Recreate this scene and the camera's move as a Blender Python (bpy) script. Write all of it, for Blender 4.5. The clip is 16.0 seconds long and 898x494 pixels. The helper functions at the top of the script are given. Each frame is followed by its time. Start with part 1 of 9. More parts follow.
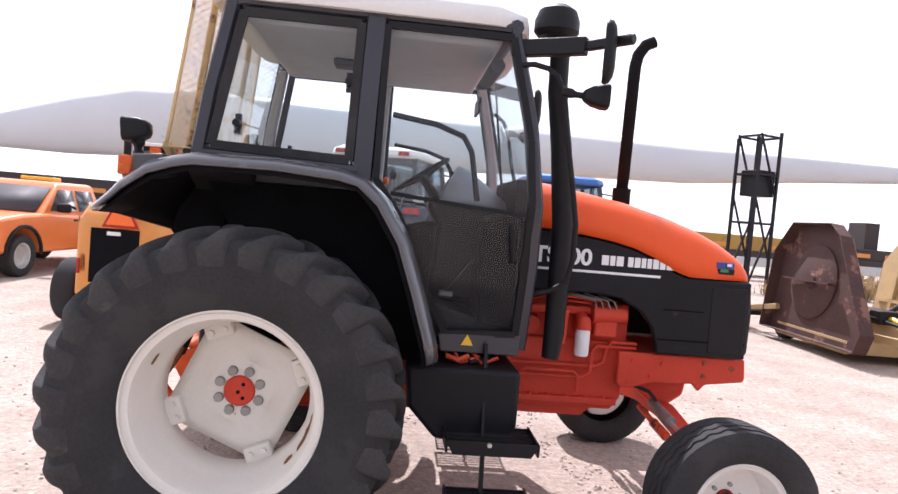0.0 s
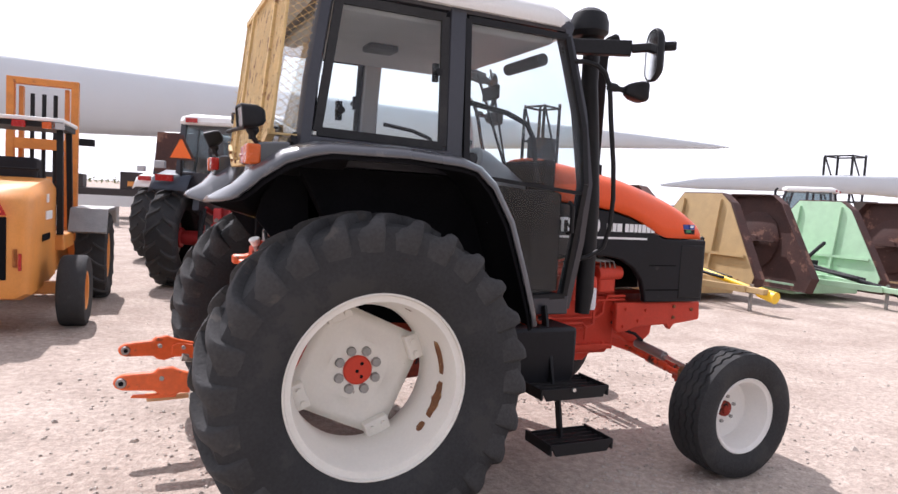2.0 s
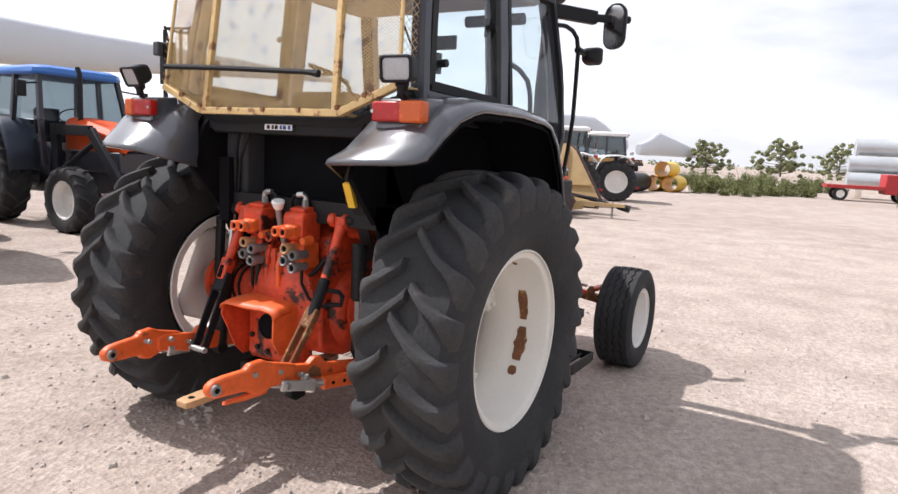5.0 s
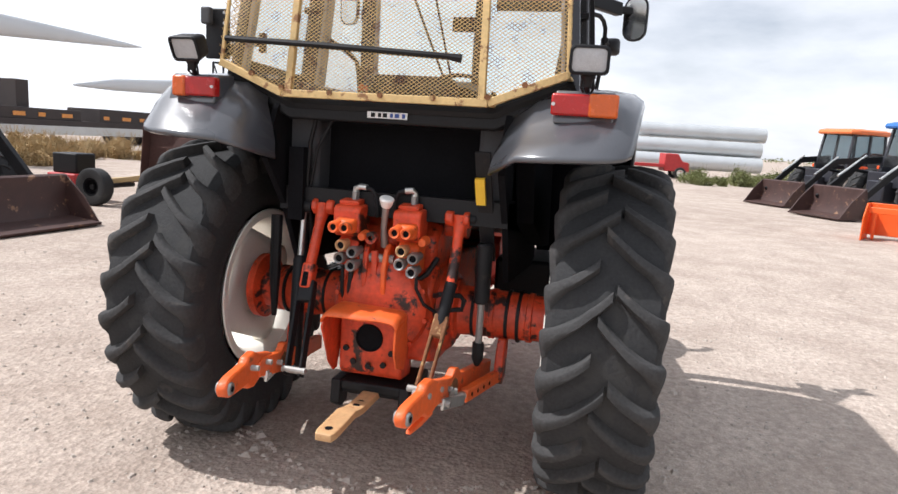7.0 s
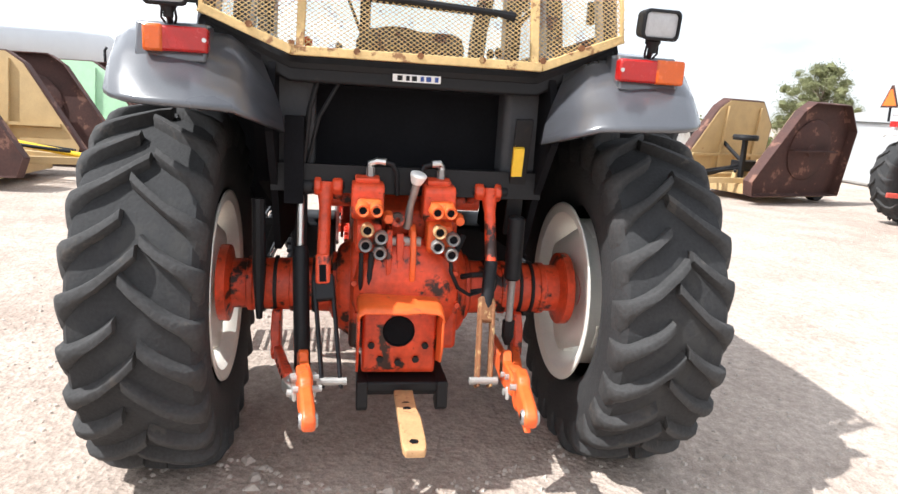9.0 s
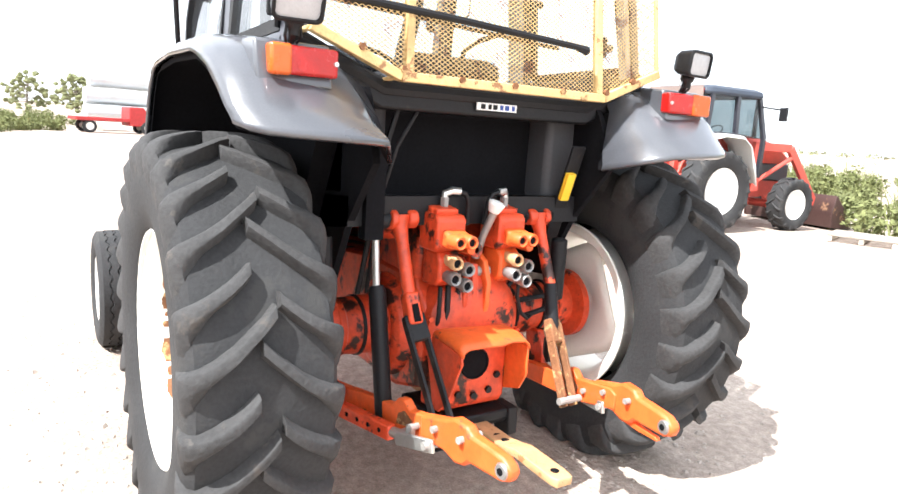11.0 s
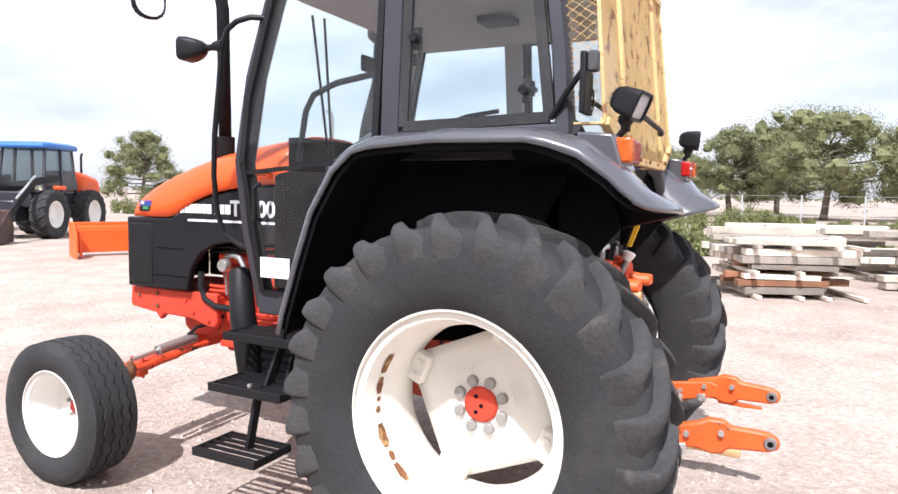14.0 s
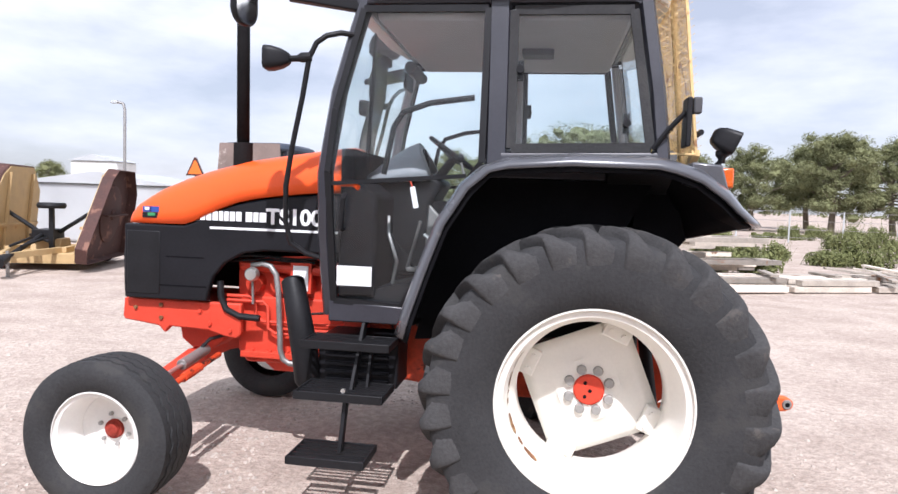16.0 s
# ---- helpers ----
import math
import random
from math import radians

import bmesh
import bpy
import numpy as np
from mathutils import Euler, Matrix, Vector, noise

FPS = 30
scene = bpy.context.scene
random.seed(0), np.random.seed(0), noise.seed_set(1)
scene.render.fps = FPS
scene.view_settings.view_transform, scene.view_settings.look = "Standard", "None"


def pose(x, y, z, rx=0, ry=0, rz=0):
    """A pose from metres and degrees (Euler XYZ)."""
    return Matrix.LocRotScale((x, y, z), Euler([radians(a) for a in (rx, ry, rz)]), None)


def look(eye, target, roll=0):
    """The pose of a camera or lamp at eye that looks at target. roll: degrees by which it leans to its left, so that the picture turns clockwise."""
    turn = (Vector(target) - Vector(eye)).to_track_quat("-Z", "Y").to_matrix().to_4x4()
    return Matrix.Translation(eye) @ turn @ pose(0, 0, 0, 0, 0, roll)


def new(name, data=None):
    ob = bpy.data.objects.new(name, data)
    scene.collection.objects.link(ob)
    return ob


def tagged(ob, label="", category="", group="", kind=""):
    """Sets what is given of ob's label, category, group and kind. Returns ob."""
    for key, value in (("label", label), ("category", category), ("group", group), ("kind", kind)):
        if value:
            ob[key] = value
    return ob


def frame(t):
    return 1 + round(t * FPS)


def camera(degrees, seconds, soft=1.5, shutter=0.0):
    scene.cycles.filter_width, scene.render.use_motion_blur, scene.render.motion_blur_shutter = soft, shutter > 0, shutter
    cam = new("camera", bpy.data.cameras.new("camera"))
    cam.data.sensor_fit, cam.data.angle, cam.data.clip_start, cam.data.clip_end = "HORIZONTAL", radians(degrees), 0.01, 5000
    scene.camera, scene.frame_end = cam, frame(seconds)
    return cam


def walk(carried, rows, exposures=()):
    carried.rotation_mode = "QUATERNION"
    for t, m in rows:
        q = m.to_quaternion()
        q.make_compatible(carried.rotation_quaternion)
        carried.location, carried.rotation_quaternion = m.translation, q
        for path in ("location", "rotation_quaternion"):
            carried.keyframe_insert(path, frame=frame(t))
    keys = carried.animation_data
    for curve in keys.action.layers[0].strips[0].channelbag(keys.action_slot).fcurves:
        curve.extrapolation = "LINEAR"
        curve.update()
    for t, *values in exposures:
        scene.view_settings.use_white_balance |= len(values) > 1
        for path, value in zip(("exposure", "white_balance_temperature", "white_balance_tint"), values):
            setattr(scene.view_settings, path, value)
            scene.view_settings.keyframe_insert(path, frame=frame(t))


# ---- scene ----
cam = camera(67.7, 16.0)
PATH = [
    (0, (0.732, -4.383, 1.76), (0.89, -2.391, 1.672), 4.9),
    (0.5, (0.271, -4.454, 1.763), (0.577, -2.479, 1.68), 4.5),
    (1, (-0.238, -4.419, 1.766), (0.217, -2.477, 1.631), 3.0),
    (1.5, (-0.663, -4.456, 1.743), (0.043, -2.59, 1.601), 4.9),
    (2, (-1.056, -4.305, 1.719), (-0.221, -2.493, 1.577), 3.2),
    (2.5, (-1.467, -4.078, 1.729), (-0.463, -2.352, 1.603), 3.1),
    (3, (-1.836, -3.831, 1.729), (-0.722, -2.181, 1.544), 4.4),
    (3.5, (-2.193, -3.538, 1.742), (-0.954, -1.978, 1.577), 3.4),
    (4, (-2.517, -3.315, 1.74), (-1.086, -1.932, 1.542), 2.8),
    (6.5, (-3.423, -1.463, 1.694), (-1.543, -0.864, 1.368), 3.8),
    (7, (-3.466, -1.091, 1.709), (-1.548, -0.623, 1.391), 3.7),
    (7.5, (-3.409, -0.695, 1.717), (-1.46, -0.382, 1.398), 3.1),
    (8, (-3.4, -0.355, 1.71), (-1.436, -0.255, 1.346), 3.1),
    (10.5, (-2.834, 1.29, 1.709), (-1.071, 0.423, 1.335), 4.3),
    (11, (-2.687, 1.653, 1.704), (-1.028, 0.591, 1.355), 3.8),
    (11.5, (-2.441, 1.978, 1.672), (-0.923, 0.725, 1.319), 1.1),
    (12, (-2.206, 2.353, 1.685), (-0.81, 0.947, 1.415), 3.9),
    (12.5, (-2.022, 2.681, 1.717), (-0.728, 1.179, 1.449), 3.9),
    (13, (-1.728, 2.993, 1.728), (-0.569, 1.373, 1.541), 3.5),
    (13.5, (-1.468, 3.312, 1.707), (-0.473, 1.59, 1.497), 1.8),
    (14, (-1.141, 3.571, 1.707), (-0.252, 1.786, 1.547), 0.9),
    (14.5, (-0.784, 3.808, 1.73), (-0.058, 1.953, 1.547), 2.3),
    (15, (-0.459, 4.072, 1.734), (0.1, 2.162, 1.535), 2.5),
    (15.5, (-0.117, 4.235, 1.69), (0.259, 2.284, 1.461), 0.6),
    (16, (0.247, 4.375, 1.722), (0.534, 2.401, 1.587), 2.0),
]
EXPOSURES = [(0.0, 0.40, 6150, 22), (1.5, 0.24, 6150, 20), (4.0, 0.04, 6200, 16), (6.5, 0.02, 6200, 12), (8.0, 0.18, 6150, 10), (10.5, 1.22, 6200, 8), (11.5, 1.32, 6150, 10), (12.5, 1.0, 6150, 13), (13.5, 0.55, 6100, 15), (16.0, 0.15, 5950, 16)]
walk(cam, [(t, look(e, g, r)) for t, e, g, r in PATH], EXPOSURES)

# ---- light ----
SUN_TO = Vector((-0.13, 0.715, 1.0)).normalized()
sun_elev = math.asin(SUN_TO.z)
sun_rot = math.atan2(SUN_TO.x, SUN_TO.y)
world = bpy.data.worlds.new("sky")
scene.world = world
world.use_nodes = True
wn, wl = world.node_tree.nodes, world.node_tree.links
wn.clear()
w_out, w_bg = wn.new("ShaderNodeOutputWorld"), wn.new("ShaderNodeBackground")
w_sky = wn.new("ShaderNodeTexSky")
w_sky.sky_type, w_sky.sun_disc = "NISHITA", False
w_sky.sun_elevation, w_sky.sun_rotation = sun_elev, sun_rot
w_sky.dust_density, w_sky.ozone_density = 1.5, 2.0
w_co, w_map = wn.new("ShaderNodeTexCoord"), wn.new("ShaderNodeMapping")
w_map.inputs["Scale"].default_value = (1.6, 1.6, 5.0)
w_no = wn.new("ShaderNodeTexNoise")
w_no.inputs["Scale"].default_value, w_no.inputs["Detail"].default_value, w_no.inputs["Roughness"].default_value = 1.6, 7.0, 0.55
w_ramp = wn.new("ShaderNodeMapRange")
for k, v in (("From Min", 0.26), ("From Max", 0.60), ("To Min", 0.42), ("To Max", 0.95)):
    w_ramp.inputs[k].default_value = v
w_mix = wn.new("ShaderNodeMix")
w_mix.data_type = "RGBA"
wl.new(w_co.outputs["Generated"], w_map.inputs["Vector"])
wl.new(w_map.outputs["Vector"], w_no.inputs["Vector"])
# thin bright cloud thickens towards the sun
w_dot, w_thick, w_lum = wn.new("ShaderNodeVectorMath"), wn.new("ShaderNodeMath"), wn.new("ShaderNodeMapRange")
w_dot.operation, w_thick.operation = "DOT_PRODUCT", "MULTIPLY_ADD"
w_dot.inputs[1].default_value = SUN_TO
w_thick.inputs[1].default_value = 0.30
wl.new(w_co.outputs["Generated"], w_dot.inputs[0])
wl.new(w_dot.outputs["Value"], w_thick.inputs[0])
wl.new(w_no.outputs["Fac"], w_thick.inputs[2])
# haze is thickest low down and the sky clears overhead
w_sep, w_up, w_clear = wn.new("ShaderNodeSeparateXYZ"), wn.new("ShaderNodeMapRange"), wn.new("ShaderNodeMath")
for k, v in (("From Min", 0.25), ("From Max", 0.75), ("To Min", 0.0), ("To Max", 0.34)):
    w_up.inputs[k].default_value = v
w_clear.operation = "SUBTRACT"
wl.new(w_co.outputs["Generated"], w_sep.inputs[0])
wl.new(w_sep.outputs["Z"], w_up.inputs["Value"])
wl.new(w_thick.outputs[0], w_clear.inputs[0])
wl.new(w_up.outputs["Result"], w_clear.inputs[1])
wl.new(w_clear.outputs[0], w_ramp.inputs["Value"])
for k, v in (("From Min", -0.7), ("From Max", 0.5), ("To Min", 0.92), ("To Max", 1.15)):
    w_lum.inputs[k].default_value = v
wl.new(w_dot.outputs["Value"], w_lum.inputs["Value"])
w_cloud = wn.new("ShaderNodeVectorMath")
w_cloud.operation = "SCALE"
w_cloud.inputs[0].default_value = (14.0, 14.1, 14.3)
wl.new(w_lum.outputs["Result"], w_cloud.inputs["Scale"])
wl.new(w_cloud.outputs["Vector"], w_mix.inputs["B"])
wl.new(w_ramp.outputs["Result"], w_mix.inputs["Factor"])
wl.new(w_sky.outputs["Color"], w_mix.inputs["A"])
wl.new(w_mix.outputs["Result"], w_bg.inputs["Color"])
w_bg.inputs["Strength"].default_value = 0.08
wl.new(w_bg.outputs["Background"], w_out.inputs["Surface"])
sun_data = bpy.data.lights.new("sun", "SUN")
sun_data.energy, sun_data.angle, sun_data.color = 5.0, radians(0.6), (1.0, 0.965, 0.92)
sun = new("sun", sun_data)
sun.matrix_world = look((0, 0, 50), Vector((0, 0, 50)) - SUN_TO)


# ---- materials ----
def material(name, color, rough=0.6, metal=0.0, spec=0.5, var=0.15, scale=6.0, bump=0.1, bscale=60.0, spots=None, spot_at=0.62, spot_scale=5.0, coat=0.0, obj_var=0.0, dist=0.01):
    """Painted or plain surface: tone varies at two scales; spots is a second colour that breaks through as stains or wear."""
    m = bpy.data.materials.new(name)
    m.use_nodes = True
    n, l = m.node_tree.nodes, m.node_tree.links
    p = n["Principled BSDF"]
    co = n.new("ShaderNodeTexCoord")
    big, fine = n.new("ShaderNodeTexNoise"), n.new("ShaderNodeTexNoise")
    big.inputs["Scale"].default_value, big.inputs["Detail"].default_value = scale, 6
    fine.inputs["Scale"].default_value, fine.inputs["Detail"].default_value = bscale, 4
    for t in (big, fine):
        l.new(co.outputs["Object"], t.inputs["Vector"])
    val = n.new("ShaderNodeMapRange")
    val.inputs["From Min"].default_value, val.inputs["From Max"].default_value = 0.3, 0.7
    val.inputs["To Min"].default_value, val.inputs["To Max"].default_value = 1 - var, 1 + var
    add = n.new("ShaderNodeMath")
    add.operation = "MULTIPLY_ADD"
    add.inputs[1].default_value = 0.4
    sc = n.new("ShaderNodeMath")
    sc.operation = "MULTIPLY"
    sc.inputs[1].default_value = 0.6
    l.new(big.outputs["Fac"], sc.inputs[0])
    l.new(fine.outputs["Fac"], add.inputs[0])
    l.new(sc.outputs[0], add.inputs[2])
    l.new(add.outputs[0], val.inputs["Value"])
    hsv = n.new("ShaderNodeHueSaturation")
    hsv.inputs["Color"].default_value = (*color, 1)
    l.new(val.outputs["Result"], hsv.inputs["Value"])
    out = hsv.outputs["Color"]
    if obj_var:
        info = n.new("ShaderNodeObjectInfo")
        ov = n.new("ShaderNodeMapRange")
        ov.inputs["To Min"].default_value, ov.inputs["To Max"].default_value = 1 - obj_var, 1 + obj_var
        l.new(info.outputs["Random"], ov.inputs["Value"])
        h2 = n.new("ShaderNodeHueSaturation")
        l.new(ov.outputs["Result"], h2.inputs["Value"])
        l.new(out, h2.inputs["Color"])
        out = h2.outputs["Color"]
    if spots:
        sp = n.new("ShaderNodeTexNoise")
        sp.inputs["Scale"].default_value, sp.inputs["Detail"].default_value, sp.inputs["Roughness"].default_value = spot_scale, 8, 0.65
        l.new(co.outputs["Object"], sp.inputs["Vector"])
        r = n.new("ShaderNodeMapRange")
        r.inputs["From Min"].default_value, r.inputs["From Max"].default_value = spot_at, spot_at + 0.05
        l.new(sp.outputs["Fac"], r.inputs["Value"])
        mx = n.new("ShaderNodeMix")
        mx.data_type = "RGBA"
        l.new(r.outputs["Result"], mx.inputs["Factor"])
        l.new(out, mx.inputs["A"])
        mx.inputs["B"].default_value = (*spots, 1)
        out = mx.outputs["Result"]
    l.new(out, p.inputs["Base Color"])
    ro = n.new("ShaderNodeMapRange")
    ro.inputs["To Min"].default_value, ro.inputs["To Max"].default_value = max(0.03, rough - 0.12), min(1, rough + 0.12)
    l.new(big.outputs["Fac"], ro.inputs["Value"])
    l.new(ro.outputs["Result"], p.inputs["Roughness"])
    p.inputs["Metallic"].default_value = metal
    p.inputs["Specular IOR Level"].default_value = spec
    p.inputs["Coat Weight"].default_value = coat
    p.inputs["Coat Roughness"].default_value = 0.15
    if bump:
        b = n.new("ShaderNodeBump")
        b.inputs["Strength"].default_value, b.inputs["Distance"].default_value = bump, dist
        l.new(fine.outputs["Fac"], b.inputs["Height"])
        l.new(b.outputs["Normal"], p.inputs["Normal"])
    return m


def glass(name, tint, gloss=0.9, film=0.06):
    """Thin pane: see-through, with a mirror gloss that grows at grazing angles and an uneven pale film, part dust, part
    painted haze.
    """
    m = bpy.data.materials.new(name)
    m.use_nodes = True
    n, l = m.node_tree.nodes, m.node_tree.links
    n.clear()
    o, t, g, mx, f, pw, ma = (n.new("ShaderNode" + k) for k in ("OutputMaterial", "BsdfTransparent", "BsdfGlossy", "MixShader", "LayerWeight", "Math", "Math"))
    t.inputs["Color"].default_value = (*tint, 1)
    g.inputs["Color"].default_value = (gloss, gloss, gloss, 1)
    g.inputs["Roughness"].default_value = 0.03
    f.inputs["Blend"].default_value = 0.5
    pw.operation, ma.operation = "POWER", "MULTIPLY_ADD"
    pw.inputs[1].default_value = 4.0
    ma.inputs[1].default_value, ma.inputs[2].default_value = 0.85, 0.025
    l.new(f.outputs["Facing"], pw.inputs[0])
    l.new(pw.outputs[0], ma.inputs[0])
    # film: a thin scattering layer, thicker in patches; dust plus a painted veil of haze
    co, no, ra, du, tl, ds, mf = (n.new("ShaderNode" + k) for k in ("TexCoord", "TexNoise", "MapRange", "BsdfDiffuse", "BsdfTranslucent", "AddShader", "MixShader"))
    no.inputs["Scale"].default_value, no.inputs["Detail"].default_value = 3.0, 6
    l.new(co.outputs["Object"], no.inputs["Vector"])
    l.new(no.outputs["Fac"], ra.inputs["Value"])
    ra.inputs["From Min"].default_value, ra.inputs["From Max"].default_value = 0.3, 0.75
    ra.inputs["To Min"].default_value, ra.inputs["To Max"].default_value = film * 0.6, film * 1.5
    for b in (du, tl):
        b.inputs["Color"].default_value = (0.34, 0.34, 0.35, 1)
    l.new(du.outputs[0], ds.inputs[0])
    l.new(tl.outputs[0], ds.inputs[1])
    l.new(ra.outputs["Result"], mf.inputs[0])
    l.new(t.outputs[0], mf.inputs[1])
    l.new(ds.outputs[0], mf.inputs[2])
    l.new(ma.outputs[0], mx.inputs[0])
    l.new(mf.outputs[0], mx.inputs[1])
    l.new(g.outputs[0], mx.inputs[2])
    l.new(mx.outputs[0], o.inputs["Surface"])
    return m


M_RUBBER = material("tyre_rubber", (0.034, 0.034, 0.035), 0.85, spec=0.3, var=0.35, scale=3, bump=0.3, bscale=70, spots=(0.046, 0.045, 0.044), spot_at=0.55, spot_scale=3)
M_TREAD = material("dusty_tread_rubber", (0.048, 0.047, 0.047), 0.9, spec=0.3, var=0.35, scale=5, bump=0.4, bscale=60, spots=(0.075, 0.068, 0.062), spot_at=0.60, spot_scale=6)
M_RIM = material("cream_rim_paint", (0.80, 0.77, 0.70), 0.45, var=0.05, scale=4, bump=0.05, spots=(0.22, 0.09, 0.04), spot_at=0.70, spot_scale=7)
M_RIM_CLEAN = material("white_rim_paint", (0.78, 0.76, 0.72), 0.5, var=0.05, bump=0.05, spots=(0.5, 0.42, 0.34), spot_at=0.66)
M_RUST = material("flaking_rust", (0.20, 0.085, 0.035), 0.85, var=0.4, scale=12, bump=0.5, spots=(0.42, 0.27, 0.12), spot_at=0.56, spot_scale=20)
M_RED = material("red_machine_paint", (0.60, 0.062, 0.018), 0.45, var=0.4, scale=9, bump=0.2, bscale=35, spots=(0.030, 0.012, 0.009), spot_at=0.545, spot_scale=7)
M_LINK = material("orange_link_paint", (0.74, 0.12, 0.022), 0.48, var=0.2, scale=9, bump=0.15, bscale=40, spots=(0.22, 0.07, 0.03), spot_at=0.62, spot_scale=12)
M_RED_FRONT = material("faded_red_paint", (0.62, 0.060, 0.030), 0.55, spec=0.3, var=0.12, scale=6, bump=0.1, spots=(0.33, 0.09, 0.05), spot_at=0.66, spot_scale=8)
M_ORANGE = material("orange_hood_paint", (0.82, 0.096, 0.012), 0.42, spec=0.3, var=0.06, scale=3, bump=0.02, coat=0.12, spots=(0.60, 0.10, 0.025), spot_at=0.68, spot_scale=14)
M_NAVY = material("dark_blue_black_paint", (0.027, 0.0275, 0.036), 0.40, var=0.2, scale=4, bump=0.03, coat=0.25, spots=(0.05, 0.048, 0.05), spot_at=0.66, spot_scale=6)
M_PANEL = material("black_moulded_plastic", (0.011, 0.011, 0.0135), 0.5, spec=0.22, var=0.25, scale=4, bump=0.04, spots=(0.03, 0.028, 0.028), spot_at=0.66, spot_scale=6)
M_FENDER = material("dark_blue_fender_plastic", (0.068, 0.070, 0.079), 0.30, var=0.16, scale=3, bump=0.04, bscale=150, coat=1.0, spots=(0.12, 0.118, 0.12), spot_at=0.66, spot_scale=7)
M_BLACK = material("black_paint", (0.011, 0.011, 0.0125), 0.5, spec=0.25, var=0.3, scale=6, bump=0.08, spots=(0.022, 0.019, 0.017), spot_at=0.66, spot_scale=7)
# Near-black for linings; also painted in as shade under fenders and inside holes.
M_INNER = material("lining_and_shade_black", (0.009, 0.009, 0.0105), 0.9, spec=0.06, var=0.3, scale=5, bump=0.0)
M_INTERIOR = material("grey_cab_plastic", (0.06, 0.06, 0.065), 0.7, var=0.15, scale=5, bump=0.1)
M_LINER = material("light_grey_headliner", (0.46, 0.45, 0.46), 0.9, var=0.1, scale=5, bump=0.1)
M_DASH = material("pale_grey_dash_plastic", (0.30, 0.31, 0.33), 0.5, var=0.1, scale=5, bump=0.03)
M_EXHAUST = material("sooty_exhaust_steel", (0.014, 0.0135, 0.014), 0.95, spec=0.08, var=0.3, scale=8, bump=0.1)
M_HUB = material("dull_red_brown_hub", (0.26, 0.035, 0.022), 0.7, spec=0.2, var=0.35, scale=14, bump=0.2, spots=(0.05, 0.025, 0.02), spot_at=0.56, spot_scale=16)
M_SEAT = material("dark_seat_cloth", (0.018, 0.018, 0.022), 0.95, var=0.25, scale=9, bump=0.3)
M_ROOF = material("white_roof_paint", (0.80, 0.79, 0.76), 0.45, var=0.05, scale=4, bump=0.03, spots=(0.62, 0.57, 0.5), spot_at=0.66)
M_YELLOW_CAGE = material("yellow_cage_paint", (0.64, 0.45, 0.20), 0.65, var=0.2, scale=7, bump=0.3, spots=(0.28, 0.14, 0.06), spot_at=0.56, spot_scale=11)
M_TAN = material("worn_tan_steel", (0.52, 0.31, 0.15), 0.55, var=0.2, scale=12, bump=0.2, spots=(0.36, 0.15, 0.06), spot_at=0.6, spot_scale=14)
M_CHROME = material("bright_zinc", (0.62, 0.62, 0.60), 0.35, metal=0.85, var=0.12, bump=0.05)
M_STEEL = material("dull_steel", (0.30, 0.29, 0.28), 0.5, metal=0.6, var=0.2, bump=0.15)
M_BOLT = material("grey_bolt_steel", (0.34, 0.33, 0.31), 0.55, metal=0.3, var=0.2, bump=0.1)
M_WHITE = material("white_print", (0.85, 0.85, 0.85), 0.5, var=0.03, bump=0)
M_YELLOW = material("yellow_film", (0.85, 0.52, 0.03), 0.4, var=0.06, bump=0)
M_BLUE = material("blue_print", (0.03, 0.07, 0.30), 0.4, var=0.05, bump=0)
M_GREENP = material("green_print", (0.05, 0.25, 0.10), 0.4, var=0.05, bump=0)
M_SMV = material("fluorescent_orange_film", (0.95, 0.17, 0.02), 0.5, var=0.04, bump=0)
M_RED_LENS = material("red_lens", (0.40, 0.008, 0.006), 0.25, var=0.1, scale=30, bump=0.15, bscale=120, coat=0.15)
M_AMBER_LENS = material("amber_lens", (0.60, 0.10, 0.008), 0.25, var=0.1, scale=30, bump=0.15, bscale=120, coat=0.15)
M_LAMP = material("clear_lamp_lens", (0.42, 0.42, 0.43), 0.12, var=0.1, scale=40, bump=0.2, bscale=150, coat=0.5)
M_MIRROR = material("mirror_face", (0.75, 0.77, 0.78), 0.06, metal=1.0, var=0.03, bump=0)
G_CAB = glass("tinted_cab_glass", (0.88, 0.945, 0.955), film=0.035)
G_FAR = glass("window_glass", (0.42, 0.48, 0.50))


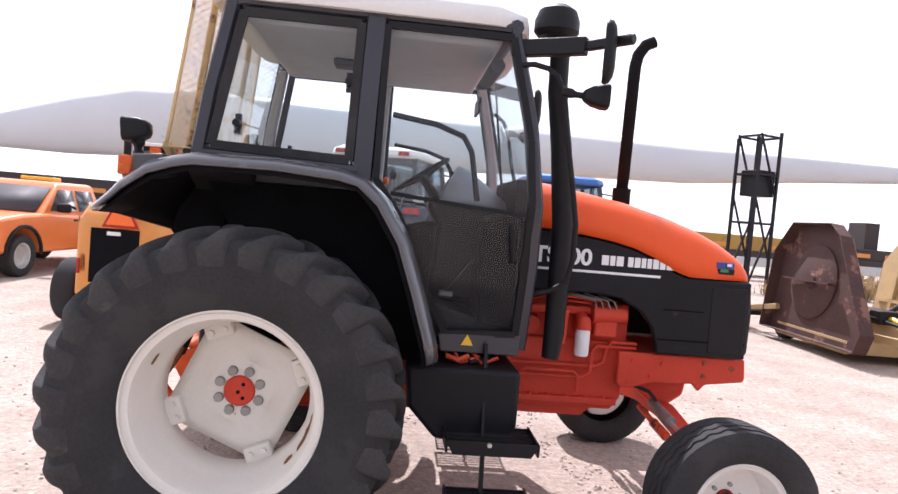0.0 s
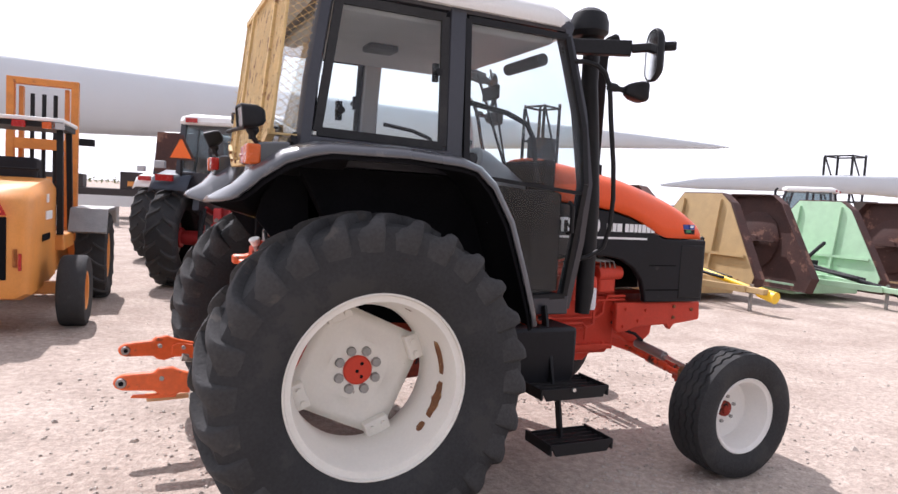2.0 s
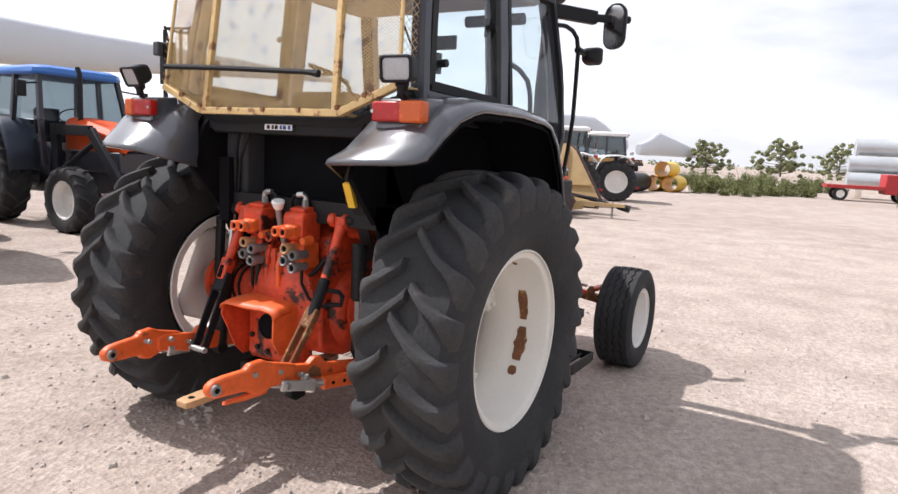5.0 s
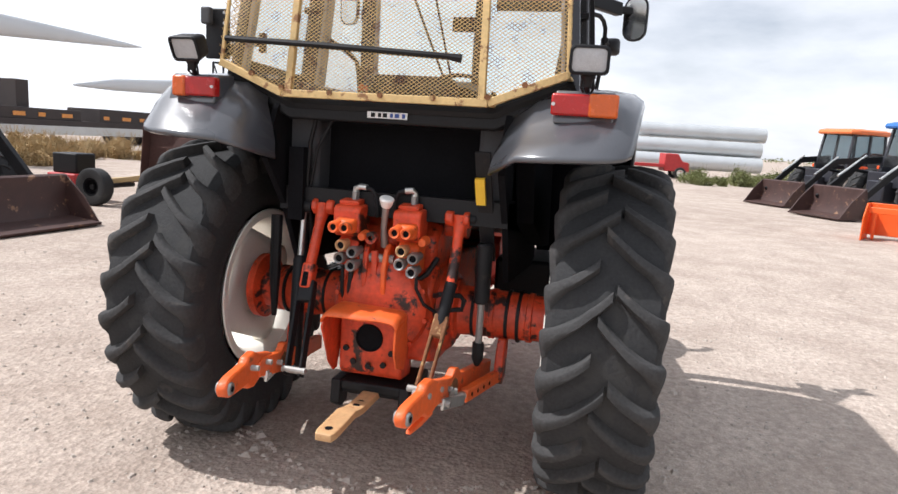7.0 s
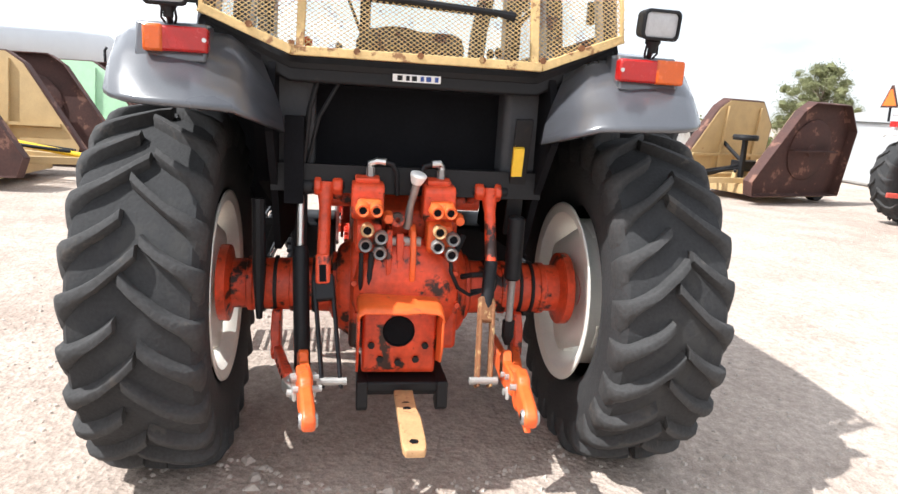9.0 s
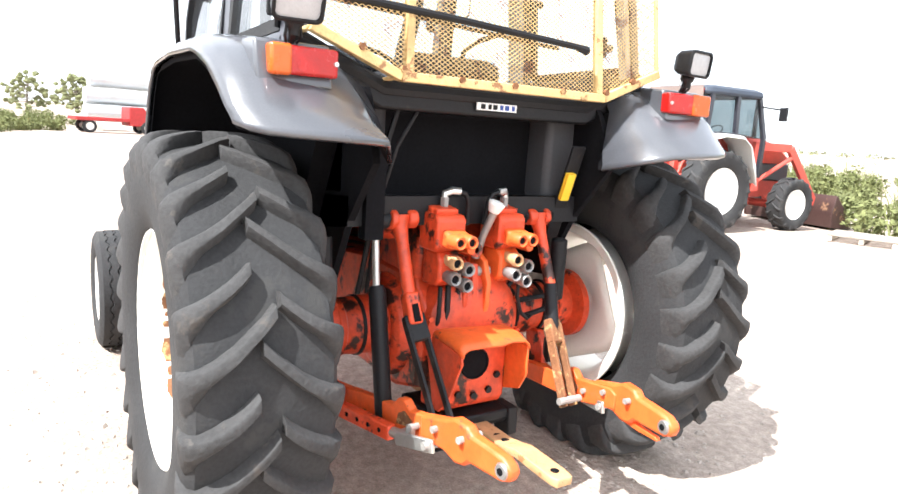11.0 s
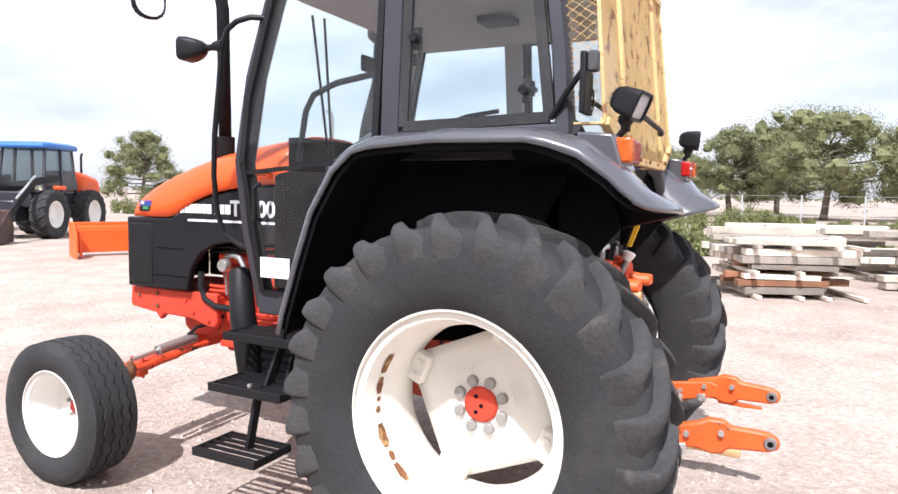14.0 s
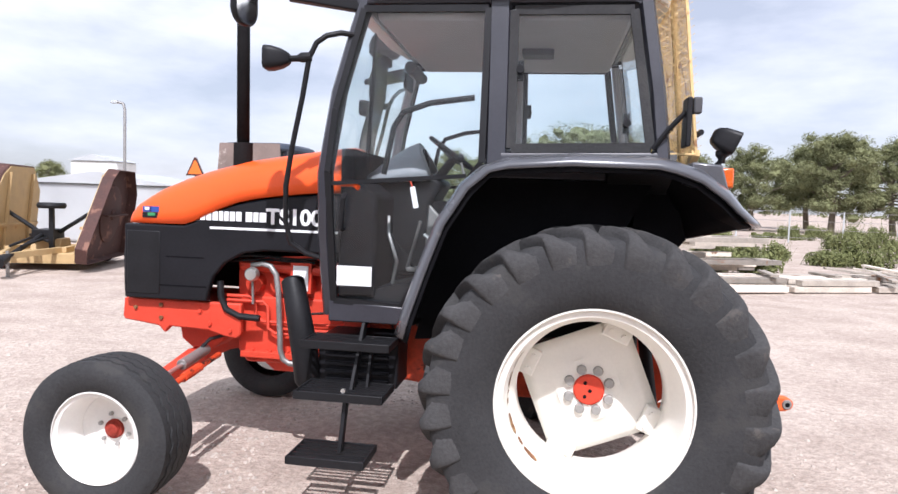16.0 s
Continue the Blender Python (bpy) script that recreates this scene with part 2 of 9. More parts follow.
# ---- mesh helpers ----
class Shape:
    def __init__(self):
        self.v, self.f = [], []

    def add(self, verts, faces):
        k = len(self.v)
        self.v += [tuple(p) for p in verts]
        self.f += [tuple(i + k for i in q) for q in faces]
        return self

    def box(self, x0, x1, y0, y1, z0, z1, m=None):
        p = [(x, y, z) for x in (x0, x1) for y in (y0, y1) for z in (z0, z1)]
        if m:
            p = [m @ Vector(q) for q in p]
        return self.add(p, [(0, 1, 3, 2), (4, 6, 7, 5), (0, 4, 5, 1), (2, 3, 7, 6), (0, 2, 6, 4), (1, 5, 7, 3)])

    def prism(self, poly, y0, y1, axis="y"):
        """Outline of (x, z) pairs pushed from y0 to y1 (or the outline's plane crossed with another axis)."""
        n = len(poly)
        put = {"y": lambda a, b, c: (a, c, b), "x": lambda a, b, c: (c, a, b), "z": lambda a, b, c: (a, b, c)}[axis]
        v = [put(a, b, y0) for a, b in poly] + [put(a, b, y1) for a, b in poly]
        return self.add(v, [tuple(range(n))[::-1], tuple(range(n, 2 * n))] + [(i, (i + 1) % n, n + (i + 1) % n, n + i) for i in range(n)])

    def tube(self, pts, r, seg=10, caps=True):
        """Round bar through the points; r is one radius or one for each point."""
        pts = [Vector(p) for p in pts]
        rs = r if isinstance(r, (list, tuple)) else [r] * len(pts)
        v, f = [], []
        side = None
        for i, p in enumerate(pts):
            d = (pts[min(i + 1, len(pts) - 1)] - pts[max(i - 1, 0)]).normalized()
            if side is None:
                side = d.cross(Vector((0, 0, 1)) if abs(d.z) < 0.9 else Vector((1, 0, 0))).normalized()
            side = (side - d * side.dot(d)).normalized()
            up = d.cross(side)
            v += [p + (side * math.cos(a) + up * math.sin(a)) * rs[i] for a in (2 * math.pi * k / seg for k in range(seg))]
        for i in range(len(pts) - 1):
            f += [(i * seg + k, i * seg + (k + 1) % seg, (i + 1) * seg + (k + 1) % seg, (i + 1) * seg + k) for k in range(seg)]
        if caps:
            f += [tuple(range(seg))[::-1], tuple(range((len(pts) - 1) * seg, len(pts) * seg))]
        return self.add(v, f)

    def bar(self, a, b, w, h, up=(0, 0, 1)):
        """Rectangular bar from a to b, w across and h along the up side."""
        a, b = Vector(a), Vector(b)
        d = (b - a).normalized()
        s = d.cross(Vector(up)).normalized()
        u = s.cross(d)
        p = [c + s * i * w / 2 + u * j * h / 2 for c in (a, b) for i in (-1, 1) for j in (-1, 1)]
        return self.add(p, [(0, 1, 3, 2), (4, 6, 7, 5), (0, 4, 5, 1), (2, 3, 7, 6), (0, 2, 6, 4), (1, 5, 7, 3)])

    def lathe(self, prof, centre, seg=48, axis="y"):
        """Profile of (radius, along) turned about an axis through the centre."""
        c = Vector(centre)
        v, f = [], []
        for k in range(seg):
            a = 2 * math.pi * k / seg
            for r, u in prof:
                q = (r * math.cos(a), u, r * math.sin(a))
                v.append(c + Vector({"y": q, "z": (q[0], q[2], u), "x": (u, q[0], q[2])}[axis]))
        n = len(prof)
        for k in range(seg):
            j = (k + 1) % seg
            f += [(k * n + i, k * n + i + 1, j * n + i + 1, j * n + i) for i in range(n - 1)]
        return self.add(v, f)

    def grid(self, rows, closed=False):
        n = len(rows[0])
        v = [p for r in rows for p in r]
        f = [(i * n + k, i * n + (k + 1) % n, (i + 1) * n + (k + 1) % n, (i + 1) * n + k) for i in range(len(rows) - 1) for k in range(n if closed else n - 1)]
        return self.add(v, f)

    def ball(self, c, r, seg=12, flat=1.0):
        n = seg // 2
        prof = [(r * math.sin(math.pi * i / n), r * flat * math.cos(math.pi * i / n)) for i in range(n + 1)]
        return self.lathe(prof, c, seg, "z")

    def moved(self, m):
        self.v = [tuple(m @ Vector(p)) for p in self.v]
        return self


def rounded_section(m, x, hw, hh, r):
    out = []
    for cy, cz, a0 in ((1, 1, 0), (-1, 1, 90), (-1, -1, 180), (1, -1, 270)):
        for k in range(5):
            a = radians(a0 + 22.5 * k)
            out.append(m @ Vector((x, cy * (hw - r) + r * math.cos(a), cz * (hh - r) + r * math.sin(a))))
    return out


def part(name, shape, mat, parent=None, label="", bevel=0.0, smooth=35, solid=0.0):
    """Links one mesh object under a thing or a part."""
    me = bpy.data.meshes.new(name)
    me.from_pydata(shape.v, [], shape.f)
    bm = bmesh.new()
    bm.from_mesh(me)
    bmesh.ops.remove_doubles(bm, verts=bm.verts, dist=0.00005)
    bmesh.ops.recalc_face_normals(bm, faces=bm.faces)
    bm.to_mesh(me)
    bm.free()
    me.materials.append(mat)
    if smooth:
        me.polygons.foreach_set("use_smooth", [True] * len(me.polygons))
        me.set_sharp_from_angle(angle=radians(smooth))
    ob = new(name, me)
    ob.parent = parent
    if label:
        ob["label"] = label
    if solid:
        s = ob.modifiers.new("thickness", "SOLIDIFY")
        s.thickness, s.offset = solid, 0
    if bevel:
        b = ob.modifiers.new("edges", "BEVEL")
        b.width, b.segments, b.limit_method, b.angle_limit = bevel, 2, "ANGLE", radians(40)
    return ob


def thing(name, label, category, group="", at=None):
    ob = new(name)
    if at is not None:
        ob.matrix_basis = at
    return tagged(ob, label, category, group)


def lerp(table, x):
    """Height of a polyline of (x, value) pairs at x."""
    xs, ys = zip(*sorted(table))
    return float(np.interp(x, xs, ys))


# ---- wheels ----
def tyre_shape(c, rad, bead, half, lugs, side, lug_h=0.044, flat_z=None, loose=None, phase=0.0):
    """Farm tyre: rounded carcass and curved slanting lugs that run over the shoulder; the V points forward on top."""
    s = Shape()
    crown = rad - lug_h
    k = rad / 0.85
    side_r = bead + (crown - bead) * 0.62
    prof = [(bead + 0.004, -half * 0.62), (bead + 0.012, -half * 0.76), (bead + 0.035, -half * 0.87), (bead + (crown - bead) * 0.35, -half * 0.98), (side_r, -half), (crown - 0.075 * k, -half * 0.988), (crown - 0.038 * k, -half * 0.95), (crown - 0.016 * k, -half * 0.87), (crown - 0.008 * k, -half * 0.68), (crown - 0.003 * k, -half * 0.4), (crown, 0)]
    prof += [(r, -u) for r, u in prof[-2::-1]]
    s.lathe(prof, c, 72)
    c = Vector(c)
    step = 2 * math.pi / lugs
    # stations along one lug: width fraction, drop of the carcass, height over it, outward lean, turn and breadth
    inner = {0: [(-0.10, 0.0, 0.9, 0.0, -0.030, 0.95), (0.06, 0.0, 1.0, 0.0, 0.020, 0.90)], 1: [(0.16, 0.001, 0.9, 0.0, 0.045, 0.95), (0.26, 0.002, 1.0, 0.0, 0.075, 0.92)]}
    outer = [(0.42, 0.003, 1.0, 0.03, 0.115, 0.94), (0.62, 0.008, 1.0, 0.08, 0.155, 1.0), (0.78, 0.016, 0.98, 0.20, 0.180, 1.06), (0.88, 0.027, 0.90, 0.45, 0.192, 1.12), (0.95, 0.046, 0.66, 0.80, 0.199, 1.16), (0.982, 0.082, 0.36, 0.96, 0.203, 1.18), (0.995, 0.135, 0.02, 1.0, 0.206, 1.18)]
    # across one lug: height and place; over the shoulder the trailing side runs out in a long slope
    mid = ((-0.25, -1.35), (0.30, -1.12), (0.92, -0.96), (1.0, -0.82), (1.0, 0.0), (0.98, 0.74), (0.90, 0.98), (0.35, 1.35), (-0.20, 1.8))
    end = ((-0.20, -5.4), (0.30, -3.7), (0.62, -2.3), (0.86, -1.1), (0.98, -0.1), (1.0, 0.6), (0.88, 1.05), (0.40, 1.35), (-0.20, 1.7))
    w = min(0.0245 * k, 0.115 * step * rad)
    jit = random.Random(int(abs(c.y) * 1000 + rad * 100))
    for n_ in range(lugs):
        for hand in (-1, 1):
            t0 = phase + n_ * step + (step / 2 if hand > 0 else 0) + jit.uniform(-0.008, 0.008)
            wear = jit.uniform(0.88, 1.0)
            rows = []
            for q, drop, hh, lean, turn, wide in inner[n_ % 2] + outer:
                nu, nr = hand * lean, math.sqrt(1 - lean * lean)
                u0, r0 = hand * half * q, crown - drop * k
                th = t0 - turn * 1.02
                row = []
                run = min(1.0, max(0.0, (q - 0.70) / 0.24))
                for (u_a, d_a), (u_b, d_b) in zip(mid, end):
                    up, dt = u_a + (u_b - u_a) * run, d_a + (d_b - d_a) * run
                    lift = lug_h * (hh * up * wear if up > 0 else up)
                    a = th + dt * w * wide / rad
                    r = r0 + nr * lift
                    row.append(c + Vector((r * math.sin(a), u0 + nu * lift, r * math.cos(a))))
                rows.append(row)
            g = s if loose is None else Shape()
            g.grid(rows)
            m = len(g.v)
            g.f += [tuple(range(m - 9, m)), tuple(range(m - 81, m - 72))]
            if loose is not None:
                loose.append(g)
    for g in loose or ():
        g.v = [(x, y, max(z, flat_z)) for x, y, z in g.v]
    if flat_z is not None:
        s.v = [(x, y, max(z, flat_z)) for x, y, z in s.v]
    return s


def ribbed_tyre(c, rad, bead, half, ribs=4):
    """Front tyre with zigzag grooves between its ribs and small notches along the shoulders."""
    s = Shape()
    d = 0.014
    edge = half * 0.84
    wid = 2 * edge / (ribs + (ribs - 1) * 0.28)
    seg = 120
    rows = []
    for k in range(seg):
        a = 2 * math.pi * k / seg
        wave = 0.007 * (1 if (k // 2) % 2 else -1)
        notch = 0.010 if k % 4 == 0 else 0.0
        prof = [(bead + 0.004, -half * 0.6), (bead + 0.014, -half * 0.76), (bead + 0.03, -half * 0.88), ((bead + rad) / 2, -half), (rad - 0.045, -half * 0.97), (rad - 0.030 - notch, -half * 0.93), (rad - 0.012, -half * 0.86)]
        x = -edge
        for i in range(ribs):
            cr = rad - 0.010 * abs((x + wid / 2) / edge) ** 2
            prof += [(cr, x + (wave if i else 0)), (cr, x + wid + (wave if i < ribs - 1 else 0))]
            if i < ribs - 1:
                prof += [(cr - d, x + wid * 1.05 + wave), (cr - d, x + wid * 1.23 + wave)]
            x += wid * 1.28
        prof += [(r, -u) for r, u in prof[6::-1]]
        rows.append([(c[0] + r * math.cos(a), c[1] + u, max(0.0, c[2] + r * math.sin(a))) for r, u in prof])
    rows.append(rows[0])
    s.grid(rows)
    return s


def rear_wheel(parent, c, side, turn, out=0.0, rust=(), name="rear_wheel"):
    """Large drive wheel: c is the hub centre, side the outward way along y, turn the plate's angle."""
    x, y, z = c
    lugs = []
    w = part(name, tyre_shape((x, y + side * (0.12 + out), z), 0.852, 0.44, 0.245, 26, side, 0.052, 0.0, lugs, 0.136), M_RUBBER, parent, "worn black lugged tractor tyre with dusty tread")
    o = lambda u: side * u
    prof = [(0.455, 0.325), (0.462, 0.318), (0.455, 0.305), (0.425, 0.300), (0.415, 0.27), (0.405, 0.19), (0.385, 0.15), (0.372, 0.10), (0.372, -0.02), (0.39, -0.06), (0.41, -0.09), (0.445, -0.095), (0.458, -0.10)]
    part("rim", Shape().lathe([(r, o(u + (out if u > 0.2 else 0))) for r, u in prof], (x, y, z), 64), M_RIM, w, "cream-painted steel rim with rust patches", solid=0.010)
    for g in lugs:
        part("tread_lug", g, M_TREAD, w, smooth=42)
    # square plate with its corners on the rim, dished round the hub
    s = Shape()
    rows = []
    n = 64
    for r01, du in ((0.0, 0.0), (0.30, 0.0), (0.42, 0.0), (0.50, -0.012), (0.80, -0.028), (1.0, -0.030)):
        row = []
        for k in range(n):
            a = 2 * math.pi * k / n + turn
            q = (a - turn + math.pi / 4) % (math.pi / 2) - math.pi / 4
            edge = min(0.295 / math.cos(q), 0.368) if abs(q) < math.radians(44.9) else 0.368
            r = min(r01 * 0.37, edge) if r01 < 0.5 else edge * (0.55 + 0.45 * (r01 - 0.5) / 0.5) if r01 > 0.5 else edge * 0.55
            row.append((x + r * math.cos(a), y + o(du), z + r * math.sin(a)))
        rows.append(row)
    s.grid(rows, closed=True)
    part("wheel_plate", s, M_RIM, w, "cream wheel plate with four side openings", solid=0.014, smooth=50)
    for k in range(4):
        a = turn + math.pi / 4 + k * math.pi / 2
        ca, sa = math.cos(a), math.sin(a)
        m = Matrix.Translation((x + ca * 0.335, y + o(0.01), z + sa * 0.335)) @ Matrix.Rotation(-a, 4, "Y")
        b = Shape().box(-0.045, 0.045, -0.03, 0.03, -0.07, 0.07, m)
        part("rim_lug", b, M_RIM, w, bevel=0.008)
        for d in (-0.035, 0.035):
            p = Vector((x + ca * 0.325 - sa * d, y, z + sa * 0.325 + ca * d))
            part("lug_bolt", Shape().tube([p + Vector((0, o(0.035), 0)), p + Vector((0, o(0.062), 0))], 0.016, 6), M_RIM, w)
    # flaked rust on the inside of the barrel
    rr = random.Random(int(y * 100))
    for a0, a1, u0, u1 in rust:
        s = Shape()
        rows = []
        for k in range(9):
            a = math.radians(a0 + (a1 - a0) * k / 8)
            wob = math.sin(math.pi * min(max(k / 8, 0.06), 0.94)) ** 0.3
            lo, hi = u0 + (u1 - u0) * (0.5 - 0.5 * wob * rr.uniform(0.7, 1)), u0 + (u1 - u0) * (0.5 + 0.5 * wob * rr.uniform(0.7, 1))
            rows.append([(x + (float(np.interp(u, [0.10, 0.15, 0.19, 0.27], [0.372, 0.385, 0.405, 0.415])) - 0.0085) * math.cos(a), y + o(u), z + (float(np.interp(u, [0.10, 0.15, 0.19, 0.27], [0.372, 0.385, 0.405, 0.415])) - 0.0085) * math.sin(a)) for u in (lo, (lo + hi) / 2, hi)])
        part("rust_patch", s.grid(rows), M_RUST, w, "flaked brown rust")
    for k in range(8):
        a = turn + math.pi * 2 * k / 8
        p = Vector((x + 0.108 * math.cos(a), y, z + 0.108 * math.sin(a)))
        part("wheel_nut", Shape().tube([p + Vector((0, o(0.0), 0)), p + Vector((0, o(0.030), 0))], [0.027, 0.024], 10), M_BOLT, w, bevel=0.003)
    part("hub_cap", Shape().lathe([(0.0, o(0.022)), (0.070, o(0.022)), (0.078, o(0.016)), (0.080, o(-0.01))], (x, y, z), 32), M_RED_FRONT, w, "orange-red hub cap")
    for dx, dz in ((0.02, 0.035), (-0.005, -0.005), (0.02, -0.035)):
        part("hub_hole", Shape().lathe([(0.0, o(0.0235)), (0.010, o(0.0235)), (0.010, o(0.01))], (x + dx, y, z + dz), 10), M_INNER, w)
    return w


def front_wheel(parent, c, side):
    x, y, z = c
    w = part("front_wheel", ribbed_tyre((x, y, z), 0.418, 0.235, 0.155, 5), M_RUBBER, parent, "small ribbed front tyre on a white wheel")
    o = lambda u: side * u
    prof = [(0.245, 0.130), (0.250, 0.124), (0.240, 0.115), (0.225, 0.110), (0.218, 0.07), (0.205, 0.0), (0.195, -0.05), (0.12, -0.065), (0.085, -0.055), (0.0, -0.055)]
    part("rim", Shape().lathe([(r, o(u)) for r, u in prof], (x, y, z), 48), M_RIM_CLEAN, w, "white front rim", solid=0.006)
    part("hub", Shape().lathe([(0.0, o(-0.012)), (0.022, o(-0.012)), (0.032, o(-0.018)), (0.036, o(-0.034)), (0.052, o(-0.034)), (0.055, o(-0.06))], (x, y, z), 20), M_HUB, w, "dull red-brown front hub")
    for k in range(6):
        a = math.pi * 2 * k / 6 + 0.3
        p = Vector((x + 0.085 * math.cos(a), y, z + 0.085 * math.sin(a)))
        part("wheel_nut", Shape().tube([p + Vector((0, o(-0.06), 0)), p + Vector((0, o(-0.035), 0))], 0.012, 6), M_BOLT, w)
    return w


# ---- ground ----
def ground_material():
    m = bpy.data.materials.new("dry_gravel_yard")
    m.use_nodes = True
    n, l = m.node_tree.nodes, m.node_tree.links
    p = n["Principled BSDF"]
    co = n.new("ShaderNodeTexCoord")
    tex = {}
    for key, sc, det, rough in (("huge", 0.12, 5, 0.6), ("mid", 1.3, 7, 0.65), ("fine", 16, 8, 0.7), ("grit", 95, 3, 0.6)):
        t = n.new("ShaderNodeTexNoise")
        t.inputs["Scale"].default_value, t.inputs["Detail"].default_value, t.inputs["Roughness"].default_value = sc, det, rough
        l.new(co.outputs["Object"], t.inputs["Vector"])
        tex[key] = t
    v = n.new("ShaderNodeTexVoronoi")
    v.inputs["Scale"].default_value = 34
    l.new(co.outputs["Object"], v.inputs["Vector"])

    def ramp(src, stops):
        r = n.new("ShaderNodeValToRGB")
        e = r.color_ramp.elements
        e[0].position, e[0].color = stops[0][0], (*stops[0][1], 1)
        e[1].position, e[1].color = stops[1][0], (*stops[1][1], 1)
        l.new(src, r.inputs["Fac"])
        return r.outputs["Color"]

    def mix(a, b, fac, kind="MIX"):
        x = n.new("ShaderNodeMix")
        x.data_type, x.blend_type = "RGBA", kind
        l.new(a, x.inputs["A"])
        l.new(b, x.inputs["B"])
        if isinstance(fac, float):
            x.inputs["Factor"].default_value = fac
        else:
            l.new(fac, x.inputs["Factor"])
        return x.outputs["Result"]

    base = ramp(tex["mid"].outputs["Fac"], ((0.36, (0.35, 0.285, 0.24)), (0.62, (0.53, 0.455, 0.395))))
    far = ramp(tex["huge"].outputs["Fac"], ((0.4, (0.41, 0.345, 0.295)), (0.62, (0.55, 0.48, 0.42))))
    c = mix(base, far, 0.4)
    stones = ramp(tex["fine"].outputs["Fac"], ((0.38, (0.55, 0.52, 0.50)), (0.68, (1.25, 1.22, 1.2))))
    c = mix(c, stones, 0.6, "MULTIPLY")
    grit = ramp(tex["grit"].outputs["Fac"], ((0.35, (0.62, 0.6, 0.6)), (0.65, (1.3, 1.28, 1.26))))
    c = mix(c, grit, 0.45, "MULTIPLY")
    l.new(c, p.inputs["Base Color"])
    p.inputs["Roughness"].default_value = 0.95
    p.inputs["Specular IOR Level"].default_value = 0.15
    s = n.new("ShaderNodeMath")
    s.operation = "ADD"
    l.new(tex["fine"].outputs["Fac"], s.inputs[0])
    l.new(v.outputs["Distance"], s.inputs[1])
    b = n.new("ShaderNodeBump")
    b.inputs["Strength"].default_value, b.inputs["Distance"].default_value = 0.4, 0.03
    l.new(s.outputs[0], b.inputs["Height"])
    l.new(b.outputs["Normal"], p.inputs["Normal"])
    return m


M_GROUND = ground_material()
rng = random.Random(7)
g = Shape()
# one sheet: fine squares in the yard, growing outwards to the horizon
axis_x = [-2500, -600, -150, -60, -30] + [-15 + 0.6 * i for i in range(76)] + [45, 70, 150, 600, 2500]
axis_y = [-2500, -600, -200, -80, -40] + [-22 + 0.6 * i for i in range(68)] + [30, 60, 200, 600, 2500]
rows = []
for gx in axis_x:
    rows.append([(gx, gy, 0.0 if abs(gx) > 40 or abs(gy) > 25 or math.hypot(gx - 1, gy) < 4 else 0.035 * (noise.noise(Vector((gx * 0.35, gy * 0.35, 3))) - 0.15)) for gy in axis_y])
g.grid(rows)
ground = part("ground", g, M_GROUND, smooth=180)
tagged(ground, "dry pinkish-tan gravel yard with dust and pebbles", "ground", kind="structure")


def pebbles():
    s = Shape()
    r = random.Random(3)
    for i in range(5200):
        a, d = r.uniform(0, 6.283), 1.2 + 9 * r.random() ** 1.6
        px, py = 0.8 + d * math.cos(a) * 1.1, d * math.sin(a)
        q = r.uniform(0.006, 0.017) * (2.0 if r.random() < 0.03 else 1)
        rot = Matrix.Rotation(r.uniform(0, 6.28), 4, "Z")
        pts = [(-1, -0.7, 0), (0.9, -0.8, 0), (1, 0.7, 0), (-0.8, 0.9, 0), (-0.5, -0.3, 0.8), (0.4, -0.4, 0.9), (0.5, 0.4, 0.7), (-0.4, 0.45, 0.8)]
        v = [rot @ Vector((x * q * r.uniform(0.7, 1.2), y * q * r.uniform(0.7, 1.2), z * q * 0.9)) + Vector((px, py, 0.0)) for x, y, z in pts]
        if math.hypot(px - 1, py) > 3.9:
            v = [p + Vector((0, 0, 0.035 * (noise.noise(Vector((px * 0.35, py * 0.35, 3))) - 0.15) - 0.003)) for p in v]
        s.add(v, [(4, 5, 6, 7), (0, 1, 5, 4), (1, 2, 6, 5), (2, 3, 7, 6), (3, 0, 4, 7)])
    return s


M_STONE = material("pale_pebbles", (0.44, 0.38, 0.33), 0.9, var=0.35, scale=9, bump=0)
tagged(part("pebbles", pebbles(), M_STONE, smooth=0), "loose pale pebbles scattered over the yard", "gravel", kind="stuff")

# ---- the tractor in the middle ----
T = thing("farm_tractor", "orange and dark blue farm tractor with a closed cab", "tractor")

rear_wheel(T, (0, -0.93, 0.79), -1, math.radians(-24), 0.045, ((1, 27, 0.175, 0.245), (-33, -5, 0.17, 0.25), (-46, -38, 0.18, 0.235), (148, 157, 0.20, 0.245), (60, 66, 0.22, 0.25)))
rear_wheel(T, (0, 0.93, 0.79), 1, math.radians(-22), 0.0, ((20, 34, 0.185, 0.245), (6, 17, 0.19, 0.24), (1, 4, 0.20, 0.225), (-6, -2, 0.20, 0.235), (-28, -13, 0.185, 0.245), (-37, -31, 0.19, 0.23), (-52, -39, 0.19, 0.24)))
for sd in (-1, 1):
    front_wheel(T, (2.55, sd * 1.115, 0.414), sd)

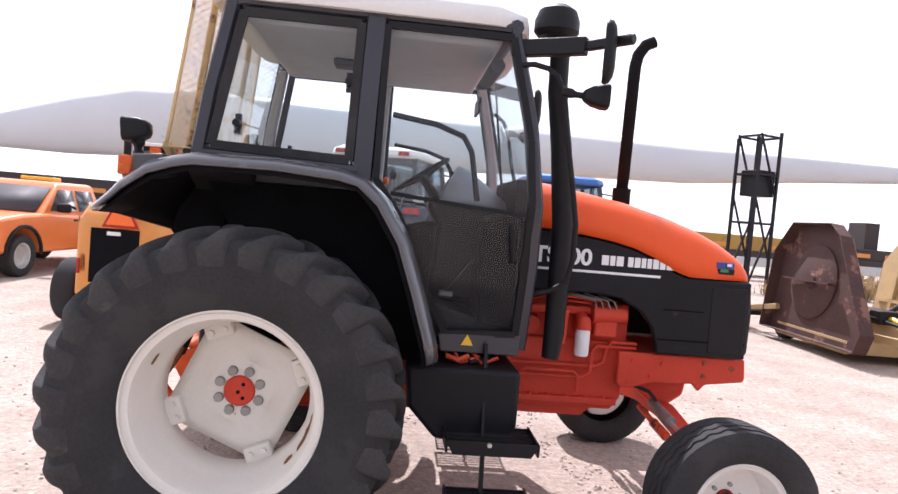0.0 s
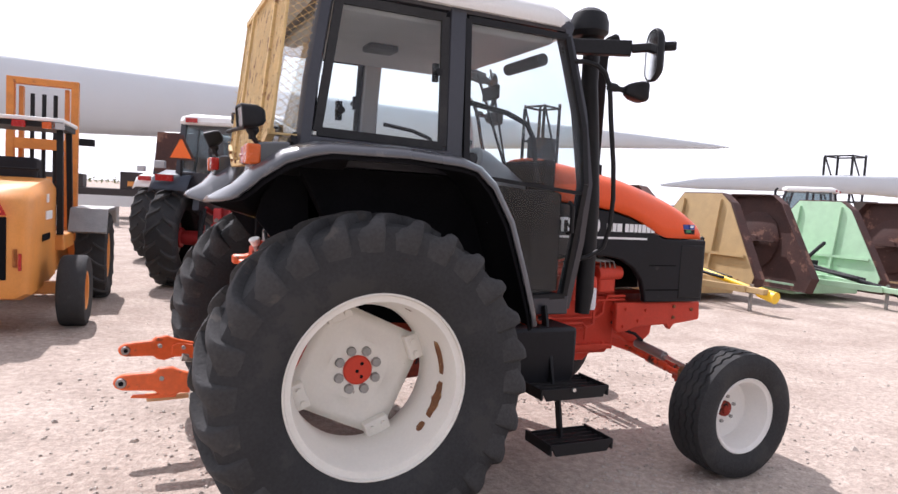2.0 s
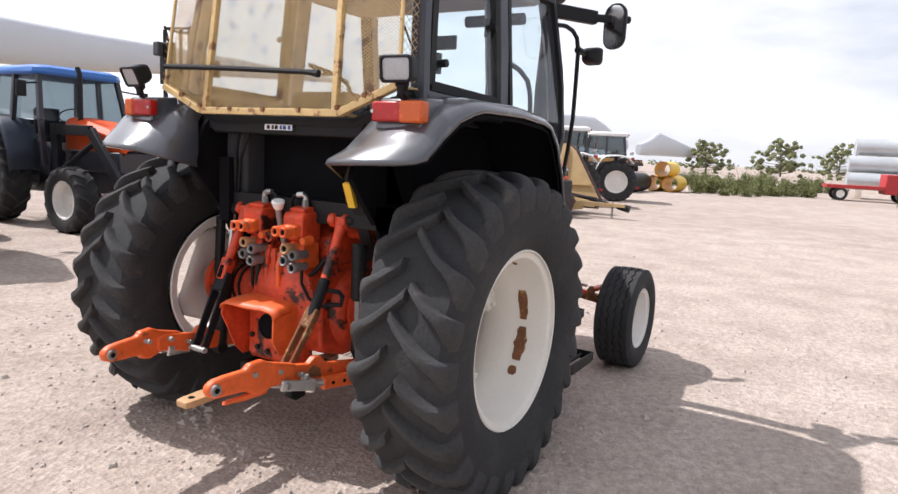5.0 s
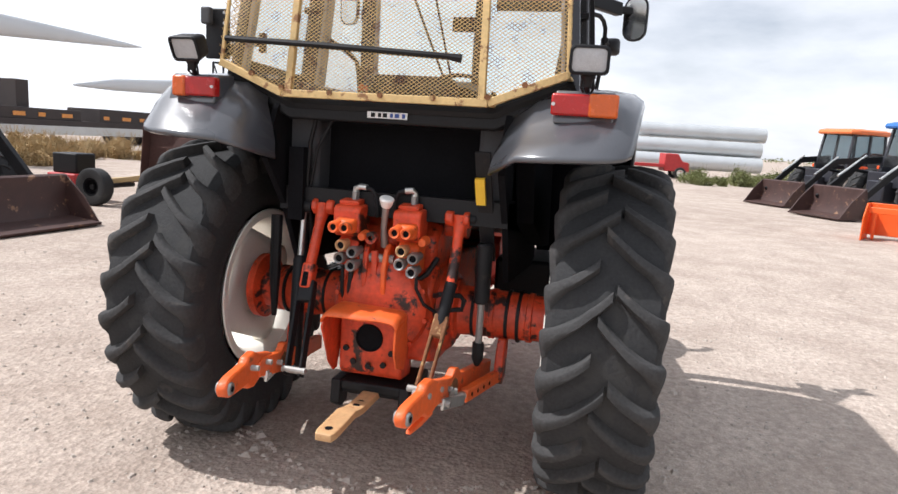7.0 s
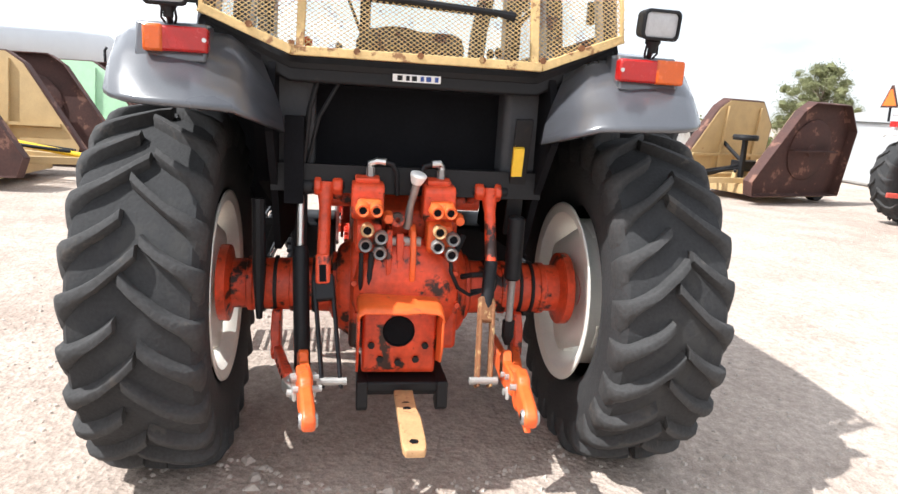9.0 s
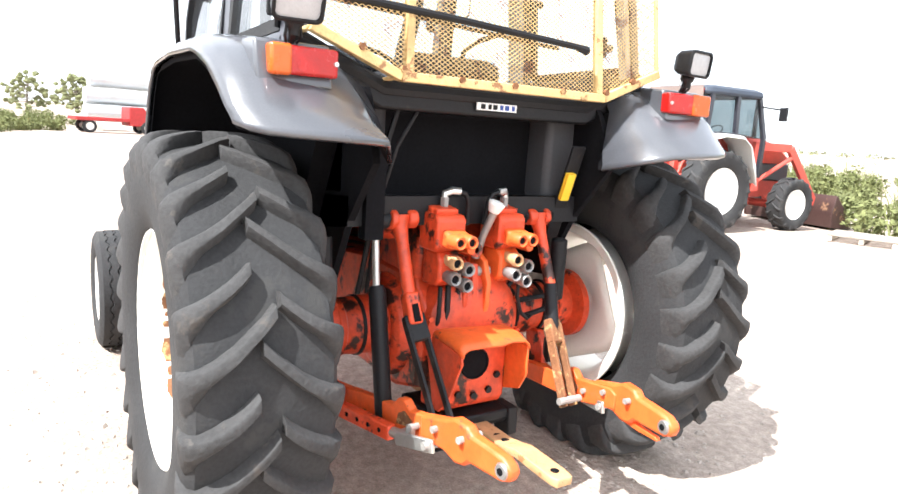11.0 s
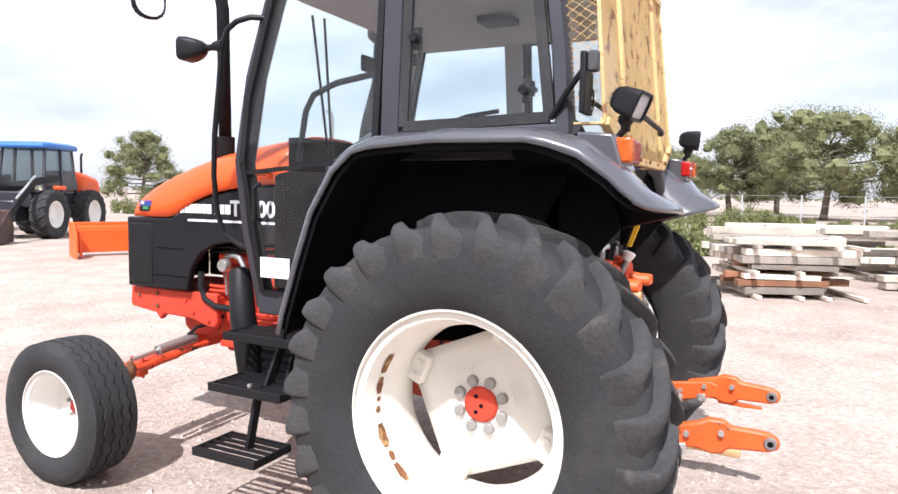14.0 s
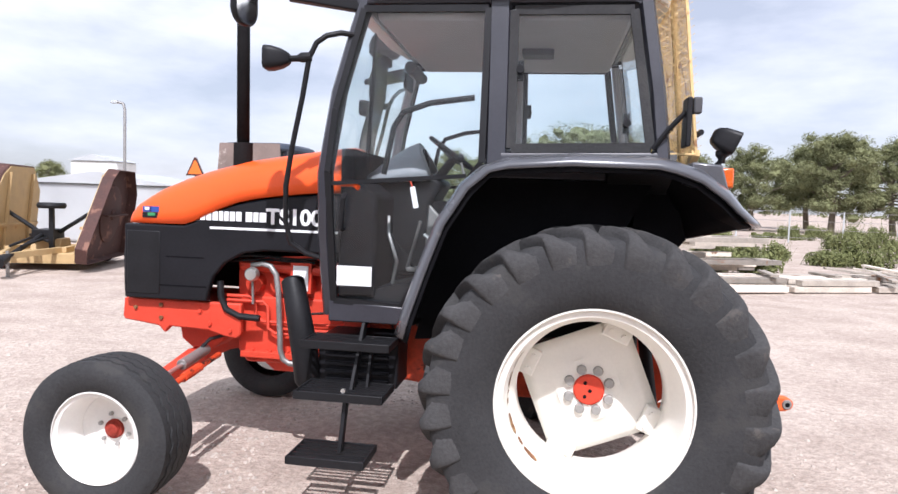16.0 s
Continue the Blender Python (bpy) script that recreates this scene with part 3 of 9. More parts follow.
# hood
TOP = [(1.50, 2.045), (1.80, 2.005), (2.17, 1.945), (2.45, 1.875), (2.64, 1.81), (2.80, 1.735), (2.90, 1.665), (2.96, 1.59), (2.985, 1.525)]
LOW = [(1.50, 1.755), (1.68, 1.745), (2.00, 1.710), (2.20, 1.665), (2.36, 1.60), (2.46, 1.545), (2.54, 1.520), (2.985, 1.515)]
HALF = [(1.50, 0.415), (2.2, 0.405), (2.7, 0.39), (2.90, 0.365), (2.95, 0.33), (2.985, 0.26)]


def hood_section(x, drop=0.0):
    zt, zl, w = lerp(TOP, x), lerp(LOW, x), lerp(HALF, x)
    h = max(zt - zl, 0.004)
    half = []
    for k in range(11):
        a = math.pi / 2 * k / 10
        half.append((w * math.cos(a) ** 0.55 if k < 10 else 0.0, zl + h * math.sin(a) ** 0.75))
    return [(x, y, z) for y, z in half] + [(x, -y, z) for y, z in half[-2::-1]]


xs = [1.50, 1.6, 1.75, 1.9, 2.05, 2.17, 2.3, 2.4, 2.46, 2.54, 2.62, 2.7, 2.78, 2.84, 2.9, 2.935, 2.96, 2.975, 2.985]
part("hood", Shape().grid([hood_section(x) for x in xs]), M_ORANGE, T, "glossy orange sloping hood", solid=0.012, smooth=60)
# lower side panels: black-blue, with the arch over the engine
for sd in (-1, 1):
    outline = [(2.95, 1.512), (2.54, 1.512), (2.46, 1.538), (2.36, 1.592), (2.20, 1.657), (2.00, 1.702), (1.68, 1.737), (1.50, 1.747), (1.50, 1.372), (1.70, 1.372), (2.00, 1.372), (2.14, 1.350), (2.26, 1.285), (2.34, 1.19), (2.375, 1.08), (2.38, 1.03), (2.95, 1.03)]
    y0, y1 = sorted((sd * 0.345, sd * 0.398))
    sp = part("side_panel", Shape().prism(outline, y0, y1), M_PANEL, T, "dark blue-black hood side panel", bevel=0.012)
    yy = sd * 0.3985
    a, b = sorted((yy, yy + sd * 0.002))
    part("panel_groove", Shape().box(2.40, 2.66, a, b, 1.305, 1.313), M_INNER, sp)
    part("panel_groove", Shape().box(2.38, 2.94, a, b, 1.118, 1.128), M_INNER, sp)
    part("side_grille", Shape().box(2.70, 2.93, *sorted((yy - sd * 0.01, yy + sd * 0.004)), 1.06, 1.47), M_BLACK, sp, bevel=0.006)
    part("stripe", Shape().box(1.52, 2.36, a, b, 1.498, 1.513), M_WHITE, sp, "white line")


def lettering(txt, size, at, sd, parent, name="lettering", stretch=1.0):
    """Raised-film letters on a side panel; sd tells the side of the tractor."""
    cu = bpy.data.curves.new(name, "FONT")
    cu.body, cu.size, cu.extrude, cu.offset = txt, size, 0.0008, size * 0.03
    tmp = bpy.data.objects.new(name, cu)
    scene.collection.objects.link(tmp)
    me = bpy.data.meshes.new_from_object(tmp.evaluated_get(bpy.context.evaluated_depsgraph_get()))
    bpy.data.objects.remove(tmp)
    ob = new(name, me)
    me.materials.clear()
    me.materials.append(M_WHITE)
    ob.parent = parent
    if sd < 0:
        ob.matrix_basis = Matrix.Translation(at) @ Matrix.Rotation(math.pi / 2, 4, "X") @ Matrix.Diagonal((stretch, 1, 1, 1))
    else:
        ob.matrix_basis = Matrix.Translation(at) @ Matrix.Rotation(math.pi, 4, "Z") @ Matrix.Rotation(math.pi / 2, 4, "X") @ Matrix.Diagonal((stretch, 1, 1, 1))
    return ob


# model number and plain brand bars
lettering("TS100", 0.135, (1.56, -0.4, 1.545), -1, T, "model_number", 1.05)
lettering("TS100", 0.135, (1.985, 0.4, 1.545), 1, T, "model_number", 1.05)
for sd in (-1, 1):
    a, b = sorted((sd * 0.398, sd * 0.4005))
    x0 = 1.985
    for wdt in (0.052, 0.040, 0.052, -0.02, 0.042, 0.044, 0.036, 0.036, 0.044, 0.042, 0.042):
        if wdt > 0:
            ch = Shape().box(x0, x0 + wdt - 0.008, a, b, 1.552, 1.612)
            part("brand_bar", ch, M_WHITE, T, smooth=0)
        x0 += abs(wdt)
    # small blue, white and green badge on the nose
    n0 = Vector((2.775, sd * 0.385, 1.59))
    for dx, dz, w_, h_, mt in ((-0.06, 0.018, 0.055, 0.036, M_BLUE), (0.002, 0.018, 0.05, 0.036, M_BLUE), (0.005, 0.022, 0.03, 0.018, M_WHITE), (-0.06, -0.02, 0.115, 0.034, M_BLACK), (-0.035, -0.014, 0.05, 0.02, M_GREENP)):
        off = 0.004 if mt in (M_WHITE, M_GREENP) else 0.0
        part("badge", Shape().box(n0.x + dx, n0.x + dx + w_, *sorted((n0.y - sd * 0.02, n0.y + sd * (0.006 + off))), n0.z + dz - h_ / 2, n0.z + dz + h_ / 2), mt, T, smooth=0)

# grille between the panels at the nose
gr = Shape()
gr.prism([(2.93, 1.03), (3.0, 1.05), (3.005, 1.30), (2.985, 1.508), (2.93, 1.508)], -0.335, 0.335)
gp = part("grille", gr, M_PANEL, T, "black-blue nose grille", bevel=0.02)
for i in range(8):
    part("grille_slat", Shape().box(2.99, 3.012, -0.28, 0.28, 1.10 + i * 0.048, 1.115 + i * 0.048), M_BLACK, gp)
for sd in (-1, 1):
    part("headlight", Shape().box(2.97, 2.992, *sorted((sd * 0.10, sd * 0.31)), 1.44, 1.50), M_LAMP, gp, bevel=0.006)
part("hood_bottom", Shape().box(1.5, 2.93, -0.34, 0.34, 1.40, 1.46), M_INNER, T)
part("firewall", Shape().box(1.42, 1.50, -0.42, 0.42, 1.05, 2.02), M_INNER, T)

# red front frame and engine
frame_ = part("front_frame", Shape().box(2.20, 2.93, -0.30, 0.30, 0.93, 0.99), M_RED_FRONT, T, "faded red front frame", bevel=0.01)
for sd in (-1, 1):
    rail = part("frame_rail", Shape().prism([(2.985, 1.02), (2.995, 0.90), (2.985, 0.875), (2.74, 0.845), (2.70, 0.80), (2.66, 0.845), (2.40, 0.835), (2.28, 0.80), (2.20, 0.79), (2.17, 0.82), (2.17, 1.02)], *sorted((sd * 0.30, sd * 0.345))), M_RED_FRONT, frame_, bevel=0.01)
    for bx, bz in ((2.90, 0.96), (2.72, 0.985), (2.72, 0.90), (2.45, 0.96), (2.38, 0.88), (2.26, 0.97), (2.24, 0.84)):
        p = Vector((bx, sd * 0.345, bz))
        part("frame_bolt", Shape().tube([p, p + Vector((0, sd * 0.012, 0))], 0.014, 6), M_RUST if bx > 2.6 else M_RED_FRONT, rail)
part("frame_nose", Shape().box(2.93, 2.99, -0.298, 0.298, 0.875, 1.018), M_RED_FRONT, frame_, bevel=0.01)
part("pivot_bracket", Shape().prism([(2.36, 0.94), (2.40, 0.72), (2.48, 0.66), (2.62, 0.66), (2.70, 0.72), (2.74, 0.94)], -0.13, 0.13), M_RED_FRONT, frame_, bevel=0.015)
en = part("engine_block", Shape().prism([(1.30, 0.62), (1.30, 1.06), (2.22, 1.06), (2.24, 1.0), (2.24, 0.70), (2.18, 0.62)], -0.235, 0.235), M_RED_FRONT, T, "red engine block", bevel=0.014)
part("cylinder_head", Shape().box(1.45, 2.26, -0.20, 0.20, 1.05, 1.30), M_RED_FRONT, en, bevel=0.012)
part("rocker_cover", Shape().box(1.55, 2.20, -0.16, 0.16, 1.30, 1.40), M_INNER, en, bevel=0.02)
part("oil_pan", Shape().prism([(1.3, 0.64), (2.1, 0.64), (2.0, 0.56), (1.4, 0.56)], -0.2, 0.2), M_RED_FRONT, en, bevel=0.012)
for i in range(4):
    x = 1.56 + i * 0.17
    for sd in (-1, 1):
        part("cylinder_boss", Shape().tube([(x + 0.055, sd * 0.18, 1.15), (x + 0.055, sd * 0.262, 1.14)], [0.07, 0.055], 14), M_RED_FRONT, en)
for sd in (-1, 1):
    part("pan_flange", Shape().box(1.34, 2.20, *sorted((sd * 0.20, sd * 0.285)), 0.66, 0.70), M_RED_FRONT, en, bevel=0.004)
    part("mounting_lug", Shape().prism([(1.34, 0.98), (1.42, 1.02), (1.50, 0.98), (1.50, 0.86), (1.34, 0.86)], *sorted((sd * 0.235, sd * 0.30))), M_RED_FRONT, en, bevel=0.01)
    for k in range(7):
        part("pan_bolt", Shape().tube([(1.40 + k * 0.12, sd * 0.27, 0.70), (1.40 + k * 0.12, sd * 0.27, 0.715)], 0.012, 6), M_RED_FRONT, en)
    for pts, rad in (([(1.50, 0.27, 0.90), (2.05, 0.27, 0.90), (2.10, 0.27, 0.93), (2.11, 0.27, 1.02), (2.14, 0.27, 1.06), (2.30, 0.27, 1.06)], 0.012), ([(1.45, 0.285, 0.83), (1.96, 0.285, 0.83), (2.01, 0.285, 0.86), (2.02, 0.27, 1.0), (2.05, 0.27, 1.03), (2.30, 0.27, 1.03)], 0.012), ([(1.55, 0.30, 0.72), (1.56, 0.30, 0.84), (1.59, 0.30, 0.865), (1.9, 0.30, 0.865), (1.93, 0.3, 0.84), (1.93, 0.3, 0.74)], 0.010), ([(1.50, 0.262, 1.24), (2.2, 0.262, 1.26)], 0.030), ([(1.62, 0.25, 1.30), (1.72, 0.30, 1.34), (1.90, 0.30, 1.33), (2.1, 0.26, 1.30)], 0.008), ([(1.70, 0.25, 1.28), (1.80, 0.29, 1.31), (1.98, 0.29, 1.30)], 0.007)):
        part("engine_pipe", Shape().tube([(x, sd * y, z) for x, y, z in pts], rad, 8), M_RED_FRONT, T, "red-painted engine pipe")
part("oil_filter", Shape().lathe([(0, -0.085), (0.04, -0.085), (0.045, -0.07), (0.045, 0.07), (0.035, 0.085), (0, 0.085)], (1.93, -0.33, 1.06), 20, "z"), M_WHITE, T, "white spin-on oil filter")
part("filter_head", Shape().tube([(1.93, -0.33, 1.14), (1.93, -0.33, 1.19), (1.93, -0.26, 1.22)], [0.05, 0.045, 0.035], 14), M_RED_FRONT, T, "red filter head")
part("feed_pump", Shape().tube([(1.78, -0.32, 1.04), (1.78, -0.32, 1.26)], [0.045, 0.055], 14), M_RED_FRONT, T, "red feed pump", bevel=0.006)
pump = part("injection_pump", Shape().tube([(1.98, -0.31, 1.235), (2.2, -0.31, 1.245)], [0.06, 0.05], 16), M_RED_FRONT, T, "red injection pump", bevel=0.006)
part("pump_foot", Shape().box(2.0, 2.14, -0.345, -0.23, 1.10, 1.20), M_RED_FRONT, pump, bevel=0.012)
for k in range(4):
    part("injector_line", Shape().tube([(2.0 + 0.045 * k, -0.34, 1.27), (1.98 + 0.04 * k, -0.36, 1.33), (1.75 + 0.09 * k, -0.27, 1.36)], 0.006, 6), M_STEEL, pump)
# left side: bent heater pipe, horn, label
part("coolant_pipe", Shape().tube([(2.12, 0.30, 1.27), (2.04, 0.32, 1.285), (1.98, 0.33, 1.27), (1.94, 0.335, 1.22), (1.92, 0.34, 1.10), (1.90, 0.345, 0.74), (1.88, 0.345, 0.68), (1.84, 0.345, 0.655), (1.7, 0.34, 0.65)], 0.018, 12), M_STEEL, T, "bent grey steel pipe")
part("hose", Shape().tube([(2.32, 0.33, 1.16), (2.31, 0.34, 1.06), (2.27, 0.345, 0.98), (2.18, 0.345, 0.94), (2.05, 0.33, 0.93)], 0.022, 10), M_BLACK, T, "black rubber hose")
horn = part("horn", Shape().lathe([(0.0, 0.03), (0.036, 0.028), (0.045, 0.015), (0.045, -0.015), (0.03, -0.03), (0.0, -0.03)], (2.10, 0.34, 1.215), 18), M_CHROME, T, "bright round horn")
part("horn_stalk", Shape().tube([(2.10, 0.33, 1.18), (2.10, 0.32, 1.02)], 0.009, 8), M_STEEL, horn)
part("engine_sticker", Shape().box(1.74, 1.84, 0.30, 0.304, 1.12, 1.28), M_WHITE, T, "white warning sticker")
part("sticker_mount", Shape().box(1.72, 1.86, 0.262, 0.299, 1.10, 1.30), M_RED_FRONT, T, bevel=0.004)
for pts in ([(2.30, 0.30, 1.32), (2.10, 0.31, 1.335), (1.80, 0.30, 1.32), (1.6, 0.28, 1.34)], [(2.28, 0.29, 1.29), (2.0, 0.30, 1.31), (1.7, 0.29, 1.30)], [(1.78, 0.33, 1.06), (1.72, 0.34, 0.98), (1.62, 0.34, 0.99), (1.55, 0.32, 1.05)]):
    part("engine_cable", Shape().tube(pts, 0.009, 6), M_BLACK, T, "black engine cable")

# front axle
ax = part("axle_beam", Shape().prism([(-0.66, 0.52), (-0.66, 0.60), (-0.24, 0.675), (0.24, 0.675), (0.66, 0.60), (0.66, 0.52), (0.2, 0.585), (-0.2, 0.585)], 2.50, 2.60, "x"), M_RED_FRONT, T, "red front axle beam", bevel=0.012)
for sd in (-1, 1):
    part("axle_arm", Shape().bar((2.55, sd * 0.55, 0.565), (2.55, sd * 0.93, 0.515), 0.078, 0.066), M_RUST if sd < 0 else M_RED_FRONT, ax, "telescopic axle arm", bevel=0.008)
    part("arm_clamp", Shape().bar((2.55, sd * 0.62, 0.556), (2.55, sd * 0.69, 0.547), 0.115, 0.10), M_RED, ax, bevel=0.01)
    for dx in (-0.05, 0.05):
        part("clamp_bolt", Shape().tube([(2.55 + dx, sd * 0.655, 0.49), (2.55 + dx, sd * 0.655, 0.62)], 0.010, 6), M_RED, ax)
    kn = part("steering_knuckle", Shape().tube([(2.55, sd * 0.925, 0.66), (2.55, sd * 0.93, 0.63), (2.55, sd * 0.94, 0.37), (2.55, sd * 0.94, 0.35)], [0.035, 0.05, 0.05, 0.035], 14), M_RED, T, "red steering knuckle")
    part("stub_axle", Shape().tube([(2.55, sd * 0.94, 0.414), (2.55, sd * 1.08, 0.414)], [0.05, 0.04], 12), M_RED, kn)
    part("steering_arm", Shape().bar((2.55, sd * 0.925, 0.645), (2.36, sd * 0.86, 0.63), 0.065, 0.03), M_RED, kn, bevel=0.008)
    rd = part("tie_rod", Shape().tube([(2.36, sd * 0.86, 0.60), (2.37, sd * 0.24, 0.655)], 0.019, 10), M_RED, T, "red steering tie rod")
    part("rod_end", Shape().tube([(2.36, sd * 0.86, 0.545), (2.36, sd * 0.86, 0.57), (2.36, sd * 0.86, 0.63), (2.36, sd * 0.86, 0.66)], [0.018, 0.034, 0.034, 0.016], 12), M_RUST, rd)
    part("rod_sleeve", Shape().tube([(2.363, sd * 0.70, 0.614), (2.366, sd * 0.50, 0.632)], 0.029, 10), M_RED, rd)
    part("steering_cylinder", Shape().tube([(2.43, sd * 0.60, 0.665), (2.44, sd * 0.28, 0.695)], 0.034, 12), M_STEEL, T, "grey steering cylinder", bevel=0.003)
    part("cylinder_rod", Shape().tube([(2.42, sd * 0.80, 0.648), (2.43, sd * 0.60, 0.665)], 0.014, 10), M_CHROME, T)
    part("steering_hose", Shape().tube([(2.44, sd * 0.34, 0.72), (2.40, sd * 0.30, 0.77), (2.30, sd * 0.27, 0.80), (2.2, sd * 0.26, 0.86)], 0.012, 8), M_BLACK, T, "black steering hose")

# gearbox, rear housing and axle tubes
gb = Shape()
gb.prism([(-0.30, 0.58), (-0.32, 0.95), (-0.22, 1.06), (0.2, 1.08), (0.9, 1.02), (1.35, 1.02), (1.35, 0.60), (0.6, 0.52), (-0.1, 0.52)], -0.25, 0.25)
gb.lathe([(0.0, -0.33), (0.20, -0.31), (0.24, -0.25), (0.24, 0.25), (0.20, 0.31), (0.0, 0.33)], (0, 0, 0.79), 28)
part("rear_housing", gb, M_RED, T, "oil-stained red gearbox and rear housing", bevel=0.02)
for sd in (-1, 1):
    prof = [(0.16, 0.30), (0.165, 0.33), (0.135, 0.345), (0.128, 0.50), (0.135, 0.505), (0.135, 0.53), (0.128, 0.535), (0.125, 0.70), (0.132, 0.705), (0.132, 0.73), (0.12, 0.735), (0.12, 0.80), (0.155, 0.815), (0.185, 0.82), (0.185, 0.86), (0.10, 0.865), (0.0, 0.865)]
    part("axle_tube", Shape().lathe([(r, sd * u) for r, u in prof], (0, 0, 0.80), 32), M_RED, T, "red rear axle tube")
    for u in (0.42, 0.60, 0.66):
        part("axle_band", Shape().lathe([(0.128, u * sd - 0.009), (0.1385, u * sd - 0.007), (0.1385, u * sd + 0.007), (0.128, u * sd + 0.009)], (0, 0, 0.80), 32), M_BLACK, T)

# rear linkage, control valves, power take-off
part("pto_housing", Shape().prism([(-0.40, 0.50), (-0.42, 0.54), (-0.42, 0.81), (-0.39, 0.84), (-0.24, 0.86), (-0.24, 0.48)], -0.14, 0.19), M_RED, T, "oil-stained red power take-off housing", bevel=0.012)
hood_rows = []
for x, sag in ((-0.30, 0.0), (-0.42, 0.0), (-0.50, 0.002), (-0.555, 0.008), (-0.60, 0.022)):
    hood_rows.append([(x + (0.035 if y < -0.05 and x < -0.5 else 0.0), y, 0.866 - sag - dz - (0.03 * max(0.0, -y) if x < -0.5 else 0)) for y, dz in ((0.215, 0.035), (0.208, 0.012), (0.185, 0.001), (0.10, 0.0), (0.02, 0.003), (-0.06, 0.006), (-0.125, 0.010), (-0.145, 0.022), (-0.152, 0.045))])
guard = part("pto_guard", Shape().grid(hood_rows), M_LINK, T, "bent orange power take-off guard with worn edges", solid=0.009, smooth=50)
part("guard_cheek", Shape().prism([(-0.29, 0.84), (-0.585, 0.815), (-0.595, 0.78), (-0.555, 0.70), (-0.50, 0.58), (-0.44, 0.52), (-0.40, 0.52)], 0.206, 0.217), M_RED, guard, bevel=0.003)
part("guard_cheek", Shape().prism([(-0.29, 0.84), (-0.56, 0.80), (-0.565, 0.68), (-0.52, 0.60), (-0.40, 0.56)], -0.153, -0.142), M_LINK, guard, bevel=0.003)
# Flat black disc paints the shaded depth of the opening.
part("pto_hole_shade", Shape().lathe([(0.0, -0.002), (0.060, -0.002), (0.064, -0.008), (0.070, -0.008), (0.072, 0.0)], (-0.421, 0.03, 0.705), 28, "x"), M_INNER, T)
for yy, zz in ((-0.05, 0.575), (0.03, 0.56), (0.11, 0.575), (-0.09, 0.64), (0.15, 0.64), (-0.08, 0.78), (0.14, 0.79)):
    part("guard_bolt", Shape().tube([(-0.418, yy, zz), (-0.434, yy, zz)], 0.016, 6), M_BLACK if zz < 0.7 else M_RED, T)
hb = Shape().prism([(-0.42, 0.40), (-0.45, 0.43), (-0.45, 0.475), (-0.1, 0.475), (-0.1, 0.40)], -0.20, 0.21)
hanger = part("drawbar_hanger", hb, M_BLACK, T, "greasy black drawbar hanger", bevel=0.01)
for y0, y1 in ((-0.20, -0.15), (0.16, 0.21)):
    part("hanger_cheek", Shape().prism([(-0.46, 0.48), (-0.47, 0.36), (-0.43, 0.33), (-0.36, 0.34), (-0.34, 0.48)], y0, y1), M_BLACK, hanger, bevel=0.006)
dr = Shape()
dr.grid([[(x, y, z) for y in (-0.042 - k, -0.03 - k, 0.03 + k, 0.042 + k)] for x, z, k in ((0.1, 0.42, 0.0), (-0.52, 0.42, 0.0), (-0.64, 0.422, 0.0), (-0.70, 0.432, 0.002), (-0.76, 0.446, 0.004), (-0.92, 0.440, 0.005), (-0.98, 0.438, 0.003), (-1.01, 0.437, -0.006))])
db = part("drawbar", dr, M_TAN, T, "worn tan steel drawbar with bolt holes", solid=0.034, bevel=0.004)
# Bolt holes are uncut: black discs stand for the shade in them.
for hx, hz in ((-0.95, 0.457), (-0.64, 0.441), (-0.585, 0.438)):
    part("drawbar_hole_shade", Shape().lathe([(0.0, 0.0), (0.018, 0.0), (0.018, -0.01)], (hx, 0, hz), 12, "z"), M_INNER, db)

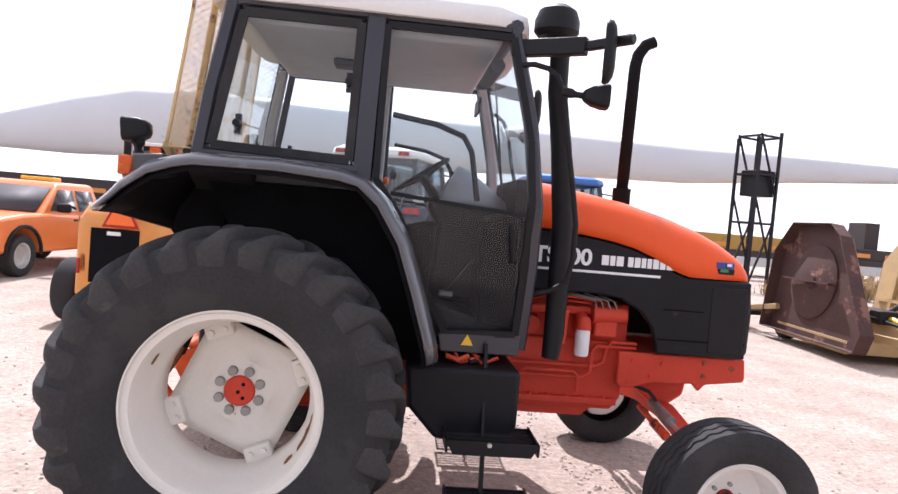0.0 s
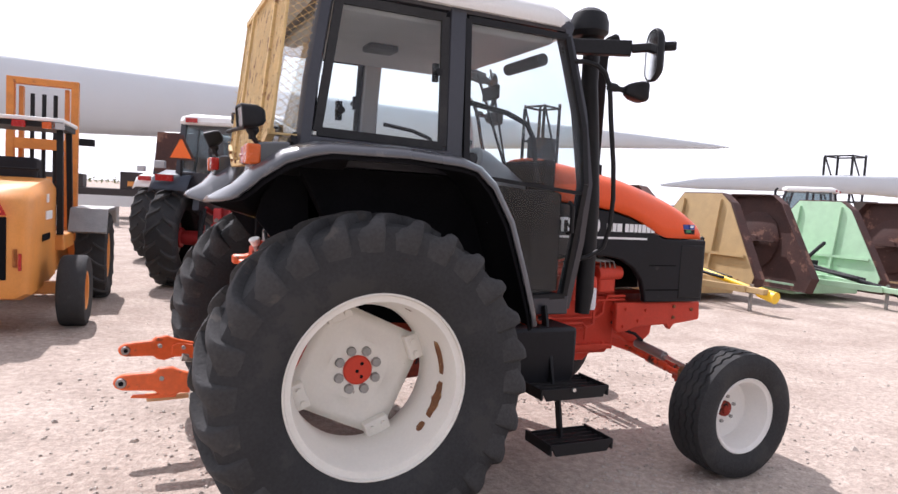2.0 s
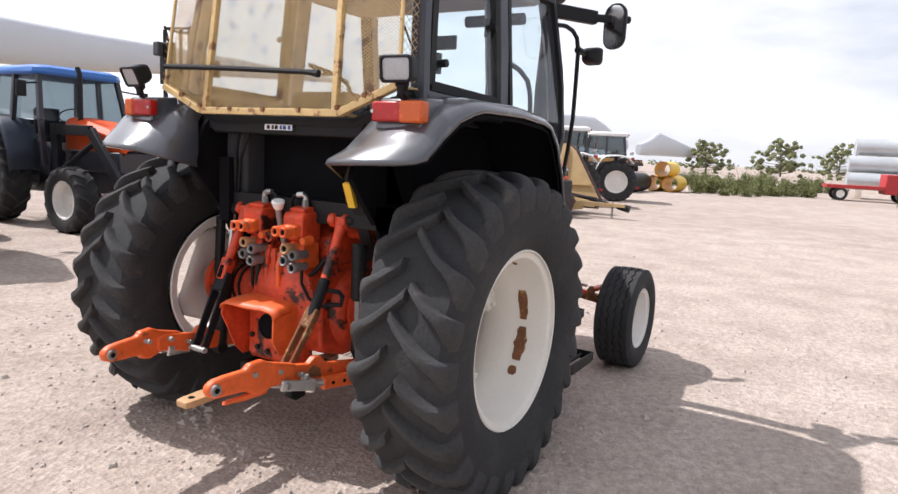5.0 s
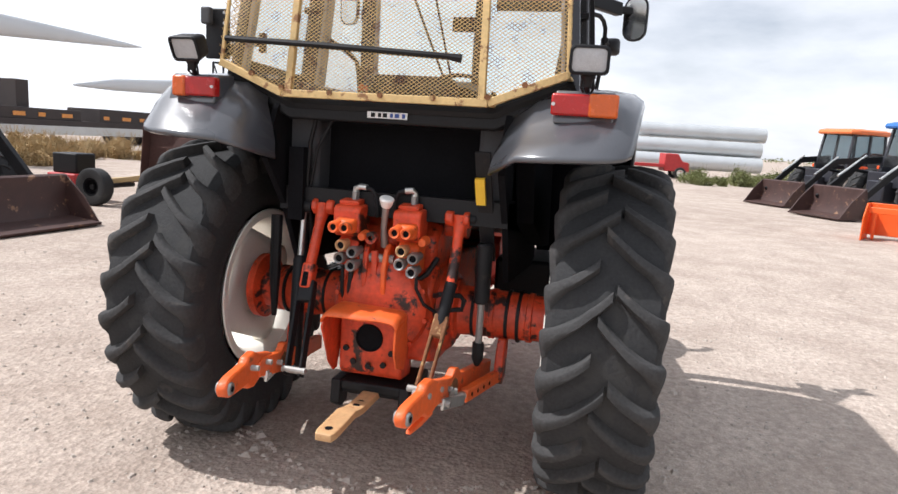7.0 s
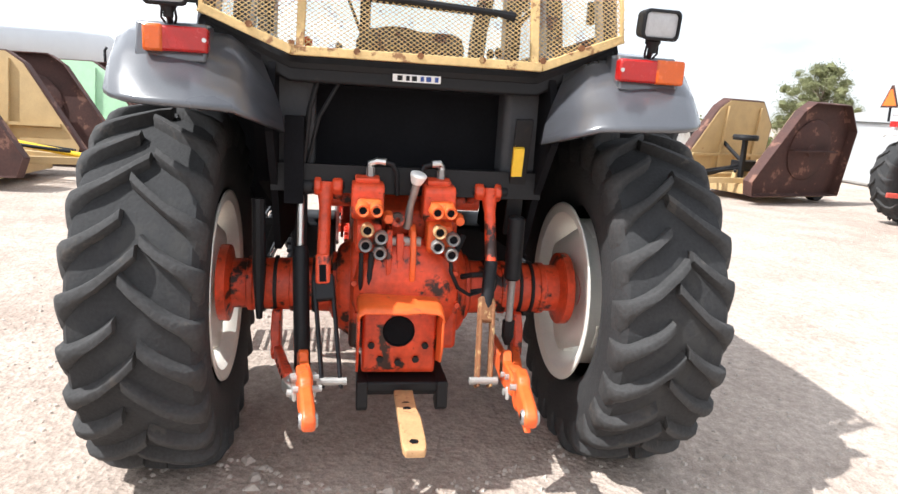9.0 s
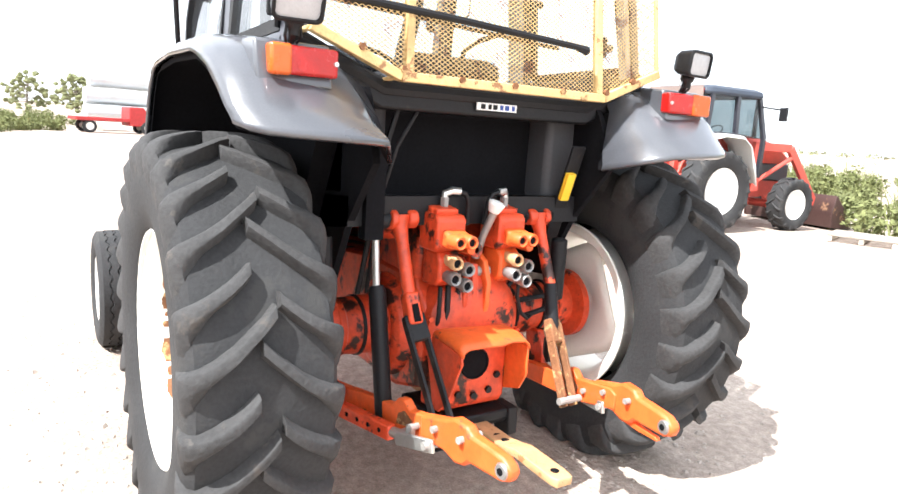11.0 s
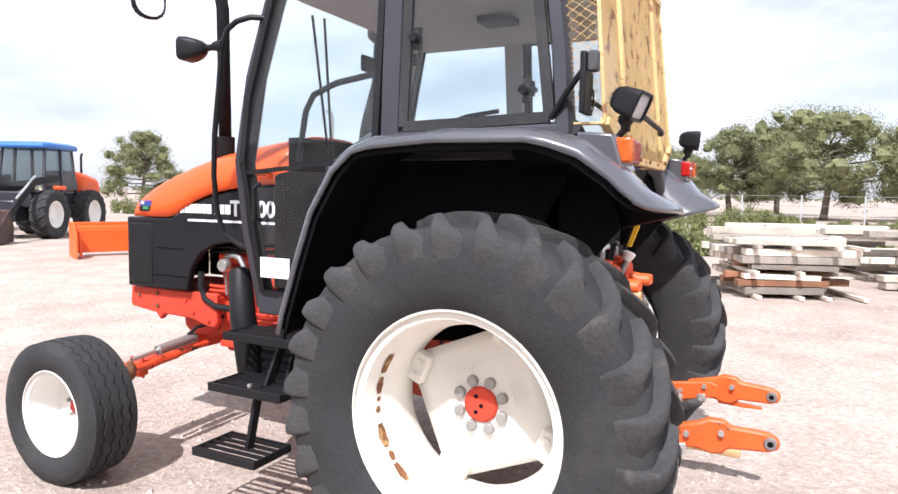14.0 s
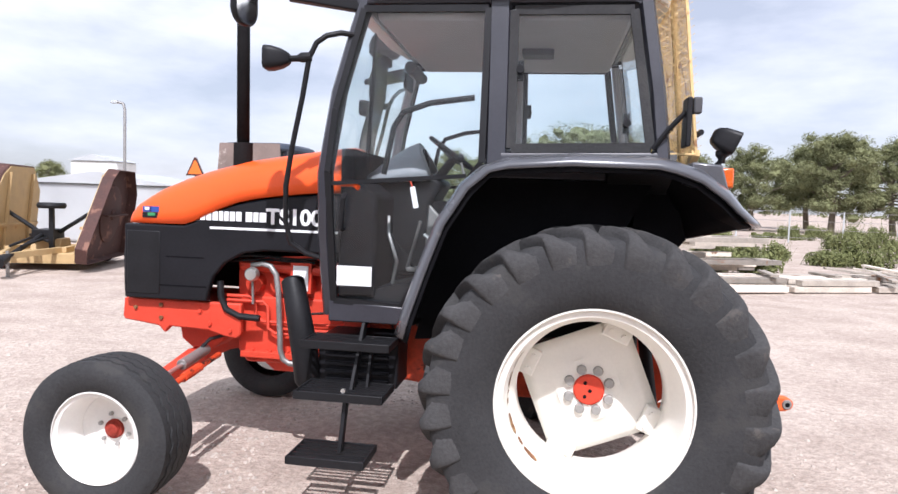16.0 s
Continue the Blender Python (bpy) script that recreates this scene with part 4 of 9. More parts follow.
for sd in (-1, 1):
    # the links spread towards their hooked ends
    spread = Matrix.Translation((-1.135, sd * 0.37, 0)) @ Matrix.Rotation(radians(sd * 6.5), 4, "Z") @ Matrix.Translation((1.135, 0, 0))
    lk = Shape().prism([(0.02, 0.46), (0.02, 0.54), (-0.20, 0.575), (-0.48, 0.615), (-0.52, 0.66), (-0.56, 0.665), (-0.60, 0.635), (-0.82, 0.675), (-0.86, 0.66), (-0.86, 0.595), (-0.58, 0.525), (-0.2, 0.485)], -0.020, 0.020)
    link = part("lower_link", lk.moved(spread), M_LINK, T, "orange lower lift link with worn paint", bevel=0.006)
    tip = Shape().prism([(-0.70, 0.575), (-0.69, 0.66), (-0.84, 0.700), (-0.885, 0.722), (-0.955, 0.718), (-0.975, 0.695), (-1.08, 0.690), (-1.135, 0.684), (-1.170, 0.664), (-1.178, 0.640), (-1.165, 0.615), (-1.13, 0.600), (-0.97, 0.594), (-0.945, 0.570), (-0.90, 0.560), (-0.84, 0.578)], sd * 0.014 - 0.024, sd * 0.014 + 0.024)
    lt = part("link_end", tip.moved(spread), M_LINK, link, "orange hook end with a ball eye", bevel=0.012)
    part("ball_eye", Shape().lathe([(0.012, -0.032), (0.024, -0.032), (0.031, -0.02), (0.031, 0.02), (0.024, 0.032), (0.012, 0.032)], (-1.135, sd * 0.014, 0.642), 18).moved(spread), M_STEEL, link)
    # Black plug paints the shade inside the eye.
    part("eye_hole_shade", Shape().tube([(-1.135, sd * 0.014 - 0.034, 0.642), (-1.135, sd * 0.014 + 0.034, 0.642)], 0.013, 10).moved(spread), M_INNER, link)
    if sd < 0:
        part("latch_plate", Shape().prism([(-0.86, 0.585), (-0.98, 0.575), (-1.08, 0.572), (-1.09, 0.558), (-0.98, 0.552), (-0.86, 0.556)], sd * 0.02 - 0.012, sd * 0.02 + 0.012).moved(spread), M_LINK, link, bevel=0.003)
    for bx, bz in ((-0.79, 0.645), (-0.935, 0.665), (-0.66, 0.60)):
        part("link_bolt", Shape().tube([(bx, -0.046, bz), (bx, 0.046 + sd * 0.012, bz)], 0.013, 8).moved(spread), M_BOLT, link)
    part("paint_chip", Shape().prism([(-0.52, 0.555), (-0.60, 0.570), (-0.62, 0.60), (-0.57, 0.625), (-0.53, 0.60)], -0.0225, 0.0225).moved(spread), M_RUST, link)
    y = sd * 0.36
    ra = Shape().prism([(-0.02, 1.20), (-0.02, 1.30), (-0.16, 1.365), (-0.27, 1.375), (-0.325, 1.355), (-0.335, 1.32), (-0.31, 1.29), (-0.24, 1.285), (-0.14, 1.26)], sd * 0.315 - 0.022, sd * 0.315 + 0.022)
    rk = part("rocker_arm", ra, M_RED, T, "red lift rocker arm", bevel=0.01)
    part("rocker_arm_cheek", Shape().prism([(-0.20, 1.30), (-0.22, 1.36), (-0.28, 1.375), (-0.325, 1.352), (-0.332, 1.315), (-0.30, 1.285), (-0.23, 1.28)], sd * 0.40 - 0.015, sd * 0.40 + 0.015), M_RED, rk, bevel=0.008)
    part("rocker_pin", Shape().lathe([(0.0, -0.08), (0.022, -0.08), (0.026, -0.074), (0.026, 0.074), (0.022, 0.08), (0.0, 0.08)], (-0.285, sd * 0.365, 1.33), 16), M_BLACK, rk)
    knee = (-0.41, sd * 0.368, 1.03)
    rod = part("lift_rod", Shape().tube([(-0.285, sd * 0.365, 1.345), (-0.29, sd * 0.365, 1.30), (-0.32, sd * 0.366, 1.24), knee], [0.042, 0.036, 0.026, 0.027], 14), M_RED, T, "red upper lift rod")
    if sd > 0:
        part("adjuster", Shape().bar((-0.405, 0.368, 1.045), (-0.455, 0.364, 0.925), 0.062, 0.066, (1, 0, 0.4)), M_RED, rod, "chipped red adjuster block", bevel=0.012)
        # Black bar drawn as the shade of a slot.
        part("adjuster_slot_shade", Shape().bar((-0.452, 0.368, 1.01), (-0.482, 0.364, 0.945), 0.028, 0.012, (1, 0, 0.4)), M_INNER, rod)
    else:
        part("adjuster_tube", Shape().tube([knee, (-0.485, -0.345, 0.83)], 0.030, 12), M_BLACK, rod, "greasy black adjuster tube")
    end = (-0.665, sd * 0.315, 0.575)
    beg = (-0.445, 0.364, 0.94) if sd > 0 else (-0.475, -0.348, 0.86)
    wide = 0.075 if sd > 0 else 0.055
    for d in (-wide / 2, wide / 2):
        part("lift_rod_fork", Shape().bar((beg[0], beg[1] + d, beg[2]), (end[0], end[1] + d, end[2] - 0.03), 0.014, 0.046, (1, 0, 0.4)), M_BLACK if sd > 0 else M_RUST, rod, "greasy lift rod fork", bevel=0.004)
    part("fork_bridge", Shape().bar((beg[0] + 0.01, beg[1], beg[2] + 0.02), (beg[0] - 0.045, beg[1] - sd * 0.01, beg[2] - 0.075), wide + 0.014, 0.046, (1, 0, 0.4)), M_BLACK if sd > 0 else M_RUST, rod, bevel=0.008)
    part("fork_pin", Shape().tube([(end[0], end[1] - 0.06, end[2]), (end[0], end[1] + 0.06, end[2])], 0.016, 10), M_BOLT, rod)
    # stabiliser: bracket under the axle, slotted red bar, zinc fork on the link
    br = Shape().prism([(-0.02, 0.70), (-0.12, 0.70), (-0.17, 0.62), (-0.18, 0.50), (-0.14, 0.46), (-0.06, 0.48)], sd * 0.59 - 0.022, sd * 0.59 + 0.022)
    sb = part("stabiliser", Shape().bar((-0.11, sd * 0.59, 0.505), (-0.56, sd * 0.495, 0.535), 0.042, 0.062), M_LINK if sd < 0 else M_RED, T, "red slotted side stabiliser bar", bevel=0.008)
    part("stabiliser_bracket", br, M_RED, sb, bevel=0.008)
    # The bar stays solid; black plugs paint its holes as shade.
    for k in range(4):
        p = Vector((-0.30 - 0.07 * k, sd * (0.55 - 0.0148 * k), 0.518 + 0.0047 * k))
        part("bar_hole_shade", Shape().tube([p + Vector((0, -0.024, 0)), p + Vector((0, 0.024, 0))], 0.010, 8), M_INNER, sb)
    part("turnbuckle", Shape().tube([(-0.52, sd * 0.50, 0.534), (-0.64, sd * 0.474, 0.547)], 0.021, 10), M_CHROME, sb, "zinc turnbuckle")
    for d in (-0.034, 0.034):
        part("turnbuckle_fork", Shape().bar((-0.63, sd * 0.476 + d, 0.548), (-0.80, sd * 0.42 + d, 0.578), 0.016, 0.052), M_CHROME, sb, bevel=0.005)
    part("turnbuckle_yoke", Shape().bar((-0.61, sd * 0.48, 0.546), (-0.65, sd * 0.468, 0.552), 0.085, 0.055), M_CHROME, sb, bevel=0.01)
    part("turnbuckle_pin", Shape().tube([(-0.775, sd * 0.43 - 0.055, 0.575), (-0.775, sd * 0.43 + 0.055, 0.575)], 0.015, 10), M_BOLT, sb)
    part("turnbuckle_nut", Shape().tube([(-0.655, sd * 0.468, 0.57), (-0.655, sd * 0.468, 0.60)], 0.02, 6), M_BOLT, sb)
part("lift_cover", Shape().prism([(-0.22, 1.02), (-0.24, 1.20), (-0.1, 1.31), (0.3, 1.31), (0.3, 1.02)], -0.24, 0.24), M_RED, T, "red hydraulic lift cover", bevel=0.03)
part("lift_shaft", Shape().tube([(-0.05, -0.36, 1.25), (-0.05, 0.36, 1.25)], 0.05, 16), M_RED, T)
part("differential_cover", Shape().lathe([(0.0, -0.10), (0.10, -0.10), (0.19, -0.085), (0.235, -0.05), (0.25, 0.0), (0.25, 0.06)], (-0.30, 0.0, 0.86), 32, "x"), M_RED, T, "rounded red differential cover", bevel=0.004)
for k in range(10):
    a = 2 * math.pi * k / 10 + 0.2
    part("cover_bolt", Shape().tube([(-0.345, 0.238 * math.cos(a), 0.86 + 0.238 * math.sin(a)), (-0.372, 0.238 * math.cos(a), 0.86 + 0.238 * math.sin(a))], 0.013, 6), M_RED, T)
for y0, twist in ((0.185, 1), (-0.125, -1)):
    v = part("remote_valve", Shape().prism([(-0.26, 1.20), (-0.38, 1.20), (-0.41, 1.225), (-0.41, 1.335), (-0.39, 1.355), (-0.26, 1.36)], y0 - 0.07, y0 + 0.07), M_RED, T, "red remote valve block", bevel=0.01)
    part("valve_lower_block", Shape().prism([(-0.26, 1.045), (-0.36, 1.05), (-0.40, 1.08), (-0.40, 1.17), (-0.37, 1.20), (-0.26, 1.20)], y0 - 0.065, y0 + 0.045), M_RED if twist > 0 else M_LINK, v, bevel=0.012)
    part("valve_cover", Shape().prism([(-0.28, 1.355), (-0.37, 1.35), (-0.375, 1.375), (-0.30, 1.385)], y0 - 0.05, y0 + 0.055), M_RED, v, bevel=0.006)
    part("port_casting", Shape().prism([(-0.40, 1.225), (-0.46, 1.222), (-0.46, 1.285), (-0.40, 1.30)], y0 - 0.062, y0 + 0.045), M_LINK, v, "orange double port casting", bevel=0.014)
    for dy in (-0.034, 0.022):
        part("valve_port", Shape().lathe([(0.0, 0.0), (0.015, 0.0), (0.016, -0.066), (0.024, -0.070), (0.029, -0.062), (0.030, -0.015), (0.032, 0.0)], (-0.45, y0 + dy, 1.258), 16, "x"), M_LINK, v, "orange coupling sleeve")
        # Black disc set in the sleeve stands in for the shade inside it.
        part("port_mouth_shade", Shape().lathe([(0.0, 0.0), (0.0155, 0.0), (0.0155, 0.008)], (-0.509, y0 + dy, 1.258), 12, "x"), M_INNER, v)
    for dy, z in ((0.030, 1.165), (-0.030, 1.135), (0.036, 1.100), (-0.026, 1.068)):
        part("coupler", Shape().lathe([(0.0, 0.0), (0.017, 0.0), (0.018, -0.075), (0.025, -0.080), (0.030, -0.070), (0.030, -0.045), (0.024, -0.040), (0.024, 0.03)], (-0.395, y0 - 0.03 + dy, z), 16, "x"), M_STEEL if z < 1.15 else M_TAN, v, "dull steel coupler")
        # The coupler's open end gets its shade from a black disc too.
        part("coupler_mouth_shade", Shape().lathe([(0.0, 0.0), (0.0175, 0.0), (0.0175, 0.01)], (-0.462, y0 - 0.03 + dy, z), 12, "x"), M_INNER, v)
    part("spool_lug", Shape().tube([(-0.36, y0 - 0.09, 1.215), (-0.43, y0 - 0.09, 1.21)], [0.026, 0.02], 12), M_LINK, v, bevel=0.004)
    part("elbow_nut", Shape().tube([(-0.32, y0 - 0.01, 1.365), (-0.32, y0 - 0.01, 1.42)], 0.019, 6), M_STEEL, v)
    part("elbow_fitting", Shape().tube([(-0.32, y0 - 0.01, 1.41), (-0.32, y0 - 0.01, 1.435), (-0.33, y0 - 0.02 - 0.02 * twist, 1.448), (-0.335, y0 - 0.02 - 0.055 * twist, 1.445)], 0.016, 10), M_CHROME, v, "zinc hydraulic elbow")
    part("hydraulic_hose", Shape().tube([(-0.335, y0 - 0.02 - 0.05 * twist, 1.445), (-0.335, y0 - 0.02 - 0.085 * twist, 1.435), (-0.33, y0 - 0.02 - 0.105 * twist, 1.40), (-0.32, y0 - 0.02 - 0.11 * twist, 1.30)], 0.011, 8), M_BLACK, v, "black hydraulic hose")
part("lever_stem", Shape().tube([(-0.33, 0.005, 1.16), (-0.37, 0.0, 1.26), (-0.41, -0.02, 1.37)], [0.02, 0.016, 0.018], 12), M_STEEL, T)
part("breather_cap", Shape().tube([(-0.405, -0.018, 1.365), (-0.418, -0.026, 1.405), (-0.42, -0.028, 1.412)], [0.024, 0.038, 0.030], 14), M_ROOF, T, "white plastic breather cap", bevel=0.005)
part("linkage_eye", Shape().lathe([(0.012, -0.02), (0.03, -0.02), (0.03, 0.02), (0.012, 0.02)], (-0.39, 0.055, 1.205), 14, "x"), M_RED, T)
for y, x1, mt in ((0.085, -0.40, M_RED), (-0.02, -0.415, M_LINK)):
    pl_ = Shape().prism([(-0.26, 1.16), (-0.33, 1.175), (-0.375, 1.15), (x1, 1.06), (x1 + 0.005, 0.95), (-0.37, 0.86), (-0.30, 0.86)], y - 0.013, y + 0.013)
    part("top_link_bracket", pl_, mt, T, "orange top link bracket", bevel=0.006)
part("top_link_pin", Shape().tube([(-0.35, 0.12, 1.10), (-0.35, -0.055, 1.10)], 0.022, 12), M_BOLT, T)
part("linkage_rod", Shape().bar((-0.37, 0.04, 1.14), (-0.385, 0.03, 0.90), 0.03, 0.03, (1, 0, 0)), M_RED, T, bevel=0.004)
for pts, rad in (
    ([(-0.40, -0.19, 1.07), (-0.40, -0.19, 0.98), (-0.385, -0.23, 0.90), (-0.36, -0.29, 0.86), (-0.32, -0.36, 0.87)], 0.009),
    ([(-0.37, 0.11, 1.06), (-0.375, 0.11, 0.98), (-0.37, 0.12, 0.86)], 0.013),
    ([(-0.37, 0.16, 1.05), (-0.38, 0.165, 0.95), (-0.37, 0.17, 0.86)], 0.013),
    ([(-0.38, 0.205, 1.05), (-0.38, 0.205, 0.92), (-0.36, 0.20, 0.87)], 0.010),
    ([(-0.31, 0.40, 1.80), (-0.30, 0.44, 1.65), (-0.28, 0.46, 1.45), (-0.2, 0.5, 1.0)], 0.012),
    ([(-0.31, 0.30, 1.80), (-0.30, 0.40, 1.62), (-0.27, 0.45, 1.40), (-0.2, 0.46, 1.0)], 0.009),
    ([(-0.30, -0.12, 1.05), (-0.33, -0.17, 1.0), (-0.32, -0.22, 1.04), (-0.28, -0.26, 1.12)], 0.014),
):
    part("hydraulic_hose", Shape().tube(pts, rad, 8), M_BLACK, T, "black hydraulic hose")
part("cable_bracket", Shape().tube([(-0.30, -0.26, 0.93), (-0.34, -0.30, 0.95), (-0.34, -0.40, 0.955), (-0.33, -0.42, 0.93), (-0.33, -0.41, 0.885), (-0.33, -0.30, 0.865)], 0.013, 8), M_BLACK, T, "bent black bracket")
ram = part("assist_cylinder", Shape().tube([(-0.315, 0.47, 1.06), (-0.32, 0.468, 1.04), (-0.40, 0.45, 0.52)], [0.028, 0.036, 0.036], 16), M_BLACK, T, "black lift cylinder", bevel=0.003)
part("assist_ram", Shape().tube([(-0.285, 0.472, 1.29), (-0.316, 0.47, 1.05)], 0.015, 12), M_CHROME, ram, "bright lift ram rod")
part("ram_eye", Shape().lathe([(0.0, -0.03), (0.034, -0.03), (0.036, 0.0), (0.034, 0.03), (0.0, 0.03)], (-0.283, 0.455, 1.32), 16), M_BLACK, ram)
part("ram_eye", Shape().lathe([(0.0, -0.03), (0.036, -0.03), (0.036, 0.03), (0.0, 0.03)], (-0.405, 0.45, 0.50), 16), M_BLACK, ram)
ram = part("assist_cylinder", Shape().tube([(-0.30, -0.50, 1.22), (-0.30, -0.50, 1.21), (-0.30, -0.50, 0.93), (-0.30, -0.50, 0.92)], [0.03, 0.04, 0.04, 0.03], 14), M_BLACK, T, "black lift cylinder")
part("assist_ram", Shape().tube([(-0.30, -0.50, 0.93), (-0.30, -0.50, 0.68)], 0.018, 10), M_STEEL, ram)
part("ram_fork", Shape().tube([(-0.30, -0.50, 0.72), (-0.30, -0.50, 0.64), (-0.30, -0.50, 0.60)], [0.03, 0.03, 0.012], 8), M_BLACK, ram)
part("control_shaft", Shape().tube([(-0.22, 0.66, 1.25), (-0.24, 0.655, 0.92), (-0.24, 0.655, 0.70)], [0.03, 0.03, 0.014], 10), M_BLACK, T, "black control shaft")

# rear cab wall and fenders
bp = Shape()
bp.prism([(-0.50, 1.80), (0.50, 1.80), (0.58, 1.62), (0.56, 1.30), (-0.56, 1.30), (-0.58, 1.62)], -0.10, -0.05, "x")
part("rear_bulkhead", bp, M_INNER, T, "black recessed bulkhead under the rear window", bevel=0.01)
bp = Shape()
bp.prism([(-0.50, 1.86), (0.50, 1.86), (0.84, 2.0), (0.86, 1.93), (0.52, 1.76), (-0.52, 1.76), (-0.86, 1.93), (-0.84, 2.0)], -0.385, -0.05, "x")
part("rear_panel", bp, M_BLACK, T, "black sill panel under the rear window", bevel=0.01)
part("rear_sill", Shape().tube([(-0.35, 0.86, 1.985), (-0.36, 0.51, 1.835), (-0.36, -0.51, 1.835), (-0.35, -0.86, 1.985)], 0.036, 10), M_BLACK, T, "black sill under the cage")
part("data_plate", Shape().box(-0.402, -0.396, -0.10, 0.10, 1.785, 1.815), M_WHITE, T, "small white data plate")
for k in range(6):
    part("plate_mark", Shape().box(-0.4045, -0.4025, -0.09 + k * 0.03, -0.075 + k * 0.03 + 0.006 * (k % 2), 1.79, 1.81), M_BLUE if k < 3 else M_BLACK, T)
part("cab_floor", Shape().prism([(-0.30, 1.30), (1.45, 1.04), (1.45, 1.14), (0.6, 1.36), (-0.30, 1.42)], -0.60, 0.60), M_BLACK, T, "black cab floor")
for sd in (-1, 1):
    rows = [
        [(-0.50, 0.53, 1.56), (-0.775, 0.68, 1.635), (-0.785, 0.85, 1.643), (-0.765, 0.98, 1.648), (-0.735, 1.05, 1.652), (-0.70, 1.10, 1.66), (-0.66, 1.13, 1.675)],
        [(-0.50, 0.535, 1.585), (-0.765, 0.685, 1.655), (-0.772, 0.85, 1.664), (-0.752, 0.98, 1.668), (-0.722, 1.055, 1.672), (-0.69, 1.105, 1.678), (-0.655, 1.135, 1.688)],
        [(-0.48, 0.545, 1.64), (-0.65, 0.69, 1.705), (-0.665, 0.86, 1.725), (-0.66, 0.99, 1.735), (-0.65, 1.07, 1.737), (-0.63, 1.12, 1.732), (-0.61, 1.142, 1.722)],
        [(-0.46, 0.57, 1.71), (-0.555, 0.70, 1.785), (-0.58, 0.87, 1.815), (-0.585, 1.0, 1.82), (-0.585, 1.08, 1.812), (-0.575, 1.13, 1.79), (-0.565, 1.148, 1.765)],
        [(-0.42, 0.62, 1.82), (-0.445, 0.73, 1.885), (-0.455, 0.90, 1.915), (-0.46, 1.02, 1.912), (-0.46, 1.10, 1.90), (-0.455, 1.145, 1.875), (-0.45, 1.158, 1.845)],
        [(-0.33, 0.66, 1.90), (-0.335, 0.76, 1.94), (-0.335, 0.90, 1.952), (-0.335, 1.02, 1.950), (-0.335, 1.11, 1.938), (-0.335, 1.155, 1.912), (-0.335, 1.165, 1.885)]]
    for x, z in [(-0.25, 1.965), (0.14, 1.97), (0.44, 1.95), (0.58, 1.90), (0.68, 1.815), (0.80, 1.62), (0.89, 1.37), (0.965, 1.14), (0.985, 1.05)]:
        dn = Vector((0, 0, -1)) if x < 0.55 else Vector((-0.85, 0, -0.5)) if x < 0.75 else Vector((-0.97, 0, -0.22))
        yin = 0.66 if x < 0.5 else 0.62
        rows.append([tuple(Vector((x, y, z)) - dn * q) for y, q in ((yin, -0.02), (0.76, 0.0), (0.90, 0.004), (1.04, 0.0), (1.125, -0.012), (1.162, -0.037), (1.17, -0.062))])
    rows = [[(x, sd * y, z) for x, y, z in r] for r in rows]
    f = part("fender", Shape().grid(rows), M_FENDER, T, "dark blue rounded mudguard", solid=0.016, smooth=50)
    # Dark sheet that paints shade onto the fender's underside.
    part("fender_shade", Shape().grid([[(x + (0.02 if x < -0.3 else -0.016 if x > 0.55 else 0.0), y * 0.985, z - 0.024) for x, y, z in r] for r in rows[1:]]), M_INNER, f, "black sheet standing in for shade under the fender", solid=0.004)
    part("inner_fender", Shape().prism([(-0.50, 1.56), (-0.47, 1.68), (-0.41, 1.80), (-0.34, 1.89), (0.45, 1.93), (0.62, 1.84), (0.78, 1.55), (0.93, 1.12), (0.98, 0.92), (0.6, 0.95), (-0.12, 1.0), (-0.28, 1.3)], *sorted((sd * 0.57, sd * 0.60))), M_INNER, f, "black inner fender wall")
    lens = part("tail_lamp", Shape().box(-0.615, -0.56, *sorted((sd * 0.79, 1.01 if sd > 0 else -1.06)), 1.835, 1.925), M_RED_LENS, f, "red and amber tail lamp", bevel=0.01)
    part("turn_signal", Shape().box(-0.623, -0.556, *sorted((sd * 0.945, 1.014 if sd > 0 else -1.064)), 1.832, 1.928), M_AMBER_LENS, lens, "amber lens", bevel=0.01)
    part("lamp_screw", Shape().tube([(-0.615, sd * 0.80, 1.88), (-0.622, sd * 0.80, 1.88)], 0.008, 8), M_CHROME, lens)
    part("lamp_base", Shape().prism([(-0.60, 1.80), (-0.56, 1.94), (-0.42, 1.95), (-0.42, 1.85)], *sorted((sd * 0.80, sd * 1.05))), M_FENDER, f, bevel=0.01)
for sd in (-1, 1):
    part("cab_side", Shape().prism([(-0.32, 1.86), (-0.32, 1.965), (0.56, 1.95), (0.60, 1.86)], *sorted((sd * 0.60, sd * 0.70))), M_NAVY, T, "dark cab side above the fender", bevel=0.01)
    # Lower cab side, coloured near-black for the shade inside the arch.
    part("wheel_arch", Shape().prism([(0.0, 1.3), (-0.30, 1.855), (0.60, 1.855), (0.70, 1.80), (0.88, 1.40), (1.02, 1.05), (0.6, 1.1)], *sorted((sd * 0.60, sd * 0.69))), M_INNER, T, "wheel arch wall blackened for the shade inside")
    part("cab_ledge", Shape().box(-0.32, 0.58, *sorted((sd * 0.66, sd * 0.86)), 1.90, 1.972), M_NAVY, T, bevel=0.015)
stay = part("fender_stay", Shape().bar((-0.40, -0.475, 1.66), (-0.20, -0.50, 1.12), 0.075, 0.016, (1, 0, 0.37)), M_BLACK, T, "black leaning fender stay", bevel=0.003)
